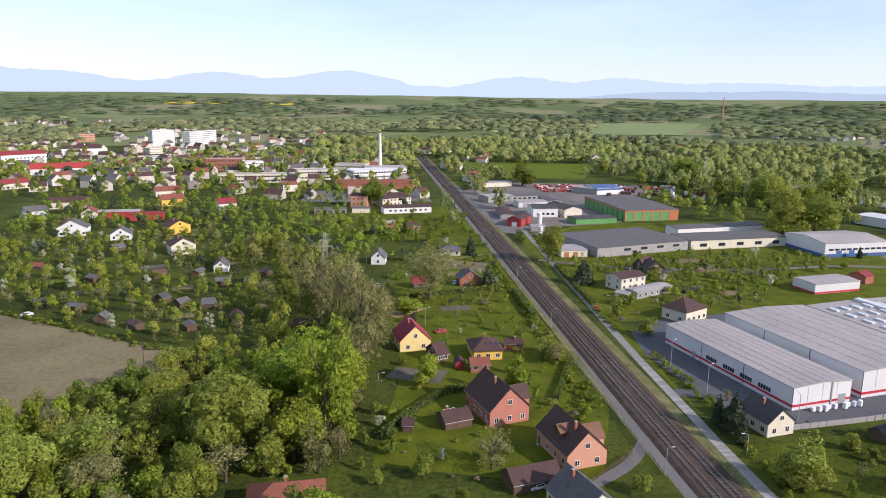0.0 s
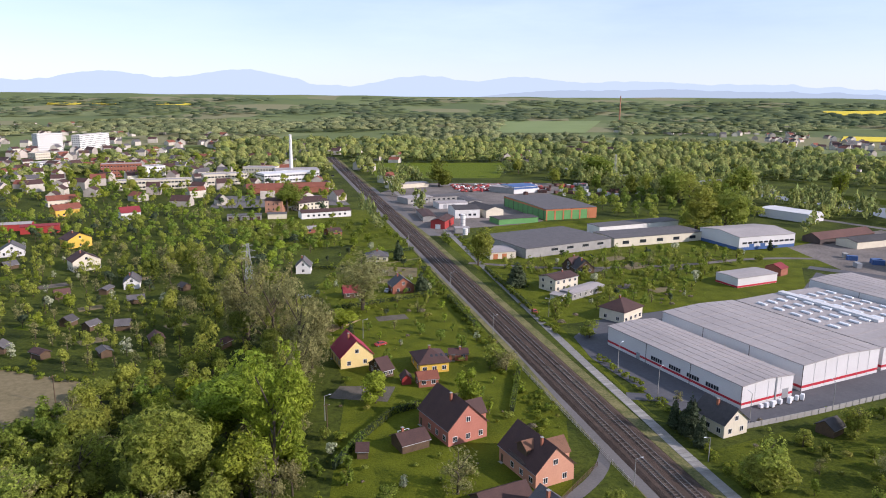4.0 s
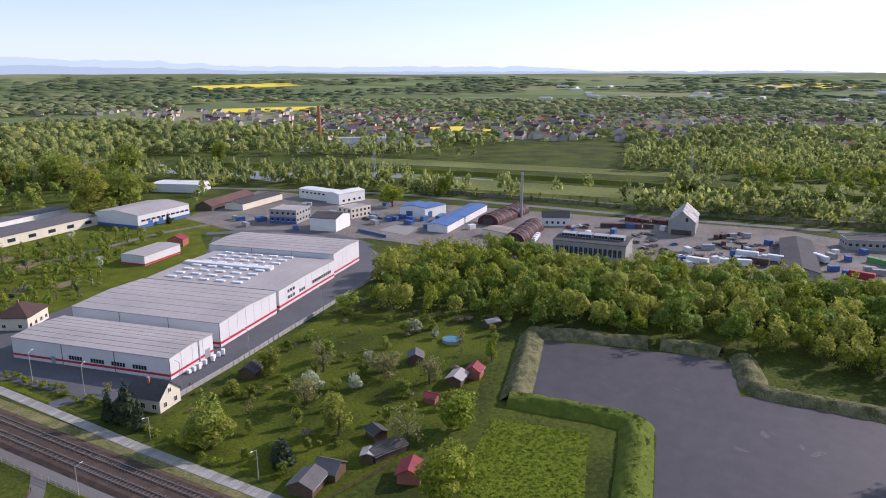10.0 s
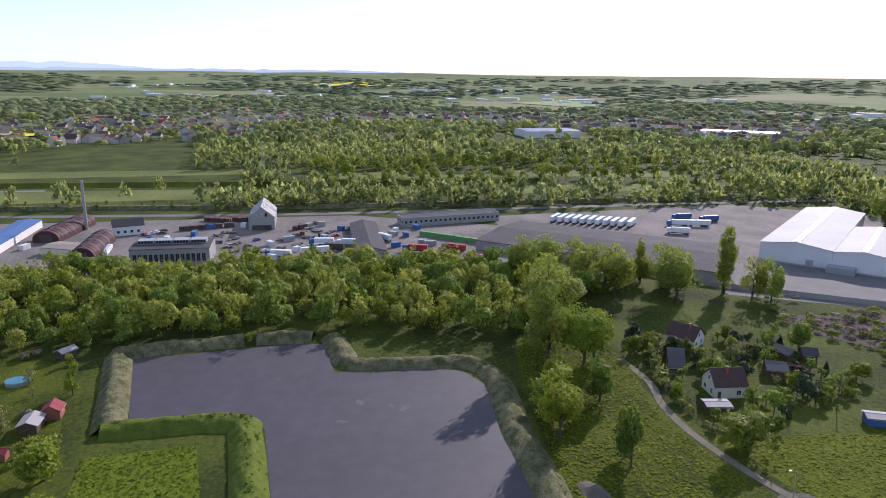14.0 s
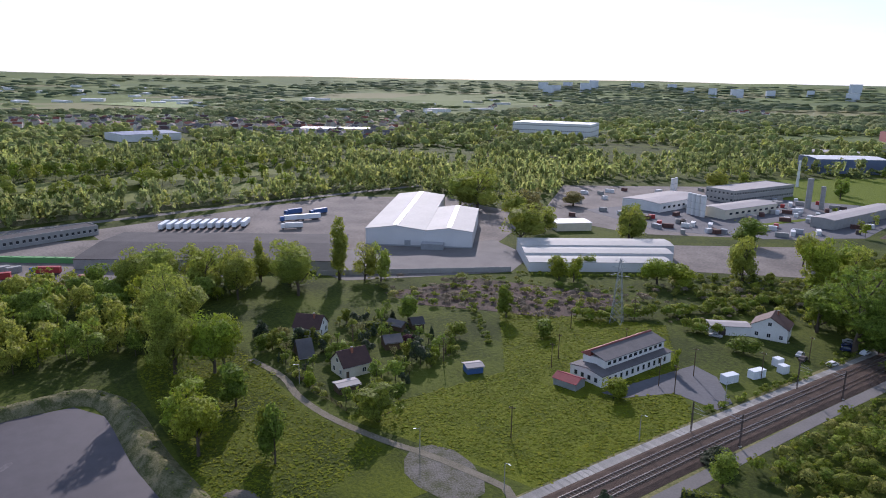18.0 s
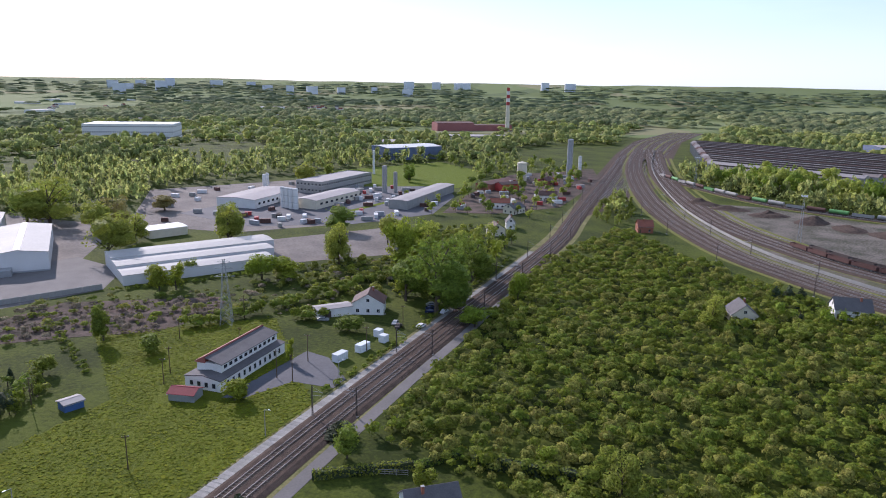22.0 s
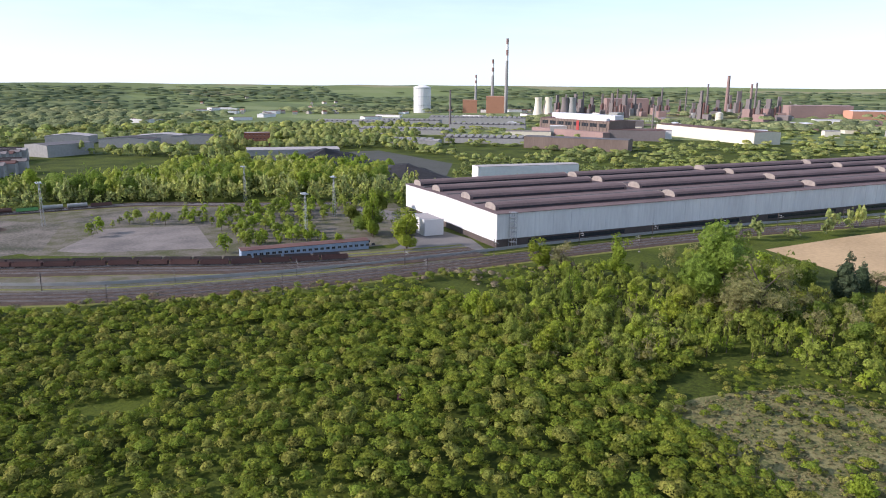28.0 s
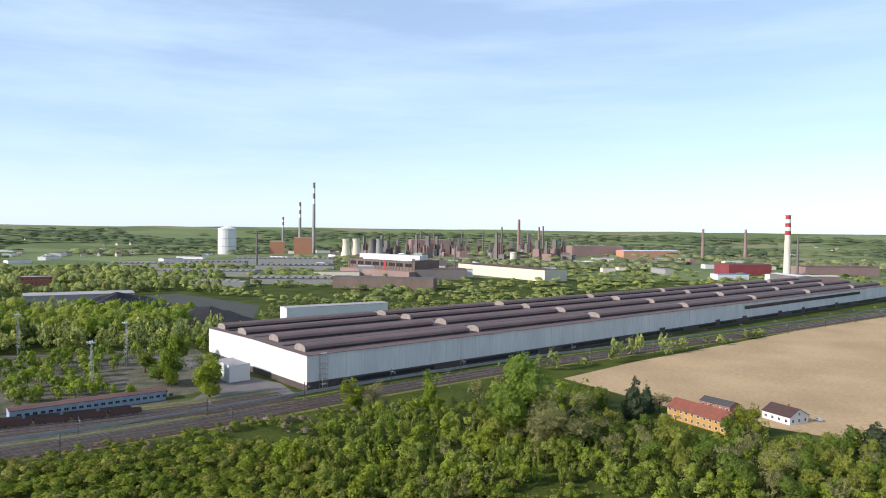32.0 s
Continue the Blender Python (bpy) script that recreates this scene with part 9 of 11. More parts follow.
def far_rows(a0, a1, r0, r1, seed):
    """Loose points on rings round the middle, wider apart with distance."""
    rng = np.random.default_rng(seed)
    out = []
    r = r0
    while r < r1:
        step = 0.0125 * (1 + 0.25 * (r > 2600))
        n = int(math.radians(abs(a1 - a0)) / step)
        az = np.radians(min(a0, a1)) + (np.arange(n) + rng.uniform(-0.6, 0.6, n)) * step
        rr = r * (1 + rng.uniform(-0.012, 0.012, n))
        out.append(np.stack([-np.sin(az) * rr, np.cos(az) * rr, rr], 1))
        r *= 1.02 if r < 2600 else 1.026
    P_ = np.concatenate(out)
    P_ = P_[free_far(P_[:, 0], P_[:, 1])]
    return P_[:, 0], P_[:, 1], P_[:, 2], rng


# Leaf colours are lifted and turn greyer band by band: haze in the base colour.
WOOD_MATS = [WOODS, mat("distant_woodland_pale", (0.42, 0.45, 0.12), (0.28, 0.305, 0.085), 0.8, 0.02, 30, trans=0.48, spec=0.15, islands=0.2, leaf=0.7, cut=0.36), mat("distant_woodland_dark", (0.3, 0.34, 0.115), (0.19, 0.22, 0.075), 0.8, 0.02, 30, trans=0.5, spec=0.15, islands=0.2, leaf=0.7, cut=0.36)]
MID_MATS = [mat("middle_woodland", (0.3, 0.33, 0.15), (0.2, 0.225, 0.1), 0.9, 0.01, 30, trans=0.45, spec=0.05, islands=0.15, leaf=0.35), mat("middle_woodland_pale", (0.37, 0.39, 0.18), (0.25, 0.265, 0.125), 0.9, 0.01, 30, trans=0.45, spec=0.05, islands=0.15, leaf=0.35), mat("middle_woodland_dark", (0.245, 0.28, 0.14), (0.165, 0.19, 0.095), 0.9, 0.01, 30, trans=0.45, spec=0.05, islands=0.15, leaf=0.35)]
FAR_HAZED_MATS = [mat("hazed_far_woodland", (0.2, 0.245, 0.13), (0.14, 0.18, 0.095), 0.9, 0.004, 40, trans=0.55, spec=0.05, islands=0.1), mat("hazed_far_woodland_pale", (0.25, 0.285, 0.14), (0.18, 0.21, 0.105), 0.9, 0.004, 40, trans=0.55, spec=0.05, islands=0.1), mat("hazed_far_woodland_dark", (0.155, 0.2, 0.115), (0.11, 0.145, 0.085), 0.9, 0.004, 40, trans=0.55, spec=0.05, islands=0.1)]
for zone, (a0, a1, r0, r1, n, thr, nm) in enumerate(((30, 4, 480, 1300, 2100, -0.12, "woods among the town"), (4, -40, 440, 1300, 3300, -0.4, "woods along the railway and river"), (-40, -75, 500, 1400, 2300, -0.2, "riverside woods"), (-75, -128, 455, 1200, 4600, -0.4, "broad riverside woodland"), (-128, -172, 480, 1500, 3700, -0.36, "woods round the works"), (-172, -222, 520, 1500, 4400, -0.42, "woods beyond the sidings"), (-222, -275, 430, 1600, 2700, -0.3, "trees between the steelworks"), (30, -40, 1300, 4300, 0, -0.2, "far wooded ridge"), (-40, -130, 1300, 4300, 0, 0.0, "far woods and hedgerows"), (-130, -200, 1450, 4300, 0, -0.14, "far wooded plain"), (-200, -275, 1550, 4300, 0, -0.08, "far wooded hills"))):
    near = n > 0
    X, Y, r, rng = far_points(a0, a1, r0, r1, n, 100 + zone) if near else far_rows(a0, a1, r0, r1, 100 + zone)
    d = noise_at(X, Y, 0.0042, 1.5 + zone) if near else noise_at(X, Y, 0.0021, 1.5) + 0.5 * noise_at(X, Y, 0.0075, 2.5)
    m = d > thr + (0.08 if near else 0.05) * rng.normal(size=len(X))
    X, Y, r = X[m], Y[m], r[m]
    zz = np.array([land(x, y) for x, y in zip(X, Y)])
    if near:
        wd = np.maximum(8.0, r / 82) * (0.7 + 0.75 * rng.random(len(X)))
        ht = 7 + 13 * rng.random(len(X)) ** 1.3
    else:
        wd = r * 0.0165 * (0.75 + 0.6 * rng.random(len(X)))
        ht = 10 + 11 * rng.random(len(X))
    if zone == 0:
        ht = ht * 0.6
    if zone == 6:
        ht = ht * np.where(r > 560, 0.52, 0.9)
    if zone in (2, 3, 8):
        az_ = np.degrees(np.arctan2(-X, Y))
        suburb = (r > 930) & (r < 1750) & (az_ < -40) & (az_ > -122) & (noise_at(X, Y, 0.0022, 5.0) > -0.12)
        ht = np.where(suburb, ht * 0.55, ht)
        wd = np.where(suburb, wd * 0.8, wd)
    shade = np.floor((noise_at(X, Y, 0.006, 9.0) * 1.6 + 0.5 + 0.45 * rng.normal(size=len(X))) * 3).clip(0, 2)
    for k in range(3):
        for m, mats_, cards_ in ((shade == k) & (r < 800), WOOD_MATS, 24), ((shade == k) & (r >= 800) & (r < 1600), WOOD_MATS if near else MID_MATS, 12 if near else 0), ((shade == k) & (r >= 1600) & (r < 2400), MID_MATS, 0), ((shade == k) & (r >= 2400), FAR_HAZED_MATS, 0):
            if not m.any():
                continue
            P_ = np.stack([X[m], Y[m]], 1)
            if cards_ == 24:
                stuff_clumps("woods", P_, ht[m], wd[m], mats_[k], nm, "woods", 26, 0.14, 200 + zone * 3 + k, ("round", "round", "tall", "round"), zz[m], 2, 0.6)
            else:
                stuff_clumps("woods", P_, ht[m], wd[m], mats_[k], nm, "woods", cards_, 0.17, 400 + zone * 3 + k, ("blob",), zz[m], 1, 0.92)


# ---- far houses ----
def far_houses(name, X, Y, rng, wall, roof, label, size=1.0, flat_shed=False):
    """Many small gabled houses joined: two meshes' worth of quads in one object with two materials."""
    n = len(X)
    V, F, mi = [], [], []
    for x, y in zip(X, Y):
        a = rng.random() * 6.28
        L, D, h, r_ = size * rng.uniform(9, 14), size * rng.uniform(8, 10), size * rng.uniform(3.5, 6.5), size * rng.uniform(2.4, 4)
        if flat_shed:
            L, D, h, r_ = rng.uniform(30, 80), rng.uniform(16, 34), rng.uniform(5, 9), 0.8
        c, s, z = math.cos(a), math.sin(a), land(x, y)
        k = len(V)
        for u, v, w_ in ((-1, -1, -0.5), (1, -1, -0.5), (1, 1, -0.5), (-1, 1, -0.5), (-1, -1, h), (1, -1, h), (1, 1, h), (-1, 1, h), (-1, 0, h + r_), (1, 0, h + r_)):
            px_, py_ = u * L / 2, v * D / 2
            V.append((x + px_ * c - py_ * s, y + px_ * s + py_ * c, z + w_))
        F += [(k, k + 1, k + 5, k + 4), (k + 1, k + 2, k + 6, k + 5), (k + 2, k + 3, k + 7, k + 6), (k + 3, k, k + 4, k + 7), (k + 4, k + 5, k + 9, k + 8), (k + 6, k + 7, k + 8, k + 9), (k + 5, k + 6, k + 9, k + 9), (k + 7, k + 4, k + 8, k + 8)]
        mi += [0, 0, 0, 0, 1, 1, 0, 0]
    me = bpy.data.meshes.new(name)
    me.from_pydata(V, [], [f if f[2] != f[3] else f[:3] for f in F])
    me.materials.append(wall)
    me.materials.append(roof)
    me.polygons.foreach_set("material_index", mi)
    return tagged(new(name, me), label, "houses", "", "stuff")


WALLS = mat("mixed_house_walls", (0.56, 0.51, 0.44), (0.36, 0.32, 0.27), 0.85, 0.05, 6, islands=0.3)
ROOFS = [ORANGETILE, BROWNTILE, BROWNTILE, GREYTILE]
for zone, (a0, a1, r0, r1, n, thr) in enumerate(((30, 3, 620, 2300, 520, -0.15), (-18, -40, 900, 2200, 260, 0.05), (-38, -78, 930, 1800, 620, -0.12), (-78, -124, 930, 1800, 620, -0.12), (-128, -150, 1100, 2400, 160, 0.1), (2, -10, 700, 1200, 60, -0.2), (-205, -275, 2000, 3600, 160, 0.0))):
    X, Y, r, rng = far_points(a0, a1, r0, r1, n, 300 + zone)
    m = noise_at(X, Y, 0.0022, 5.0 if zone in (2, 3) else 4.0 + zone) > thr
    X, Y = X[m], Y[m]
    q = rng.integers(0, 4, len(X))
    for k in range(4):
        if (q == k).any():
            far_houses("distant_houses", X[q == k], Y[q == k], rng, WALLS, ROOFS[k], "distant suburban houses with tiled roofs", 1.15)
for zone, (a0, a1, r0, r1, n) in enumerate(((-68, -105, 2300, 3600, 60), (-105, -150, 1500, 3000, 46), (-195, -240, 1700, 2600, 30))):
    X, Y, r, rng = far_points(a0, a1, r0, r1, n, 330 + zone)
    far_houses("distant_sheds", X, Y, rng, WHITE, (WHITEMETAL, GREYROOF, RUST)[zone], "distant pale industrial sheds", 1.0, True)
P = np.array([p for p in spread([(-420, 640), (-230, 620), (-40, 560), (52, 520), (60, 800), (-60, 900), (-260, 900), (-460, 860)], 26, 77) if footprint_free(p[0], p[1], 9)])
rng = np.random.default_rng(78)
q = rng.integers(0, 4, len(P))
for k in range(4):
    far_houses("town_houses", P[q == k, 0], P[q == k, 1], rng, WALLS, ROOFS[k], "town houses with tiled roofs among trees", 1.1)
PALETOWER = mat("pale_tower_render", (0.66, 0.68, 0.7), (0.55, 0.57, 0.6), 0.9, 0.02, 12)
# far tower blocks on the skyline
rng = random.Random(5)
for i in range(20):
    az = radians(rng.uniform(-133, -168))
    r = rng.uniform(3300, 4100)
    x, y = -math.sin(az) * r, math.cos(az) * r
    o = thing("tower_block", x, y, land(x, y), rng.uniform(0, 90), "distant pale grey residential tower block", "tower block", "skyline tower blocks")
    part("wall", bx(-rng.uniform(12, 34), rng.uniform(12, 34), -9, 9, -2, rng.uniform(28, 48)), PALETOWER, o)


def patch(name, corners, material, label, category):
    """A field on rising land: four corners, sixteen by sixteen cells."""
    a, b, c, d = [Vector((*p, 0)) for p in corners]
    vs, fs = [], []
    for i in range(17):
        for j in range(17):
            u, v = i / 16, j / 16
            p = a * (1 - u) * (1 - v) + b * u * (1 - v) + c * u * v + d * (1 - u) * v
            vs.append((p.x, p.y, land(p.x, p.y) + 1.5))
    for i in range(16):
        for j in range(16):
            fs.append((i * 17 + j, i * 17 + j + 1, i * 17 + j + 18, i * 17 + j + 17))
    return tagged(link_mesh(name, vs, fs, material), label, category, "", "structure")


patch("rapeseed_field", [(1120, 1215), (1380, 1115), (1560, 1220), (1270, 1370)], RAPE, "bright yellow rapeseed field in bloom", "field")
patch("rapeseed_field", [(905, 515), (985, 452), (1045, 550), (970, 610)], RAPE, "bright yellow rapeseed field in bloom", "field")
patch("far_field", [(499, 1600), (731, 1580), (1134, 2330), (773, 2360)], PALECROP, "pale green far field", "field")
patch("rapeseed_field", [(2250, 2450), (2750, 2350), (2900, 2600), (2350, 2700)], RAPE, "far yellow rapeseed field", "field")
patch("rapeseed_field", [(-980, 3600), (-700, 3650), (-720, 3850), (-1020, 3800)], RAPE, "far yellow rapeseed field", "field")
patch("rapeseed_field", [(-520, 3650), (-360, 3680), (-380, 3850), (-540, 3820)], RAPE, "far yellow rapeseed field", "field")
patch("rapeseed_field", [(3300, 250), (3600, -100), (3900, 100), (3600, 450)], RAPE, "far yellow rapeseed field", "field")
patch("far_field", [(2100, 700), (2400, 300), (2700, 500), (2400, 900)], PALECROP, "pale green far field", "field")
patch("far_field", [(1900, -500), (2100, -750), (2400, -600), (2200, -350)], PALECROP, "pale green far field", "field")
patch("far_field", [(1500, -900), (1650, -1050), (1800, -950), (1650, -780)], PALECROP, "pale green far field", "field")

# blue mountains on the skyline, their haze put in as self-lit colour
MOUNT = haze_glow("hazy_blue_mountains", (0.54, 0.68, 0.84), 0.95)
MOUNT2 = haze_glow("hazy_nearer_hills", (0.46, 0.58, 0.7), 0.88)
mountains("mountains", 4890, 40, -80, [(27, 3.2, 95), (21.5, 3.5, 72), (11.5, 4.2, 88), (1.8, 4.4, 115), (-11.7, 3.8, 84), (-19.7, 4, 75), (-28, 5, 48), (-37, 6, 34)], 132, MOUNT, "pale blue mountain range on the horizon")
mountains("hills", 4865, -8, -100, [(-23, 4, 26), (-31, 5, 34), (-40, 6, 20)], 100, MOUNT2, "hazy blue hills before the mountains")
# ---- sidings and curve ----
CURVE = smooth_line([(121, -1000), (97, -760), (54, -540), (8, -412), (-33, -350), (-80, -304), (-138, -271), (-206, -243), (-306, -213), (-421, -172), (-521, -128), (-800, -12), (-1040, 84)], 10)
v_, f_ = prism_along(CURVE, [(-9.5, -0.1), (-8, 0.5), (8, 0.5), (9.5, -0.1)])
tagged(link_mesh("ballast_bed", v_, f_, BALLAST), "brown ballast of the curving sidings", "railway bed", "", "structure")
for d in (-5, 0, 5):
    track("railway_track", offset_line(CURVE, d), 0.6, "curving railway track")
YARDLINE = smooth_line([(104, -1000), (62, -700), (12, -500), (-38, -407), (-75, -366), (-120, -331), (-158, -299), (-213, -268), (-265, -247)], 10)
v_, f_ = prism_along(YARDLINE, [(-11, -0.1), (-9.5, 0.5), (9.5, 0.5), (11, -0.1)])
tagged(link_mesh("ballast_bed", v_, f_, BALLAST), "brown ballast of the freight sidings", "railway bed", "", "structure")
for d in (-6, -1, 4):
    track("railway_track", offset_line(YARDLINE, d), 0.6, "freight siding track")
FAR = smooth_line([(112, -1000), (70, -760), (51, -690), (-20, -585), (-98, -538), (-193, -512), (-250, -460), (-310, -415)], 12)
v_, f_ = prism_along(FAR, [(-9, -0.1), (-8, 0.4), (8, 0.4), (9, -0.1)])
tagged(link_mesh("ballast_bed", v_, f_, BALLAST), "ballast of the outer freight tracks", "railway bed", "", "structure")
for d in (-4, 1):
    track("railway_track", offset_line(FAR, d), 0.5, "outer freight track")
fence_line = offset_line(CURVE, 18.5)
v_, f_ = prism_along([p for p in fence_line if -1000 < p[1]], [(-0.1, 0), (-0.1, 1.6), (0.1, 1.6), (0.1, 0)])
tagged(link_mesh("siding_wall", v_, f_, CONCRETE), "low concrete wall between the sidings", "wall", "", "structure")
GRAVEL = mat("sooty_gravel_and_weeds", (0.15, 0.128, 0.108), (0.07, 0.075, 0.032), 0.95, 0.1, 9, 0.8, spec=0.1, sharp=0.16)
flat("railway_yard", [(-262, -268), (-226, -291), (-177, -322), (-142, -345), (-97, -370), (-79, -396), (-30, -430), (10, -480), (55, -570), (66, -560), (20, -440), (-33, -355), (-80, -309), (-138, -276), (-206, -248), (-250, -234)], 0.05, 0.3, GRAVEL, "sooty gravel yard with weeds between the sidings", "railway yard")
for d in (9.5, 14.5):
    track("railway_track", [p for p in offset_line(YARDLINE, d) if p[1] > -560], 0.06, "outer siding track on gravel")
for d in (10.5, 15.5):
    track("railway_track", [p for p in offset_line(CURVE, d) if -560 < p[1] < -240], 0.06, "middle siding track on gravel")
WEEDS = mat("yellow_green_weeds", (0.19, 0.19, 0.05), (0.1, 0.105, 0.03), 0.95, 0.3, 8, 0.8, spec=0.1)
for ln, d, wd_ in ((CURVE, -10.6, 2.6), (CURVE, 8.9, 1.6), (CURVE, 13.0, 1.8), (CURVE, 20.5, 2.0), (YARDLINE, -10.5, 2.0), (YARDLINE, 12.0, 1.6), (YARDLINE, 17.5, 3.0), (FAR, -9.5, 3.0), (FAR, 9.0, 4.0)):
    ribbon("weed_strip", [p for p in offset_line(ln, d) if p[1] > -900], wd_, 0.075, WEEDS, "strip of yellow-green weeds between the tracks", "grass")
flat("junction_bed", [(96, -430), (116, -610), (142, -922), (150, -1150), (120, -1420), (60, -1420), (80, -1165), (66, -810), (58, -640), (74, -520)], 0.045, 0.3, BALLAST, "sooty gravel of the wide railway junction", "railway yard")
for i in range(9):
    u = i / 8
    track("railway_track", smooth_line([(84 + 14 * u, -540), (80 + 28 * u, -680), (82 + 52 * u, -900), (84 + 60 * u, -1160), (66 + 50 * u, -1410)], 30), 0.06, "rails fanning out through the railway junction")
for i in range(4):
    ribbon("weed_strip", smooth_line([(82 + 6 * i, -620), (86 + 13 * i, -900), (90 + 15 * i, -1160), (72 + 12 * i, -1400)], 40), 1.6 + (i % 2), 0.075, WEEDS, "strip of yellow-green weeds between the tracks", "grass")
flat("weedy_ground", [(-92, -392), (-150, -336), (-222, -296), (-268, -284), (-300, -330), (-335, -395), (-285, -435), (-205, -500), (-120, -540), (-66, -515)], 0.02, 0.3, GRAVEL, "weedy cinder ground between the tracks", "ground")
flat("mill_apron", [(-224, -274), (-242, -270), (-256, -261), (-271, -244), (-286, -270), (-292, -313), (-311, -358), (-313, -406), (-295, -388), (-286, -332), (-272, -300)], 0.07, 0.3, ASPHALT, "worn asphalt road round the mill's end", "road")
flat("coal_yard", [(-105, -394), (-145, -437), (-189, -410), (-168, -346), (-114, -380)], 0.05, 0.3, YARD, "bare concrete storage yard by the sidings", "yard")
SLAG = mat("cindery_waste_ground", (0.17, 0.145, 0.125), (0.06, 0.062, 0.042), 0.95, 0.05, 14, 0.9, spec=0.1, sharp=0.16)
flat("slag_ground", [(40, -560), (-20, -560), (-95, -520), (-130, -470), (-100, -400), (-60, -400), (10, -470)], 0.03, 0.3, SLAG, "dark cindery waste ground", "ground")
flat("slag_ground", [(-190, -400), (-300, -390), (-270, -440), (-200, -500), (-130, -480)], 0.03, 0.3, SLAG, "rough cindery ground with grass between the sidings", "ground")


def heap(x, y, rx, ry, h, ang, material, label):
    o = thing("heap", x, y, 0, ang, label, "heap")
    bm = bmesh.new()
    vs = []
    for i in range(9):
        for j in range(13):
            u, v = i / 4 - 1, j / 6 - 1
            d = max(0.0, 1 - math.hypot(u, v))
            z = h * d * (0.75 + 0.5 * noise.noise((u * 2 + x, v * 2 + y, 0)))
            vs.append(bm.verts.new((u * rx, v * ry, z - 0.05)))
    for i in range(8):
        for j in range(12):
            bm.faces.new((vs[i * 13 + j], vs[(i + 1) * 13 + j], vs[(i + 1) * 13 + j + 1], vs[i * 13 + j + 1]))
    part("mound", bm, material, o)


COALGROUND = mat("coal_dust_ground", (0.07, 0.066, 0.062), (0.04, 0.045, 0.028), 0.95, 0.04, 14, 0.6)
flat("coal_ground", [(-398, -462), (-440, -452), (-560, -560), (-600, -740), (-470, -770), (-380, -720), (-412, -610)], 0.04, 0.3, COALGROUND, "black dusty ground round the coal heaps", "ground")
COAL = mat("coal", (0.03, 0.03, 0.033), (0.015, 0.015, 0.017), 0.85, 0.2, 8, 0.6)
heap(-455, -655, 60, 34, 22, 150, COAL, "long black coal heap")
heap(-390, -700, 40, 26, 11, 150, COAL, "black coal heap by the shed")
heap(-434, -492, 52, 24, 20, 118, COAL, "black coal heap behind the mill")
for k, (x, y) in enumerate(((0, -540), (-25, -525), (-50, -510), (-70, -495), (-90, -480), (20, -556))):
    heap(x, y, 14, 10, 4 + k % 3, 30 * k, BALLAST, "heap of dark slag by the tracks")
heap(129, -42, 5, 3, 1.6, 20, GRAVELBED, "small gravel heap on the grass")


def wagon(line, s, material, label, kind="open"):
    """A freight wagon on a line, s metres along it."""
    d = 0.0
    for (ax, ay), (bx_, by_) in zip(line, line[1:]):
        L = math.hypot(bx_ - ax, by_ - ay)
        if d + L > s:
            u = (s - d) / L
            x, y, a = ax + (bx_ - ax) * u, ay + (by_ - ay) * u, math.degrees(math.atan2(by_ - ay, bx_ - ax))
            break
        d += L
    else:
        return
    o = thing("freight_wagon", x, y, 0.78, a, label, "wagon", "freight wagons")
    part("underframe", bx(-6.6, 6.6, -1.2, 1.2, 0.55, 0.85), DARKSTEEL, o)
    if kind == "open":
        bm = bmesh.new()
        box(bm, -6.5, 6.5, -1.4, -1.3, 0.854, 2.6)
        box(bm, -6.5, 6.5, 1.3, 1.4, 0.854, 2.6)
        box(bm, -6.5, -6.4, -1.3, 1.3, 0.854, 2.6)
        box(bm, 6.4, 6.5, -1.3, 1.3, 0.854, 2.6)
        part("body", bm, material, o)
    else:
        bm = bmesh.new()
        rod(bm, (-6.2, 0, 2.2), (6.2, 0, 2.2), 1.35, 12)
        part("tank", bm, material, o)
    for s in (-3.9, 3.9):
        bm = bmesh.new()
        for wx in (s - 0.9, s + 0.9):
            for wy in (-0.75, 0.75):
                rod(bm, (wx, wy - 0.06, 0.46), (wx, wy + 0.06, 0.46), 0.46, 10)
        part("bogie", bm, DARKSTEEL, o)


yl = offset_line(YARDLINE, 4)
YL0 = sum(math.hypot(b[0] - a[0], b[1] - a[1]) for a, b in zip(yl, yl[1:]) if b[0] > -40)
for i in range(16):
    wagon(yl, YL0 + i * 14.2, RUST, "rusty open freight wagon on a siding")
yl = offset_line(YARDLINE, 9.5)
YL1 = sum(math.hypot(b[0] - a[0], b[1] - a[1]) for a, b in zip(yl, yl[1:]) if b[0] > -48)
for i in range(15):
    wagon(yl, YL1 + i * 14.2, DARKSTEEL, "dark brown open freight wagon on a siding")
yl = offset_line(FAR, -4)
for i in range(22):
    wagon(yl, 300 + i * 15, (CONCRETE, RUST, GREEN, CONCRETE)[i % 4], "old tank wagon in a long row" if i % 3 else "old open wagon in a long row", "tank" if i % 3 else "open")
PALEBLUE = mat("faded_pale_blue_boards", (0.3, 0.37, 0.46), (0.19, 0.24, 0.32), 0.7, 0.3, 6)
# low blue shed by the sidings
hall(-166, -313, 160.2, 66, 8, 4.4, PALEBLUE, RUST, "long low pale blue wagon shed with a rusty roof", 0.5, "x", name="wagon_shed", category="shed", wins=[("n", 2, 70, 22, 2.2, 1.8, 1.2), ("s", 2, 70, 22, 2.2, 1.8, 1.2)])


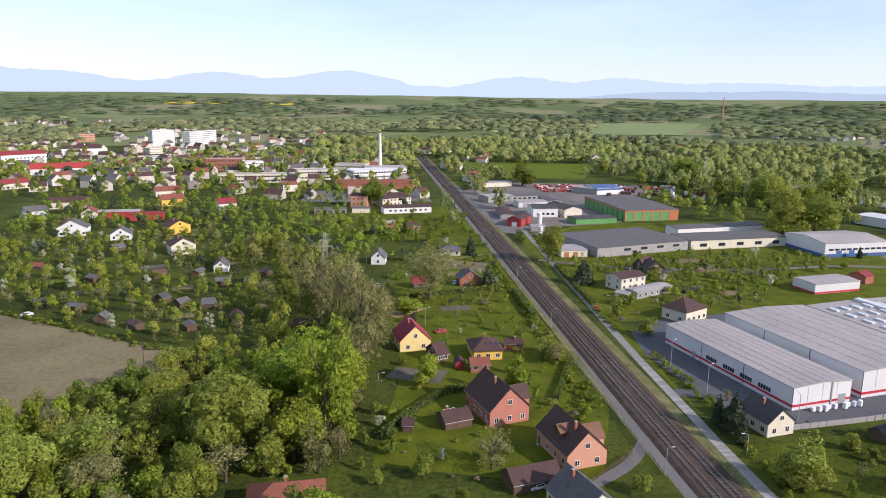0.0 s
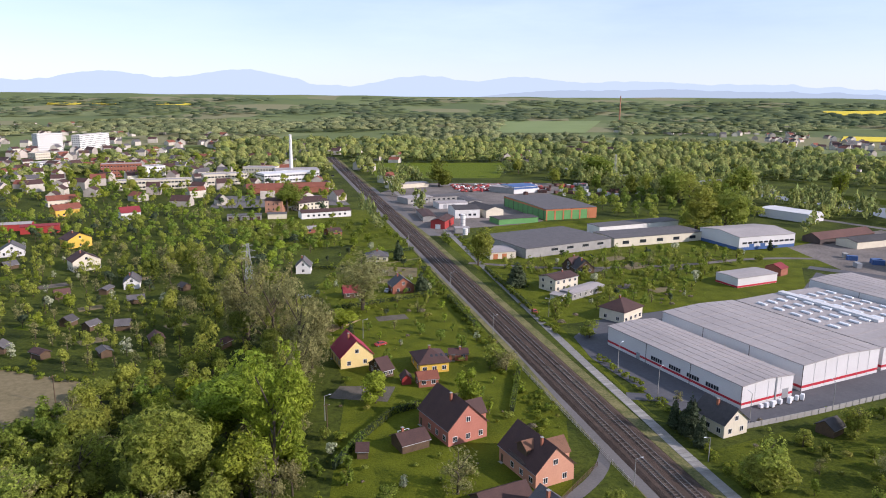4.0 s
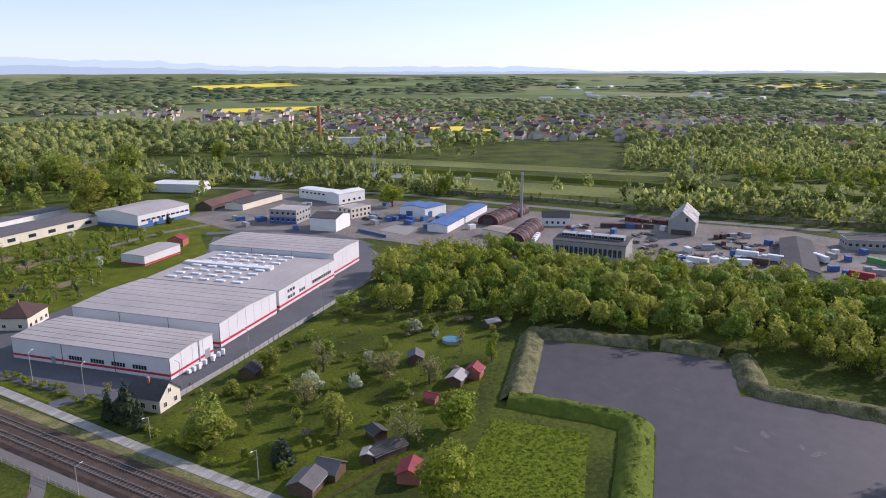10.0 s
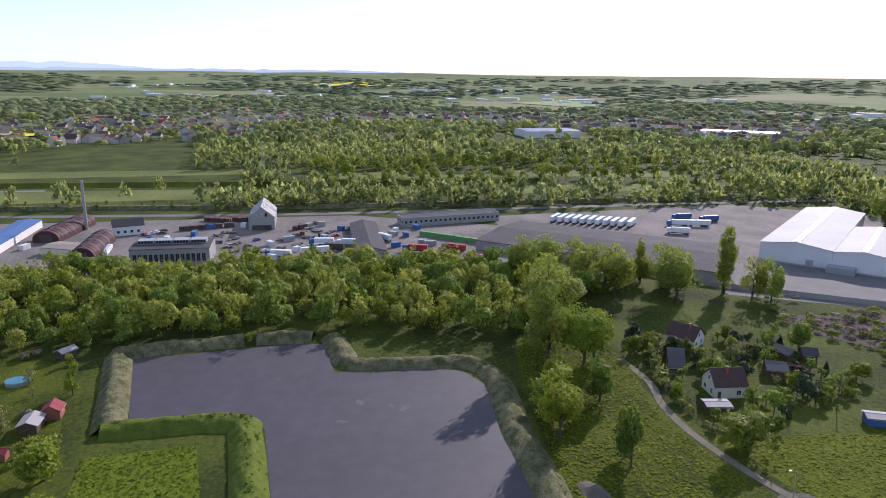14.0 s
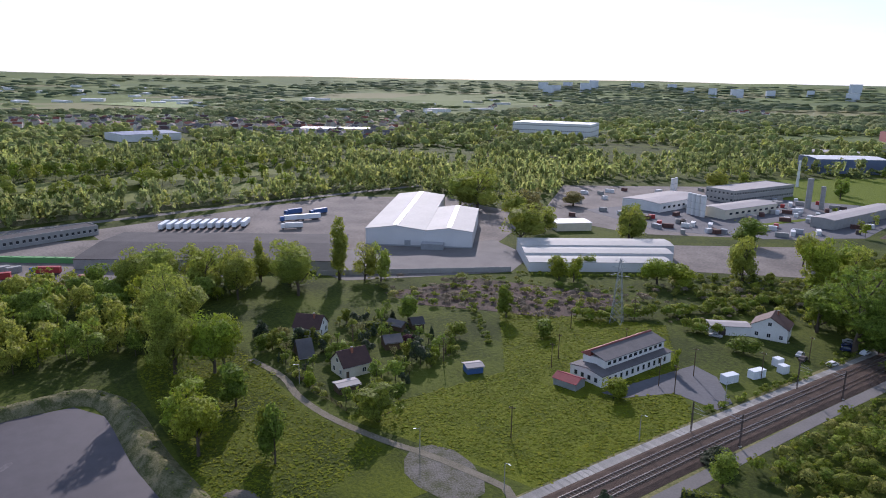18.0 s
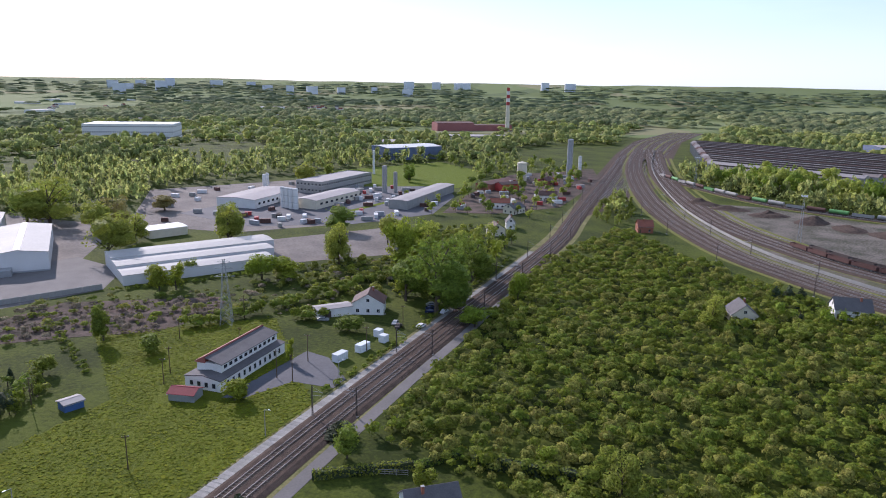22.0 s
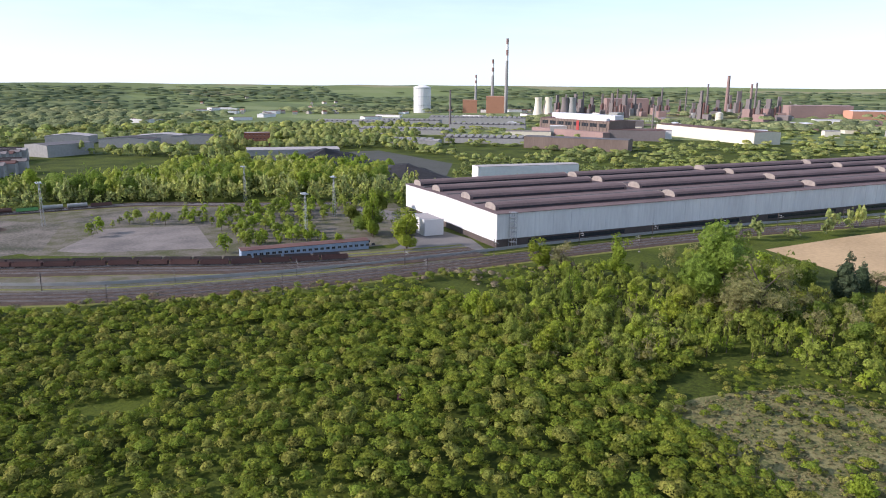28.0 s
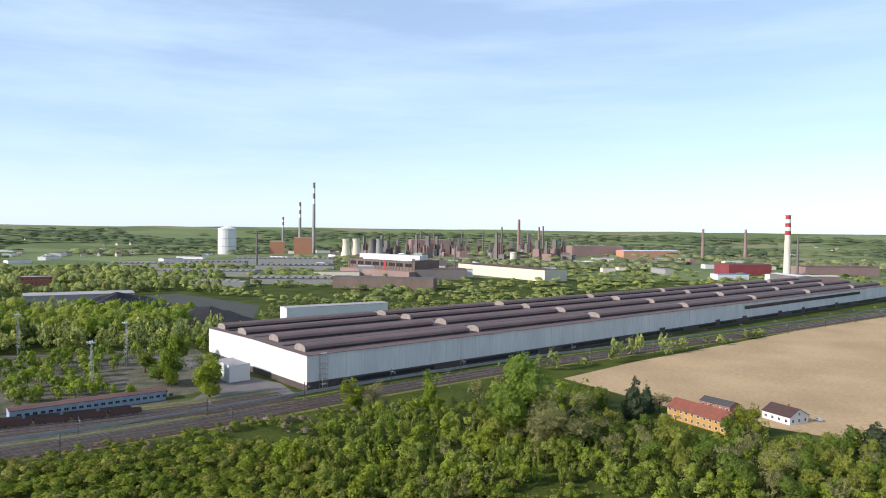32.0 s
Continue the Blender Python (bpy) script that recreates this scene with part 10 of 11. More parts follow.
def catenary_mast(x, y, ang, h, arm, label="steel catenary mast beside the railway"):
    o = thing("catenary_mast", x, y, 0, ang, label, "mast", "catenary masts")
    bm = bmesh.new()
    for a, b in ((-0.16, -0.16), (0.16, -0.16), (0.16, 0.16), (-0.16, 0.16)):
        rod(bm, (a, b, -0.3), (a * 0.6, b * 0.6, h), 0.05, 4)
    for i in range(8):
        z = h * i / 8
        rod(bm, (-0.15, -0.15, z), (0.15, -0.15, z + h / 8), 0.03, 4)
        rod(bm, (0.15, 0.15, z), (-0.15, 0.15, z + h / 8), 0.03, 4)
    part("lattice", bm, DARKSTEEL, o)
    bm = bmesh.new()
    rod(bm, (0, 0, h * 0.82), (arm, 0, h * 0.82), 0.06, 5)
    rod(bm, (0, 0, h * 0.97), (arm * 0.9, 0, h * 0.82), 0.035, 4)
    rod(bm, (0, 0, h * 0.68), (arm, 0, h * 0.72), 0.04, 4)
    part("arm", bm, STEEL, o)
    part("foundation", bx(-0.4, 0.4, -0.4, 0.4, -0.3, 0.25), CONCRETE, o)


for k, yy in enumerate((-148, -196, -244, -292, -340, -388, -436, -484, -532, -580)):
    xc = float(np.interp(yy, rail_y, rail_x))
    catenary_mast(xc - 5.4, yy, 0, 8.6, 3.4)
    catenary_mast(xc + 5.4, yy + 4, 180, 8.6, 3.4)
for k in range(6, len(CURVE) - 8, 5):
    (ax, ay), (bx_, by_) = offset_line(CURVE, 9.8)[k], offset_line(CURVE, 9.8)[k + 1]
    catenary_mast(ax, ay, math.degrees(math.atan2(by_ - ay, bx_ - ax)) - 90, 8.6, 4.2)
for k in range(20, len(CURVE) - 12, 6):
    (ax, ay), (bx_, by_) = offset_line(CURVE, -16)[k], offset_line(CURVE, -16)[k + 1]
    catenary_mast(ax, ay, math.degrees(math.atan2(by_ - ay, bx_ - ax)) + 90, 9.5, 4.2)


def pylon(x, y, h, ang, w_=4.2, label="lattice steel power pylon"):
    o = thing("power_pylon", x, y, 0, ang, label, "pylon")
    bm = bmesh.new()
    cs = ((-1, -1), (1, -1), (1, 1), (-1, 1))
    n = 8
    for i in range(n):
        z0, z1 = h * i / n, h * (i + 1) / n
        r0, r1 = w_ / 2 * (1 - 0.86 * i / n), w_ / 2 * (1 - 0.86 * (i + 1) / n)
        for k in range(4):
            (a, b), (c, d) = cs[k], cs[(k + 1) % 4]
            rod(bm, (a * r0, b * r0, z0 - (0.3 if i == 0 else 0)), (a * r1, b * r1, z1), 0.09, 4)
            rod(bm, (a * r0, b * r0, z0), (c * r1, d * r1, z1), 0.05, 4)
            rod(bm, (c * r0, d * r0, z0), (a * r1, b * r1, z1), 0.05, 4)
    part("lattice", bm, STEEL, o)
    for z, l in ((0.74, 3.6), (0.86, 3.0), (0.96, 2.2)):
        bm = bmesh.new()
        rod(bm, (-l, 0, h * z), (l, 0, h * z), 0.08, 4)
        rod(bm, (-l, 0, h * z), (0, 0, h * z + 1), 0.05, 4)
        rod(bm, (l, 0, h * z), (0, 0, h * z + 1), 0.05, 4)
        part("crossarm", bm, STEEL, o)


pylon(161.4, -192, 24, 30)
pylon(-10, 300, 24, 20)
pylon(330, 640, 30, 20)
pylon(470, 330, 26, 0)
pylon(560, 100, 30, 0)


def light_mast(x, y, h):
    o = thing("light_mast", x, y, 0, 0, "tall steel floodlight mast in the sidings", "light mast", "floodlight masts")
    bm = bmesh.new()
    for a, b in ((-1, -1), (1, -1), (1, 1), (-1, 1)):
        rod(bm, (a * 0.9, b * 0.9, -0.3), (a * 0.3, b * 0.3, h), 0.09, 4)
    for i in range(10):
        u, v = i / 10, (i + 1) / 10
        for a, b in ((-1, 1), (1, -1)):
            rod(bm, (a * (0.9 - 0.6 * u), b * (0.9 - 0.6 * u), h * u), (-a * (0.9 - 0.6 * v), b * (0.9 - 0.6 * v), h * v), 0.05, 4)
    part("lattice", bm, STEEL, o)
    part("platform", bx(-1.6, 1.6, -1.6, 1.6, h, h + 0.3), STEEL, o)
    for a in (-1.3, 0, 1.3):
        part("floodlight", bx(a - 0.4, a + 0.4, -1.7, -1.4, h + 0.31, h + 0.9), PLASTIC, o)


for x, y in ((-38, -440), (-215, -330), (-120, -470), (-255, -470), (-270, -380), (30, -640)):
    light_mast(x, y, 26)


def street_lamp(x, y, h, ang=0, label="grey street lamp on a tall pole"):
    o = thing("street_lamp", x, y, 0, ang, label, "street lamp", "street lamps")
    bm = bmesh.new()
    tube(bm, 0, 0, -0.2, h, 0.12, 0.07, 8)
    part("pole", bm, CONCRETE, o)
    bm = bmesh.new()
    rod(bm, (0, 0, h - 0.05), (1.3, 0, h + 0.25), 0.05, 6)
    part("bracket", bm, STEEL, o)
    part("lamp_head", bx(1.1, 1.8, -0.14, 0.14, h + 0.2, h + 0.34, 0.04), PLASTIC, o)


for x, y, h, a in ((104.3, 192.9, 9.2, 20), (106.5, 172.6, 8.9, 20), (120.7, 150.9, 8.9, 90), (98.8, 136.3, 6.1, 180), (95.8 + 3, 101.7, 7.2, 180), (76.2, 130.3, 6.6, 0), (76.5, 235, 7, 0), (77, 300, 7, 0), (104, 250, 7.5, 180), (101.5, -89, 6.5, 180), (99.5, -130, 7, 180), (99.5, -165, 7, 180), (150, 154.5, 8, 90), (195, 162, 8, 90), (125, -83, 6, 90), (175, -75, 6, 90), (99, 60, 7, 180), (99.5, -20, 7, 180), (12, 178, 7, 0), (30, 240, 7, 0), (75, 390, 7, 0)):
    street_lamp(x, y, h, a)


def wood_pole(x, y, h, ang):
    o = thing("utility_pole", x, y, 0, ang, "plain wooden utility pole with crossbar", "utility pole", "utility poles")
    bm = bmesh.new()
    tube(bm, 0, 0, -0.3, h, 0.15, 0.1, 8)
    part("pole", bm, WOOD, o)
    part("crossbar", bx(-0.8, 0.8, -0.06, 0.06, h - 0.6, h - 0.45), WOOD, o)
    for a in (-0.7, 0, 0.7):
        bm = bmesh.new()
        tube(bm, a, 0, h - 0.445, h - 0.25, 0.05, 0.04, 6)
        part("insulator", bm, PLASTIC, o)


for x, y, a in ((12, 170, 0), (-60, 205, 30), (20, 250, 10), (8, 330, 10), (118, -105, 40), (112, -160, 0), (104, -190, 0), (140, -172, 0), (148, -150, 30), (165, -118, 30), (190, -100, 30), (103, -215, 0), (106, -260, 0)):
    wood_pole(x, y, 8.5, a)


# ---- vehicles ----
def car(x, y, ang, paint, label, z=0.07):
    o = thing("car", x, y, z, ang, label, "car")
    bm = bmesh.new()
    prof = [(-2.1, 0.3), (-2.15, 0.75), (-1.2, 0.95), (-0.7, 1.42), (0.9, 1.45), (1.6, 0.98), (2.15, 0.85), (2.15, 0.3)]
    a = [bm.verts.new((u, -0.85 + (0.14 if v > 1.2 else 0), v)) for u, v in prof]
    b = [bm.verts.new((u, 0.85 - (0.14 if v > 1.2 else 0), v)) for u, v in prof]
    bm.faces.new(a)
    bm.faces.new(b[::-1])
    for i in range(8):
        bm.faces.new((a[i], b[i], b[(i + 1) % 8], a[(i + 1) % 8]))
    part("body", bm, paint, o)
    for s in (-1, 1):
        bm = bmesh.new()
        v = [bm.verts.new(c) for c in ((-0.95, s * 0.865, 1.0), (1.35, s * 0.865, 1.0), (0.8, s * 0.75, 1.38), (-0.6, s * 0.75, 1.38))]
        bm.faces.new(v)
        part("side_window", bm, GLASS, o)
    bm = bmesh.new()
    bm.faces.new([bm.verts.new(c) for c in ((-1.19, -0.7, 0.98), (-1.19, 0.7, 0.98), (-0.74, 0.62, 1.42), (-0.74, -0.62, 1.42))])
    part("windscreen", bm, GLASS, o)
    for wx in (-1.35, 1.35):
        for wy in (-0.8, 0.8):
            bm = bmesh.new()
            rod(bm, (wx, wy - 0.1, 0.31), (wx, wy + 0.1, 0.31), 0.31, 12)
            w1 = part("wheel", bm, DARKROOF, o)
            bm = bmesh.new()
            rod(bm, (wx, wy - 0.11, 0.31), (wx, wy + 0.11, 0.31), 0.17, 8)
            part("rim", bm, STEEL, w1)


DARKBLUE = mat("dark_blue_car_paint", (0.02, 0.03, 0.09), (0.015, 0.022, 0.07), 0.25, 1, 4, spec=0.6)
SILVER = mat("silver_car_paint", (0.5, 0.51, 0.53), (0.42, 0.43, 0.45), 0.3, 1, 4, 0, 0.5)
for x, y, a, p, l in ((96.2, -237, 88, PLASTIC, "white car parked on the concrete path"), (101, -235, 30, DARKBLUE, "dark blue car parked on grass"), (102.5, -239, 32, DARKBLUE, "dark blue car parked on grass"), (104, -243, 35, SILVER, "silver car parked on grass"), (130, -233, 20, DARKBLUE, "dark car before the white house"), (100.5, 256, 85, REDPAINT, "red car parked by the path"), (10, 297, 30, SILVER, "silver car in a garden"), (13, 296, 30, SILVER, "pale car in a garden"), (46, 127, 20, PLASTIC, "white car beside the sheds"), (51, 125, 25, DARKBLUE, "dark car beside the sheds"), (35, 232, 20, REDPAINT, "red car in a garden drive"), (48, 299, 70, SILVER, "silver car beside the brick house"), (12, -137, 10, DARKBLUE, "dark car parked by the hedge"), (-362, -14, 40, SILVER, "silver car at the farm"), (-120, 262, 40, PLASTIC, "white car on the field edge")):
    car(x, y, a, p, l)


def trailer(x, y, ang, paint, label, L=13.6):
    o = thing("lorry_trailer", x, y, 0.05, ang, label, "trailer", "parked trailers")
    part("box_body", bx(-L / 2, L / 2, -1.25, 1.25, 1.1, 3.9, 0.06), paint, o)
    part("chassis", bx(-L / 2 + 0.2, L / 2 - 0.2, -0.9, 0.9, 0.8, 1.095), DARKSTEEL, o)
    for wx in (-L / 2 + 2, -L / 2 + 3.3, -L / 2 + 4.6, L / 2 - 2.5):
        for wy in (-1.05, 1.05):
            bm = bmesh.new()
            rod(bm, (wx, wy - 0.18, 0.5), (wx, wy + 0.18, 0.5), 0.5, 12)
            part("wheel", bm, DARKROOF, o)
    return o


def lorry(x, y, ang, paint, box_paint, label):
    o = thing("lorry", x, y, 0.05, ang, label, "lorry")
    part("cab", bx(3.6, 5.9, -1.2, 1.2, 0.7, 3.3, 0.15), paint, o)
    part("windscreen", bx(5.9, 5.93, -1.0, 1.0, 1.9, 2.9), GLASS, o)
    part("cargo_box", bx(-6.5, 3.3, -1.25, 1.25, 1.1, 3.8, 0.06), box_paint, o)
    part("chassis", bx(-6.3, 5.6, -0.8, 0.8, 0.6, 0.95), DARKSTEEL, o)
    for wx in (-5, -3.6, 4.6):
        for wy in (-1.05, 1.05):
            bm = bmesh.new()
            rod(bm, (wx, wy - 0.18, 0.5), (wx, wy + 0.18, 0.5), 0.5, 12)
            part("wheel", bm, DARKROOF, o)


for i in range(10):
    u = i / 9
    trailer(404.3 + (389.3 - 404.3) * u + 5, -94.5 + (-130.9 + 94.5) * u - 3, -33, PLASTIC, "white box trailer parked in a row")
trailer(394, -139, -33, PLASTIC, "white box trailer parked alone")
lorry(393.5, -166, 84, BLUE, PLASTIC, "white articulated lorry in the depot yard")
trailer(391.5, -178, 84, PLASTIC, "white trailer behind the lorry")
lorry(412, -176, 100, BLUE, BLUE, "dark blue lorry in the depot yard")
lorry(405, -190, 100, BLUE, BLUE, "dark blue lorry in the depot yard")
for k, (x, y, a, p, q, l) in enumerate(((352, 36, 88, BLUE, PLASTIC, "white and blue lorry in the scrapyard"), (350, 22, 84, PLASTIC, PLASTIC, "long white lorry in the scrapyard"), (341, 30, 80, DARKBLUE, DARKSTEEL, "dark lorry in the scrapyard"), (362, 5, 40, GREEN, PLASTIC, "lorry in the scrapyard"), (338, -30, 60, BLUE, REDPAINT, "red and blue lorry by the containers"), (360, 205, 10, BLUE, BLUE, "blue lorry by the works"), (345, 190, 10, BLUE, BLUE, "blue lorry by the works"))):
    lorry(x, y, a, p, q, l)


def container(x, y, ang, paint, label, L=6.0, group="skips and containers", z=0.04):
    o = thing("container", x, y, z, ang, label, "container", group)
    n = max(3, int(L / 0.9)) * 2
    xs = [-L / 2 + L * k / n for k in range(n + 1)]
    ring = [(x, -1.2 - 0.07 * (k % 2)) for k, x in enumerate(xs)] + [(x, 1.2 + 0.07 * (k % 2)) for k, x in reversed(list(enumerate(xs)))]
    bm = bmesh.new()
    a = [bm.verts.new((x, y_, 0)) for x, y_ in ring]
    b = [bm.verts.new((x, y_, 2.5)) for x, y_ in ring]
    bm.faces.new(a[::-1])
    bm.faces.new(b)
    for k in range(len(ring)):
        bm.faces.new((a[k], a[(k + 1) % len(ring)], b[(k + 1) % len(ring)], b[k]))
    part("shell", bm, paint, o)


cr = random.Random(12)
for i in range(9):
    container(372 - i * 3.0, -18 - i * 4.2, 60 + cr.uniform(-5, 5), GREEN, "green skip in a row by the depot")
for i in range(10):
    container(415 - (i % 5) * 1.0, 108 - i * 3.2, 5, RUST, "rust-red container in a stacked row", 6)
for i in range(46):
    x, y = cr.uniform(305, 400), cr.uniform(-28, 118)
    if footprint_free(x, y, 3):
        container(x, y, cr.uniform(0, 180), cr.choice([RUST, STEEL, BLUE, DARKSTEEL, WHITEMETAL, CONCRETE]), "weathered scrap container in the works yard", cr.uniform(3, 6))
for i in range(30):
    x, y = cr.uniform(285, 400), cr.uniform(175, 330)
    if footprint_free(x, y, 3):
        container(x, y, cr.uniform(0, 180), cr.choice([BLUE, BLUE, WHITEMETAL, STEEL, CONCRETE]), "blue or grey container in the works yard", cr.uniform(3, 6))
for i in range(70):
    x, y = cr.uniform(215, 380), cr.uniform(-540, -325)
    if bool(in_poly([(190, -400), (260, -320), (330, -310), (420, -420), (330, -560), (245, -470)], np.array([x]), np.array([y]))[0]) and footprint_free(x, y, 3):
        container(x, y, cr.uniform(0, 180), cr.choice([CONCRETE, STEEL, WHITEMETAL, RUST, CONCRETE]), "stack of building materials in the yard", cr.uniform(3, 7), "material stacks")
for i in range(60):
    x, y = cr.uniform(215, 330), cr.uniform(560, 640)
    container(x, y, cr.uniform(0, 180), cr.choice([REDPAINT, RUST, RUST, STEEL, WHITEMETAL]), "crushed car bodies stacked in the scrapyard", cr.uniform(3, 6), "scrap piles")
for i, (x, y) in enumerate(((108, -180), (105.5, -190), (103, -200), (107, -204))):
    container(x, y, 80, PLASTIC, "white site container by the line", 5.0 - (i > 1) * 2.4)

SCRAP = mat("mixed_scrap_metal", (0.3, 0.26, 0.24), (0.1, 0.085, 0.08), 0.8, 0.4, 6, islands=0.55)


def junk_pile(x, y, size, seed, label="pile of scrap metal and machine parts"):
    o = thing("scrap_pile", x, y, 0, seed * 47, label, "scrap", "scrap piles in the yards")
    jr = random.Random(seed)
    bm = bmesh.new()
    for i in range(14):
        a, b, c = jr.uniform(0.3, 1.6), jr.uniform(0.2, 0.9), jr.uniform(0.15, 0.8)
        px_, py_ = jr.gauss(0, size * 0.4), jr.gauss(0, size * 0.3)
        z = max(0, 0.8 - 0.35 * math.hypot(px_, py_) / size) * jr.random()
        f = box(bm, -a, a, -b, b, 0, c)
        bmesh.ops.transform(bm, matrix=Matrix.Translation((px_, py_, z)) @ Matrix.Rotation(jr.random() * 6.28, 4, 'Z') @ Matrix.Rotation(jr.uniform(-0.3, 0.3), 4, 'X'), verts=list({v for q in f for v in q.verts}))
    tagged(part("scrap", bm, SCRAP, o), kind="stuff")


jr_ = random.Random(91)
for k, (x, y) in enumerate(((359, 88), (348, 81), (356, 78.6), (340, 76), (332, 79), (382, 88), (366, 82), (374, 92), (345, 90), (364, 57), (374, 51), (391, 45.5), (359, 36), (380, 35), (346, 55), (384, 42), (368, 44), (352, 48), (398, 52), (405, 44), (322, 70), (330, 66), (388, 24), (376, 20))):
    junk_pile(x, y, jr_.uniform(2.2, 4.5), 300 + k)
for k, (x, y) in enumerate(((376.5, 131), (379, 128.5), (383, 126.7), (386, 124), (380.5, 123), (372, 127), (352, 60), (339, 62), (345, 44), (371, 30), (356, 29), (318, 60), (349, 72), (363, 70), (340, 246), (345, 240), (349, 236), (322, 262), (326, 266), (350, 262), (356, 268))):
    car(x, y, jr_.choice((5, 95, 50, 140)), jr_.choice([STEEL, WHITE, DARKSTEEL, REDPAINT, BLUE]), "parked car among the works yards")
lorry(328, 54, 80, BLUE, WHITE, "white box lorry in the scrap yard")
trailer(333, 37, -75, WHITE, "long white trailer in the scrap yard")
lorry(337, -11, 75, BLUE, REDPAINT, "red curtain lorry beside the skips")
lorry(372.5, -158, 70, WHITE, WHITE, "white box lorry on the depot yard")
for k, (x, y, a) in enumerate(((346.6, 229.5, 80), (352.6, 227.6, 80), (350.2, 220.3, 80), (337.6, 201.5, 10), (348.6, 202.4, 10), (344.4, 196.4, 10), (341, 216, 80), (355, 214, 0))):
    container(x, y, a, BLUE, "blue steel skip beside the blue-roofed halls", 5.5)
for k, (x, y) in enumerate(((388.5, 113.5), (390.4, 108.7), (392.4, 103.7), (394.8, 97.5), (397.2, 91.4))):
    container(x, y, -78, RUST if k % 2 else DARKSTEEL, "rusty rack of stacked steel by the road", 5.6)
for k, (x, y) in enumerate(((311, -33.6), (315.6, -38), (320, -42.5), (295, -29.3), (298.4, -26), (306, -36), (303, -30), (312, -44))):
    container(x, y, 30 + 60 * (k % 2), mat("pinkish_red_crates", (0.4, 0.17, 0.14), (0.28, 0.12, 0.1), 0.8, 0.6, 6) if k == 0 else bpy.data.materials["pinkish_red_crates"], "stack of pinkish red crates", 4.0, "crate stacks")
for k, (x, y) in enumerate(((333.9, 135.1), (338.5, 136.2), (343, 137.2), (347.5, 138.2))):
    o = thing("wrapped_bale", x, y, 0.03, 8, "white wrapped bale in a row by the vaulted shed", "bale", "wrapped bales")
    part("bale", bx(-1.6, 1.6, -1.2, 1.2, 0, 2.2, 0.3), PLASTIC, o)
wl_ = thing("low_wall", 308.2, 219, 0, 76, "blue painted low wall round a concrete pit", "wall")
part("panel", bx(-11.5, 11.5, -0.15, 0.15, -0.1, 1.6), BLUE, wl_)
flat("concrete_pit", [(319.2, 222), (316, 202), (335.8, 205), (337.7, 222)], 0.1, 0.3, SLAB, "pale concrete slab with low walls", "yard")
# lattice stair and pipes on the mill front
stair = thing("stair_tower", -279.4 + 0.9455 * -9 - 0.3256 * -1.8, -245.5 - 0.3256 * -9 - 0.9455 * -1.8, 0, 161, "open steel stair tower on the mill wall", "stair tower")
bm = bmesh.new()
for a, b in ((-1.6, -1.4), (1.6, -1.4), (1.6, 1.4), (-1.6, 1.4)):
    rod(bm, (a, b, -0.3), (a, b, 19.5), 0.12, 5)
for i in range(7):
    z = 0.4 + i * 2.7
    rod(bm, (-1.6, -1.4, z), (1.6, -1.4, z + 2.7), 0.07, 4)
    box(bm, -1.6, 1.6, -1.4, 1.4, z + 2.6, z + 2.72)
part("lattice", bm, STEEL, stair)

# ---- bridge over the river ----
br = thing("truss_bridge", 395, 560, 0, -35, "white steel truss bridge over the river", "bridge")
part("deck", bx(-45, 45, -4, 4, 4.0, 4.8), CONCRETE, br)
for s in (-4.2, 4.2):
    bm = bmesh.new()
    n = 10
    for i in range(n):
        x0, x1 = -45 + 9 * i, -36 + 9 * i
        z0, z1 = 5 + 7 * math.sin(math.pi * i / n), 5 + 7 * math.sin(math.pi * (i + 1) / n)
        rod(bm, (x0, s, z0), (x1, s, z1), 0.3, 5)
        rod(bm, (x0, s, 4.9), (x1, s, z1), 0.2, 5)
        rod(bm, (x1, s, 4.9), (x1, s, z1), 0.2, 5)
    part("truss", bm, WHITE, br)
for x in (-42, 42):
    part("pier", bx(x - 1.5, x + 1.5, -4, 4, -0.5, 3.996), CONCRETE, br)

# ---- furnaces of the steelworks ----
fr = random.Random(3)
for i in range(26):
    az = radians(-249 + 16.5 * i / 25 + fr.uniform(-0.3, 0.3))
    r = fr.uniform(2050, 2450)
    x, y = -math.sin(az) * r, math.cos(az) * r
    o = thing("blast_furnace", x, y, 0, fr.uniform(0, 90), "rusty dark furnace tower with pipes and gantries", "furnace", "furnaces")
    h, b = fr.uniform(38, 78), fr.uniform(6, 13)
    part("tower", bx(-b, b, -b * 0.8, b * 0.8, -1, h * 0.55), fr.choice([HAZEDSTEEL, HAZEDBRICK, HAZEDSTEEL]), o)
    part("headframe", bx(-b * 0.5, b * 0.5, -b * 0.4, b * 0.4, h * 0.55 + 0.004, h), HAZEDSTEEL, o)
    bm = bmesh.new()
    rod(bm, (-b * 2.5, 0, 4), (0, 0, h * 0.9), 1.6, 6)
    part("incline", bm, HAZEDSTEEL, o)
    bm = bmesh.new()
    tube(bm, b * 1.6, 0, -1, h * 0.6, 3, 3, 10)
    part("stove", bm, RUST, o)
    part("cast_house", bx(b * 2, b * 5, -b, b, -1, fr.uniform(10, 22)), fr.choice([HAZEDBRICK, HAZEDSTEEL, CONCRETE, HAZEDBRICK]), o)

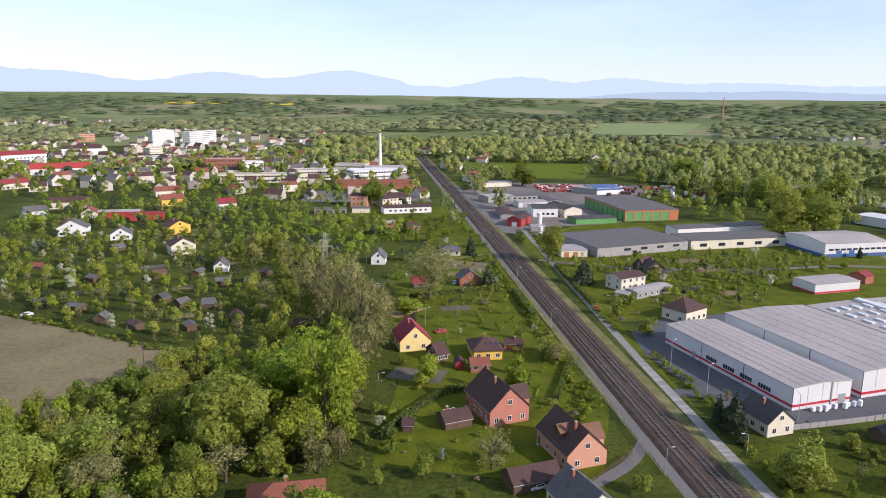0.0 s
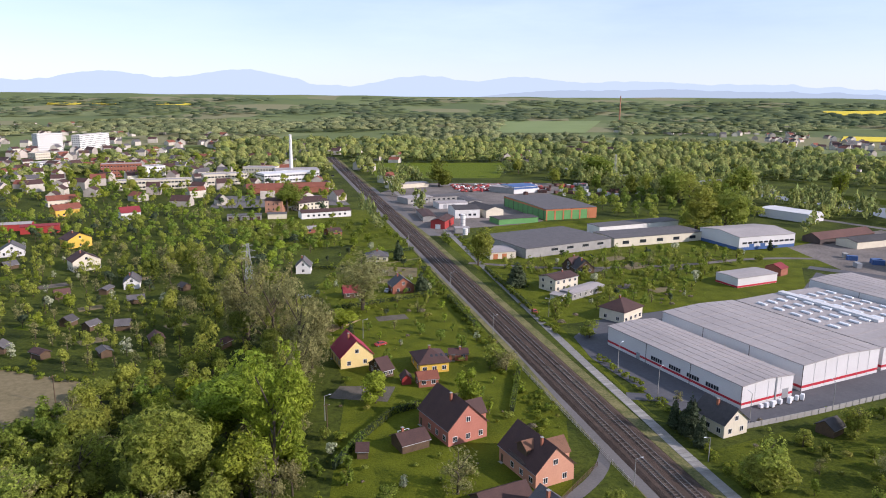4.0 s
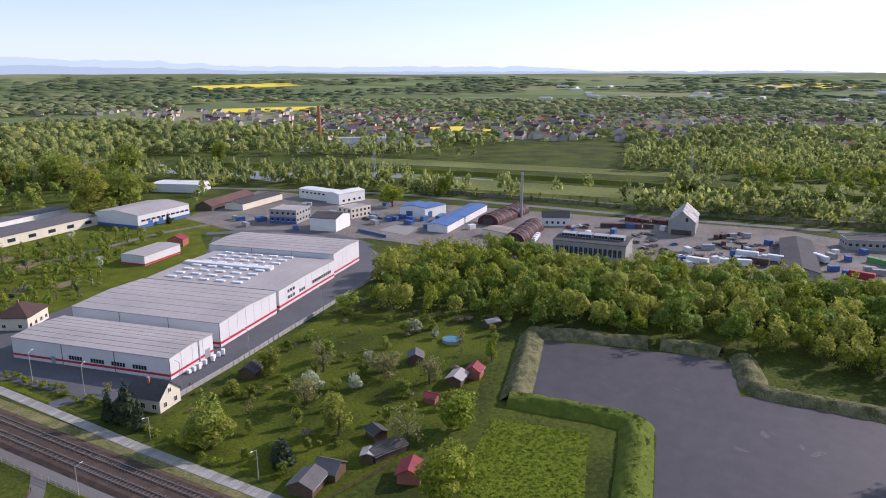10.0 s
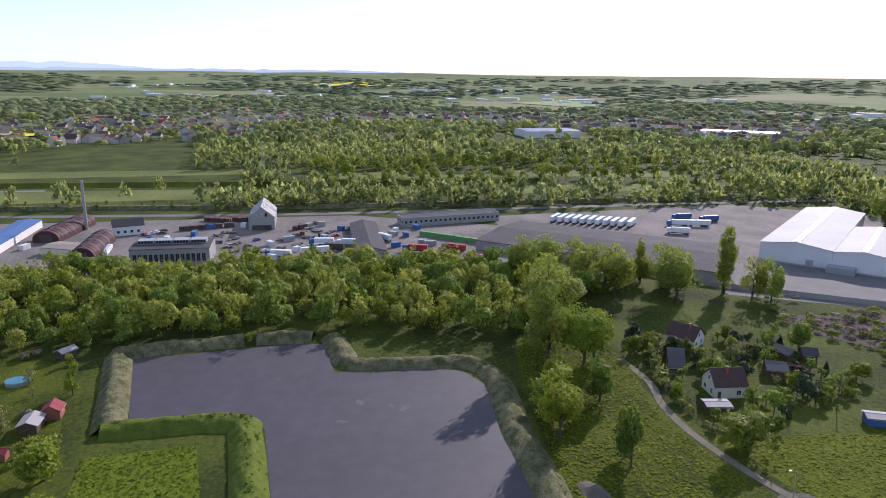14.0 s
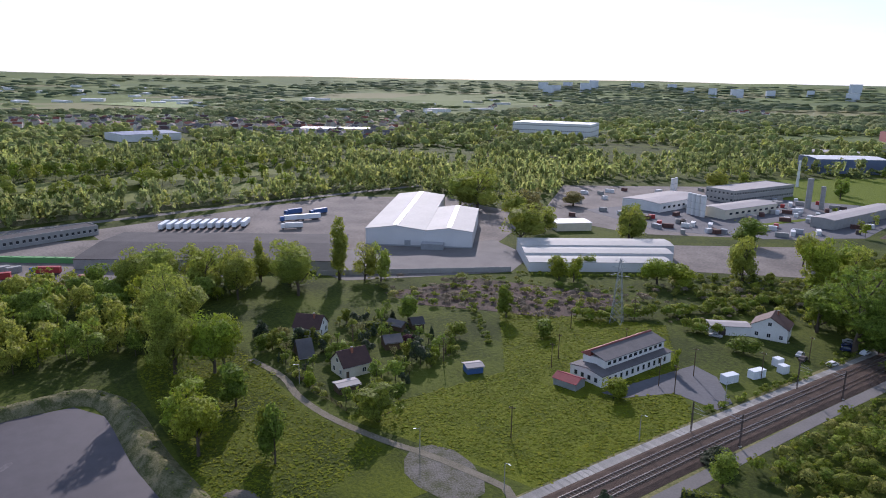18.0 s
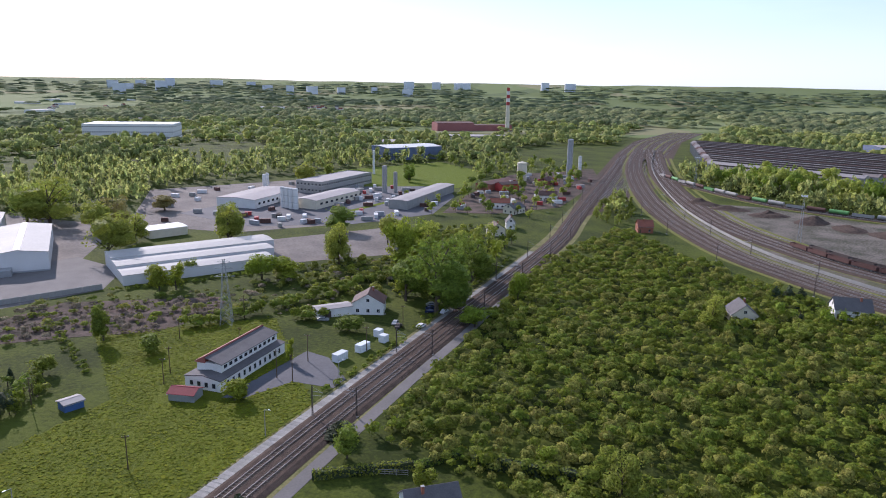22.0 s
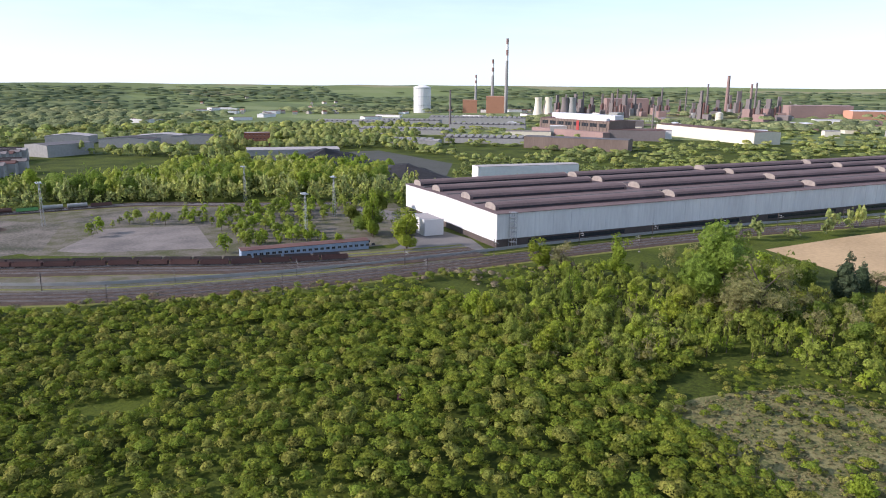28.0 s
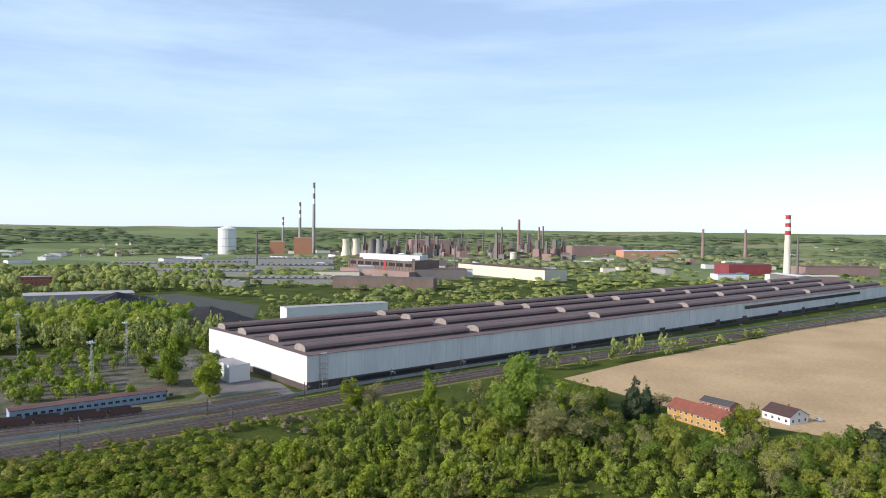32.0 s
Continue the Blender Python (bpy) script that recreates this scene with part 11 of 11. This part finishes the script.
# ---- garden things ----
pool = thing("garden_pool", 190.5, 104.5, 0, 0, "round blue garden pool with a steel wall", "pool")
bm = bmesh.new()
tube(bm, 0, 0, -0.1, 1.1, 3.2, 3.2, 24, cap=False)
part("wall", bm, STEEL, pool)
bm = bmesh.new()
tube(bm, 0, 0, 0.2, 0.95, 3.1, 3.1, 24)
part("water", bm, mat("pool_water", (0.05, 0.19, 0.24), (0.04, 0.15, 0.2), 0.1), pool)
swing = thing("garden_swing", 30.5, 164, 0, 20, "white metal garden swing frame", "swing")
bm = bmesh.new()
for sx in (-1.6, 1.6):
    rod(bm, (sx, -1, 0), (sx, 0, 2.2), 0.06, 5)
    rod(bm, (sx, 1, 0), (sx, 0, 2.2), 0.06, 5)
rod(bm, (-1.6, 0, 2.2), (1.6, 0, 2.2), 0.06, 5)
part("frame", bm, PLASTIC, swing)
part("seat", bx(-0.8, 0.8, -0.25, 0.25, 0.5, 0.58), PLASTIC, swing)


def hedge(x0, y0, x1, y1, h, w_):
    """A clipped hedge as a box of leaf clumps over a twiggy core."""
    L = math.hypot(x1 - x0, y1 - y0)
    o = thing("hedge", (x0 + x1) / 2, (y0 + y1) / 2, 0, math.degrees(math.atan2(y1 - y0, x1 - x0)), "clipped dark green garden hedge", "hedge")
    part("core", bx(-L / 2, L / 2, -w_ * 0.36, w_ * 0.36, -0.1, h * 0.9), LEAF_DARK, o)
    rng = np.random.default_rng(int(L * 10))
    n = int(L * 26)
    f = rng.integers(0, 3, n)
    c = np.stack([rng.uniform(-L / 2, L / 2, n), np.where(f == 0, rng.uniform(-w_ / 2, w_ / 2, n), np.where(f == 1, -w_ / 2, w_ / 2)), np.where(f == 0, h, rng.uniform(0, h, n))], 1) + rng.normal(size=(n, 3)) * 0.06
    nr = np.where((f == 0)[:, None], [0, 0, 1], np.where((f == 1)[:, None], [0, -1, 0], [0, 1, 0])) + 0.4 * rng.normal(size=(n, 3))
    nr /= np.linalg.norm(nr, axis=1)[:, None]
    t = np.cross(nr, rng.normal(size=(n, 3)))
    t /= np.linalg.norm(t, axis=1)[:, None]
    b = np.cross(nr, t)
    s = 0.22 + 0.16 * rng.random(n)[:, None]
    V = np.stack([c - t * s, c - b * s, c + t * s, c + b * s], 1).reshape(-1, 3)
    me = bpy.data.meshes.new("leaves")
    me.from_pydata(V.tolist(), [], np.arange(4 * n).reshape(-1, 4).tolist())
    me.materials.append(LEAF_MID)
    q = new("leaves", me)
    q.parent = o


for a in ((20.5, 166, 30, 178, 1.9, 1.5), (12, 152, 20.5, 166, 2.2, 1.3), (30, 178, 38, 181, 1.9, 1.4), (62, 172, 74, 200, 1.6, 1.5), (26.4, 278, 69, 291, 1.8, 2.0), (72, 283, 72.5, 246, 2.2, 2.2), (10, 352, 30, 345, 1.8, 1.6), (47, 372, 76, 382, 1.8, 1.8), (2, 418, 40, 424, 2.2, 2.4), (101, 262, 103, 330, 1.8, 1.8), (78.5, -118, 60, -131, 2.2, 1.6), (48, -138, 22, -141, 2.8, 2.4), (60, -131, 52, -140, 1.6, 1.2), (205, -112, 196, -125, 2.6, 2), (203, -84, 216, -98, 3, 2.4)):
    hedge(*a)


def board_fence(x0, y0, x1, y1, h, material, label):
    L = math.hypot(x1 - x0, y1 - y0)
    o = thing("fence", x0, y0, 0, math.degrees(math.atan2(y1 - y0, x1 - x0)), label, "fence")
    n = int(L / 2.5)
    for i in range(n + 1):
        part("post", bx(L * i / n - 0.05, L * i / n + 0.05, -0.05, 0.05, -0.2, h + 0.08), material, o)
    for z in (0.25, h * 0.55, h * 0.9):
        part("rail", bx(0, L, 0.052, 0.09, z - 0.06, z + 0.06), material, o)


board_fence(76, 130, 75.3, 200, 1.3, CONCRETE, "grey post and rail fence along the lane")
board_fence(58, 128, 72, 140, 1.2, WOOD, "wooden fence at the side road")
board_fence(180, -76, 152, -78, 1.3, WOOD, "weathered wooden garden fence along the lane")
board_fence(99, 84, 118, 80, 1.3, WOOD, "weathered wooden orchard fence")
board_fence(77, -122, 60, -128, 1.4, CONCRETE, "grey garden fence by the lane")
depot_wall = thing("depot_wall", 276, -128, 0, math.degrees(math.atan2(-205 + 128, 236 - 276)), "long pale concrete wall of the depot", "wall", kind="structure")
dw = None
for i in range(35):
    if dw is None:
        dw = part("wall_panel", bx(0, 2.42, -0.08, 0.08, -0.2, 2.2), CONCRETE, depot_wall)
    else:
        again(dw, pose(i * 2.5, 0, 0), depot_wall)

# scrapped cars in rows behind the shops
def car_rows(material, label, seed, count):
    """Small dumped cars, each a body with a tapered cabin, joined into one mesh."""
    cr = np.random.default_rng(seed)
    V, Q = [], []
    sides = ((0, 1, 5, 4), (1, 2, 6, 5), (2, 3, 7, 6), (3, 0, 4, 7), (4, 5, 6, 7))
    for x, y in zip(cr.uniform(166, 252, count), cr.uniform(612, 662, count)):
        a = cr.choice([0.15, 1.72]) + cr.normal() * 0.12
        for x0, y0, z0, x1, y1, z1 in ((2.0, 0.85, 0.2, 1.95, 0.8, 0.85), (1.2, 0.75, 0.86, 0.75, 0.6, 1.45)):
            k = len(V)
            for sx, sy, z in ((x0, y0, z0), (x1, y1, z1)):
                for u, v in ((-1, -1), (1, -1), (1, 1), (-1, 1)):
                    V.append((x + sx * u * math.cos(a) - sy * v * math.sin(a), y + sx * u * math.sin(a) + sy * v * math.cos(a), z))
            Q += [tuple(k + i for i in q) for q in sides]
    soup("scrapped_cars", np.array(V), np.array(Q), material, label, "scrap cars")


car_rows(REDPAINT, "dumped red car bodies in the scrapyard", 71, 110)
car_rows(WHITE, "dumped white car bodies in the scrapyard", 72, 60)
car_rows(RUST, "rusty car bodies in the scrapyard", 73, 90)
round_tank(121.8, 444.5, 8.5, 1.7, WHITE, "white upright storage tank by the workshop", "storage_tank")
round_tank(116.5, 419, 4.0, 1.6, WHITE, "short white storage tank in the yard", "storage_tank")

# ---- sleepers and slabs ----
sl = None
k = 0
for off, tr in zip((-2.15, 2.15), MAIN_TRACKS):
    L_ = offset_line(smooth_line([(85, 200), (85, 140), (87.4, 0), (89.6, -120), (89, -190)], 1.3), off)
    n = 0
    for (ax, ay), (bx_, by_) in zip(L_, L_[1:]):
        m = pose(ax, ay, 0.56, 0, 0, math.degrees(math.atan2(by_ - ay, bx_ - ax)))
        if n >= 300:
            break
        n += 1
        if sl is None:
            sl = part("sleeper", bx(-0.14, 0.14, -1.3, 1.3, 0, 0.1), SLEEPER, tr)
            sl.matrix_basis = m
        else:
            again(sl, m, tr)
slab = None
PL = smooth_line([(97, 198), (96, 160), (95.2, 132), (95, 60), (95.8, 0), (96.4, -98), (96.4, -143), (95, -215)], 1.55)
for i, ((ax, ay), (bx_, by_)) in enumerate(zip(PL, PL[1:])):
    if i >= 290:
        break
    m = pose((ax + bx_) / 2, (ay + by_) / 2, 0.0, 0.0, 0.0, math.degrees(math.atan2(by_ - ay, bx_ - ax)) + (i * 37 % 7 - 3) * 0.25)
    if slab is None:
        slab = part("slab", bx(-0.74, 0.74, -1.48, 1.48, 0.04, 0.1), SLAB, PATH_E)
        slab.matrix_basis = m
    else:
        again(slab, m, PATH_E)

# dormers and cross gables of the two salmon houses
def thing_at(x, y):
    return next(o for o in scene.objects if o.parent is None and (o.location.xy - Vector((x, y))).length < 0.3)


def gabled_wing(o, x0, x1, y0, y1, z0, h, r, wall, roof, name):
    """A short wing whose ridge runs along the house's own y."""
    mid = (x0 + x1) / 2
    bm = bmesh.new()
    a = [bm.verts.new((x, y0, z)) for x, z in ((x0, z0), (x1, z0), (x1, h), (mid, h + r), (x0, h))]
    b = [bm.verts.new((x, y1, z)) for x, z in ((x0, z0), (x1, z0), (x1, h), (mid, h + r), (x0, h))]
    bm.faces.new(a)
    bm.faces.new(b[::-1])
    for i in range(5):
        bm.faces.new((a[i], a[(i + 1) % 5], b[(i + 1) % 5], b[i]))
    part(name + "_wall", bm, wall, o)
    for s in (-1, 1):
        bm = bmesh.new()
        e = (x1 + 0.3) if s > 0 else (x0 - 0.3)
        lo = h - 0.3 * r / (mid - x0)
        v = [bm.verts.new(p) for p in ((mid, y0 - 0.3, h + r + 0.01), (e, y0 - 0.3, lo), (e, y1 + 0.3, lo), (mid, y1 + 0.3, h + r + 0.01), (mid, y0 - 0.3, h + r + 0.17), (e, y0 - 0.3, lo + 0.16), (e, y1 + 0.3, lo + 0.16), (mid, y1 + 0.3, h + r + 0.17))]
        for f in ((0, 1, 2, 3), (4, 5, 6, 7), (0, 1, 5, 4), (1, 2, 6, 5), (2, 3, 7, 6), (3, 0, 4, 7)):
            bm.faces.new([v[i] for i in f])
        part(name + "_roof", bm, roof, o, "ochre-brown tiled roof" if roof is OCHRETILE else "")


OCHRETILE = mat("ochre_brown_roof_tiles", (0.2, 0.1, 0.06), (0.13, 0.066, 0.042), 0.8, 0.4, 8, 0.15)
salmon = thing_at(57.5, 142.2)
gabled_wing(salmon, -2.2, 1.6, 1.4, 4.2, 5.0, 6.9, 1.2, WOOD, OCHRETILE, "dormer")
gabled_wing(salmon, -3.4, 2.2, -7.0, -2.0, -0.3, 4.6, 2.6, SALMON, OCHRETILE, "cross_gable")
bm = bmesh.new()
box(bm, -3.6, 2.6, 4.2, 5.9, 4.1, 4.25)
for i in range(13):
    box(bm, -3.55 + i * 0.5, -3.5 + i * 0.5, 5.82, 5.86, 4.25, 5.1)
box(bm, -3.6, 2.6, 5.8, 5.88, 5.1, 5.18)
part("balcony", bm, DARKSTEEL, salmon, "dark timber balcony with a railing")
pinkhouse = thing_at(43.6, 165.6)
gabled_wing(pinkhouse, -3.0, 2.4, -8.4, -3.0, -0.3, 4.4, 2.8, PINK, BROWNTILE, "cross_gable")
# upper storey of the works building: clerestory nave with one red slope
works = bpy.data.objects["works_building"]
part("nave_wall", bx(1.2, 9.4, 4.0, 32.6, 2.6, 6.4), WHITE, works)
bm = bmesh.new()
v = [bm.verts.new(p) for p in ((4.3, 3.7, 7.7), (9.9, 3.7, 6.3), (9.9, 32.9, 6.3), (4.3, 32.9, 7.7), (4.3, 3.7, 7.9), (9.9, 3.7, 6.5), (9.9, 32.9, 6.5), (4.3, 32.9, 7.9))]
for f in ((0, 1, 2, 3), (4, 5, 6, 7), (0, 1, 5, 4), (1, 2, 6, 5), (2, 3, 7, 6), (3, 0, 4, 7)):
    bm.faces.new([v[i] for i in f])
part("nave_roof", bm, GREYTILE, works)
bm = bmesh.new()
v = [bm.verts.new(p) for p in ((0.7, 3.7, 6.5), (4.2, 3.7, 8.4), (4.2, 32.9, 8.4), (0.7, 32.9, 6.5), (0.7, 3.7, 6.2), (4.2, 3.7, 6.2), (4.2, 32.9, 6.2), (0.7, 32.9, 6.2))]
for f in ((0, 1, 2, 3), (4, 5, 6, 7), (0, 1, 5, 4), (1, 2, 6, 5), (2, 3, 7, 6), (3, 0, 4, 7)):
    bm.faces.new([v[i] for i in f])
part("red_roof_slope", bm, mat("faded_red_sheet", (0.33, 0.12, 0.1), (0.24, 0.08, 0.07), 0.7, 0.4, 8), works, "faded red sheet roof slope")
for i in range(11):
    part("nave_window", bx(9.38, 9.44, 5.4 + i * 2.45, 6.8 + i * 2.45, 4.7, 5.7), GLASS, works)
for k, (x, y, a, paint, lab) in enumerate(((132.7, -209.8, 20, (STEEL), "silver car parked by the white house"), (104.7, -214.8, 100, DARKSTEEL, "dark car parked beside the line"), (107.2, -217.5, 100, STEEL, "grey car parked beside the line"), (97.4, -218.2, 80, WHITE, "white car on the track road"))):
    car(x, y, a, paint, lab)
RUBBLE = mat("reddish_rubble_soil", (0.125, 0.088, 0.076), (0.055, 0.048, 0.034), 0.95, 0.12, 10, 0.8, spec=0.1, sharp=0.2)
flat("rubble_ground", [(238, -140), (234, -186), (206, -204), (183, -219), (172, -200), (178, -176), (199, -160), (219, -142)], 0.06, 0.3, RUBBLE, "reddish bare rubble ground below the wall", "ground")
for k, (x, y, rx, ry, h) in enumerate(((205, -178, 9, 5, 2.2), (192, -190, 8, 6, 1.8), (218, -170, 9, 5, 1.6), (196, -204, 6, 4, 2.0), (222, -155, 7, 5, 1.3))):
    heap(x, y, rx, ry, h, 40 * k, RUBBLE, "low heap of rubble and broken concrete")
# works yards south of the white halls: sooty ground, stacks and cabins
flat("works_yard", [(262, -338), (212, -372), (182, -425), (196, -500), (222, -550), (288, -512), (322, -444), (330, -352)], 0.07, 0.3, DARKASPH, "dark stained works yard", "yard")
flat("scrap_yard", [(178, -432), (145, -446), (112, -490), (112, -650), (136, -740), (198, -650), (190, -500)], 0.07, 0.3, RUBBLE, "brown scrap yard beside the line", "yard")
yr = random.Random(21)
for poly, n in (([(262, -342), (214, -376), (186, -428), (198, -496), (224, -545), (284, -510), (318, -446), (326, -356)], 50), ([(174, -436), (147, -450), (116, -492), (116, -650), (136, -725), (192, -650), (186, -500)], 42)):
    k = 0
    for x, y in spread(poly, 6.5, 22 + n):
        if k < n and footprint_free(x, y, 3):
            container(x, y, yr.choice((-60, 30, -58, 32, yr.uniform(0, 180))), yr.choice([CONCRETE, RUST, DARKSTEEL, STEEL, WHITE, REDPAINT, WHITEMETAL]), "stack of goods in the works yard" if n == 50 else "rusty scrap skip beside the line", yr.uniform(2.5, 8), "material stacks")
            k += 1
for x, y, a, w_, r_ in ((150, -470, 20, WHITE, ORANGETILE), (135, -455, 70, CREAM, GREYTILE), (128, -520, 15, WHITE, BROWNTILE), (150, -600, 80, BRICK, RUST), (170, -560, 100, CONCRETE, GREYROOF)):
    house(x, y, a, 13, 9, 4.2, 2.4, w_, r_, "small works house beside the line", floors=1)
for x, y, h_ in ((144.3, -143.5, 8), (116.4, -174.8, 9), (117.5, -160.1, 9), (166.1, -173.7, 7), (160.0, -200.0, 9)):
    wood_pole(x, y, h_, 30)
car(27.6, -140.5, 30, DARKSTEEL, "dark car parked behind the garden hedge")
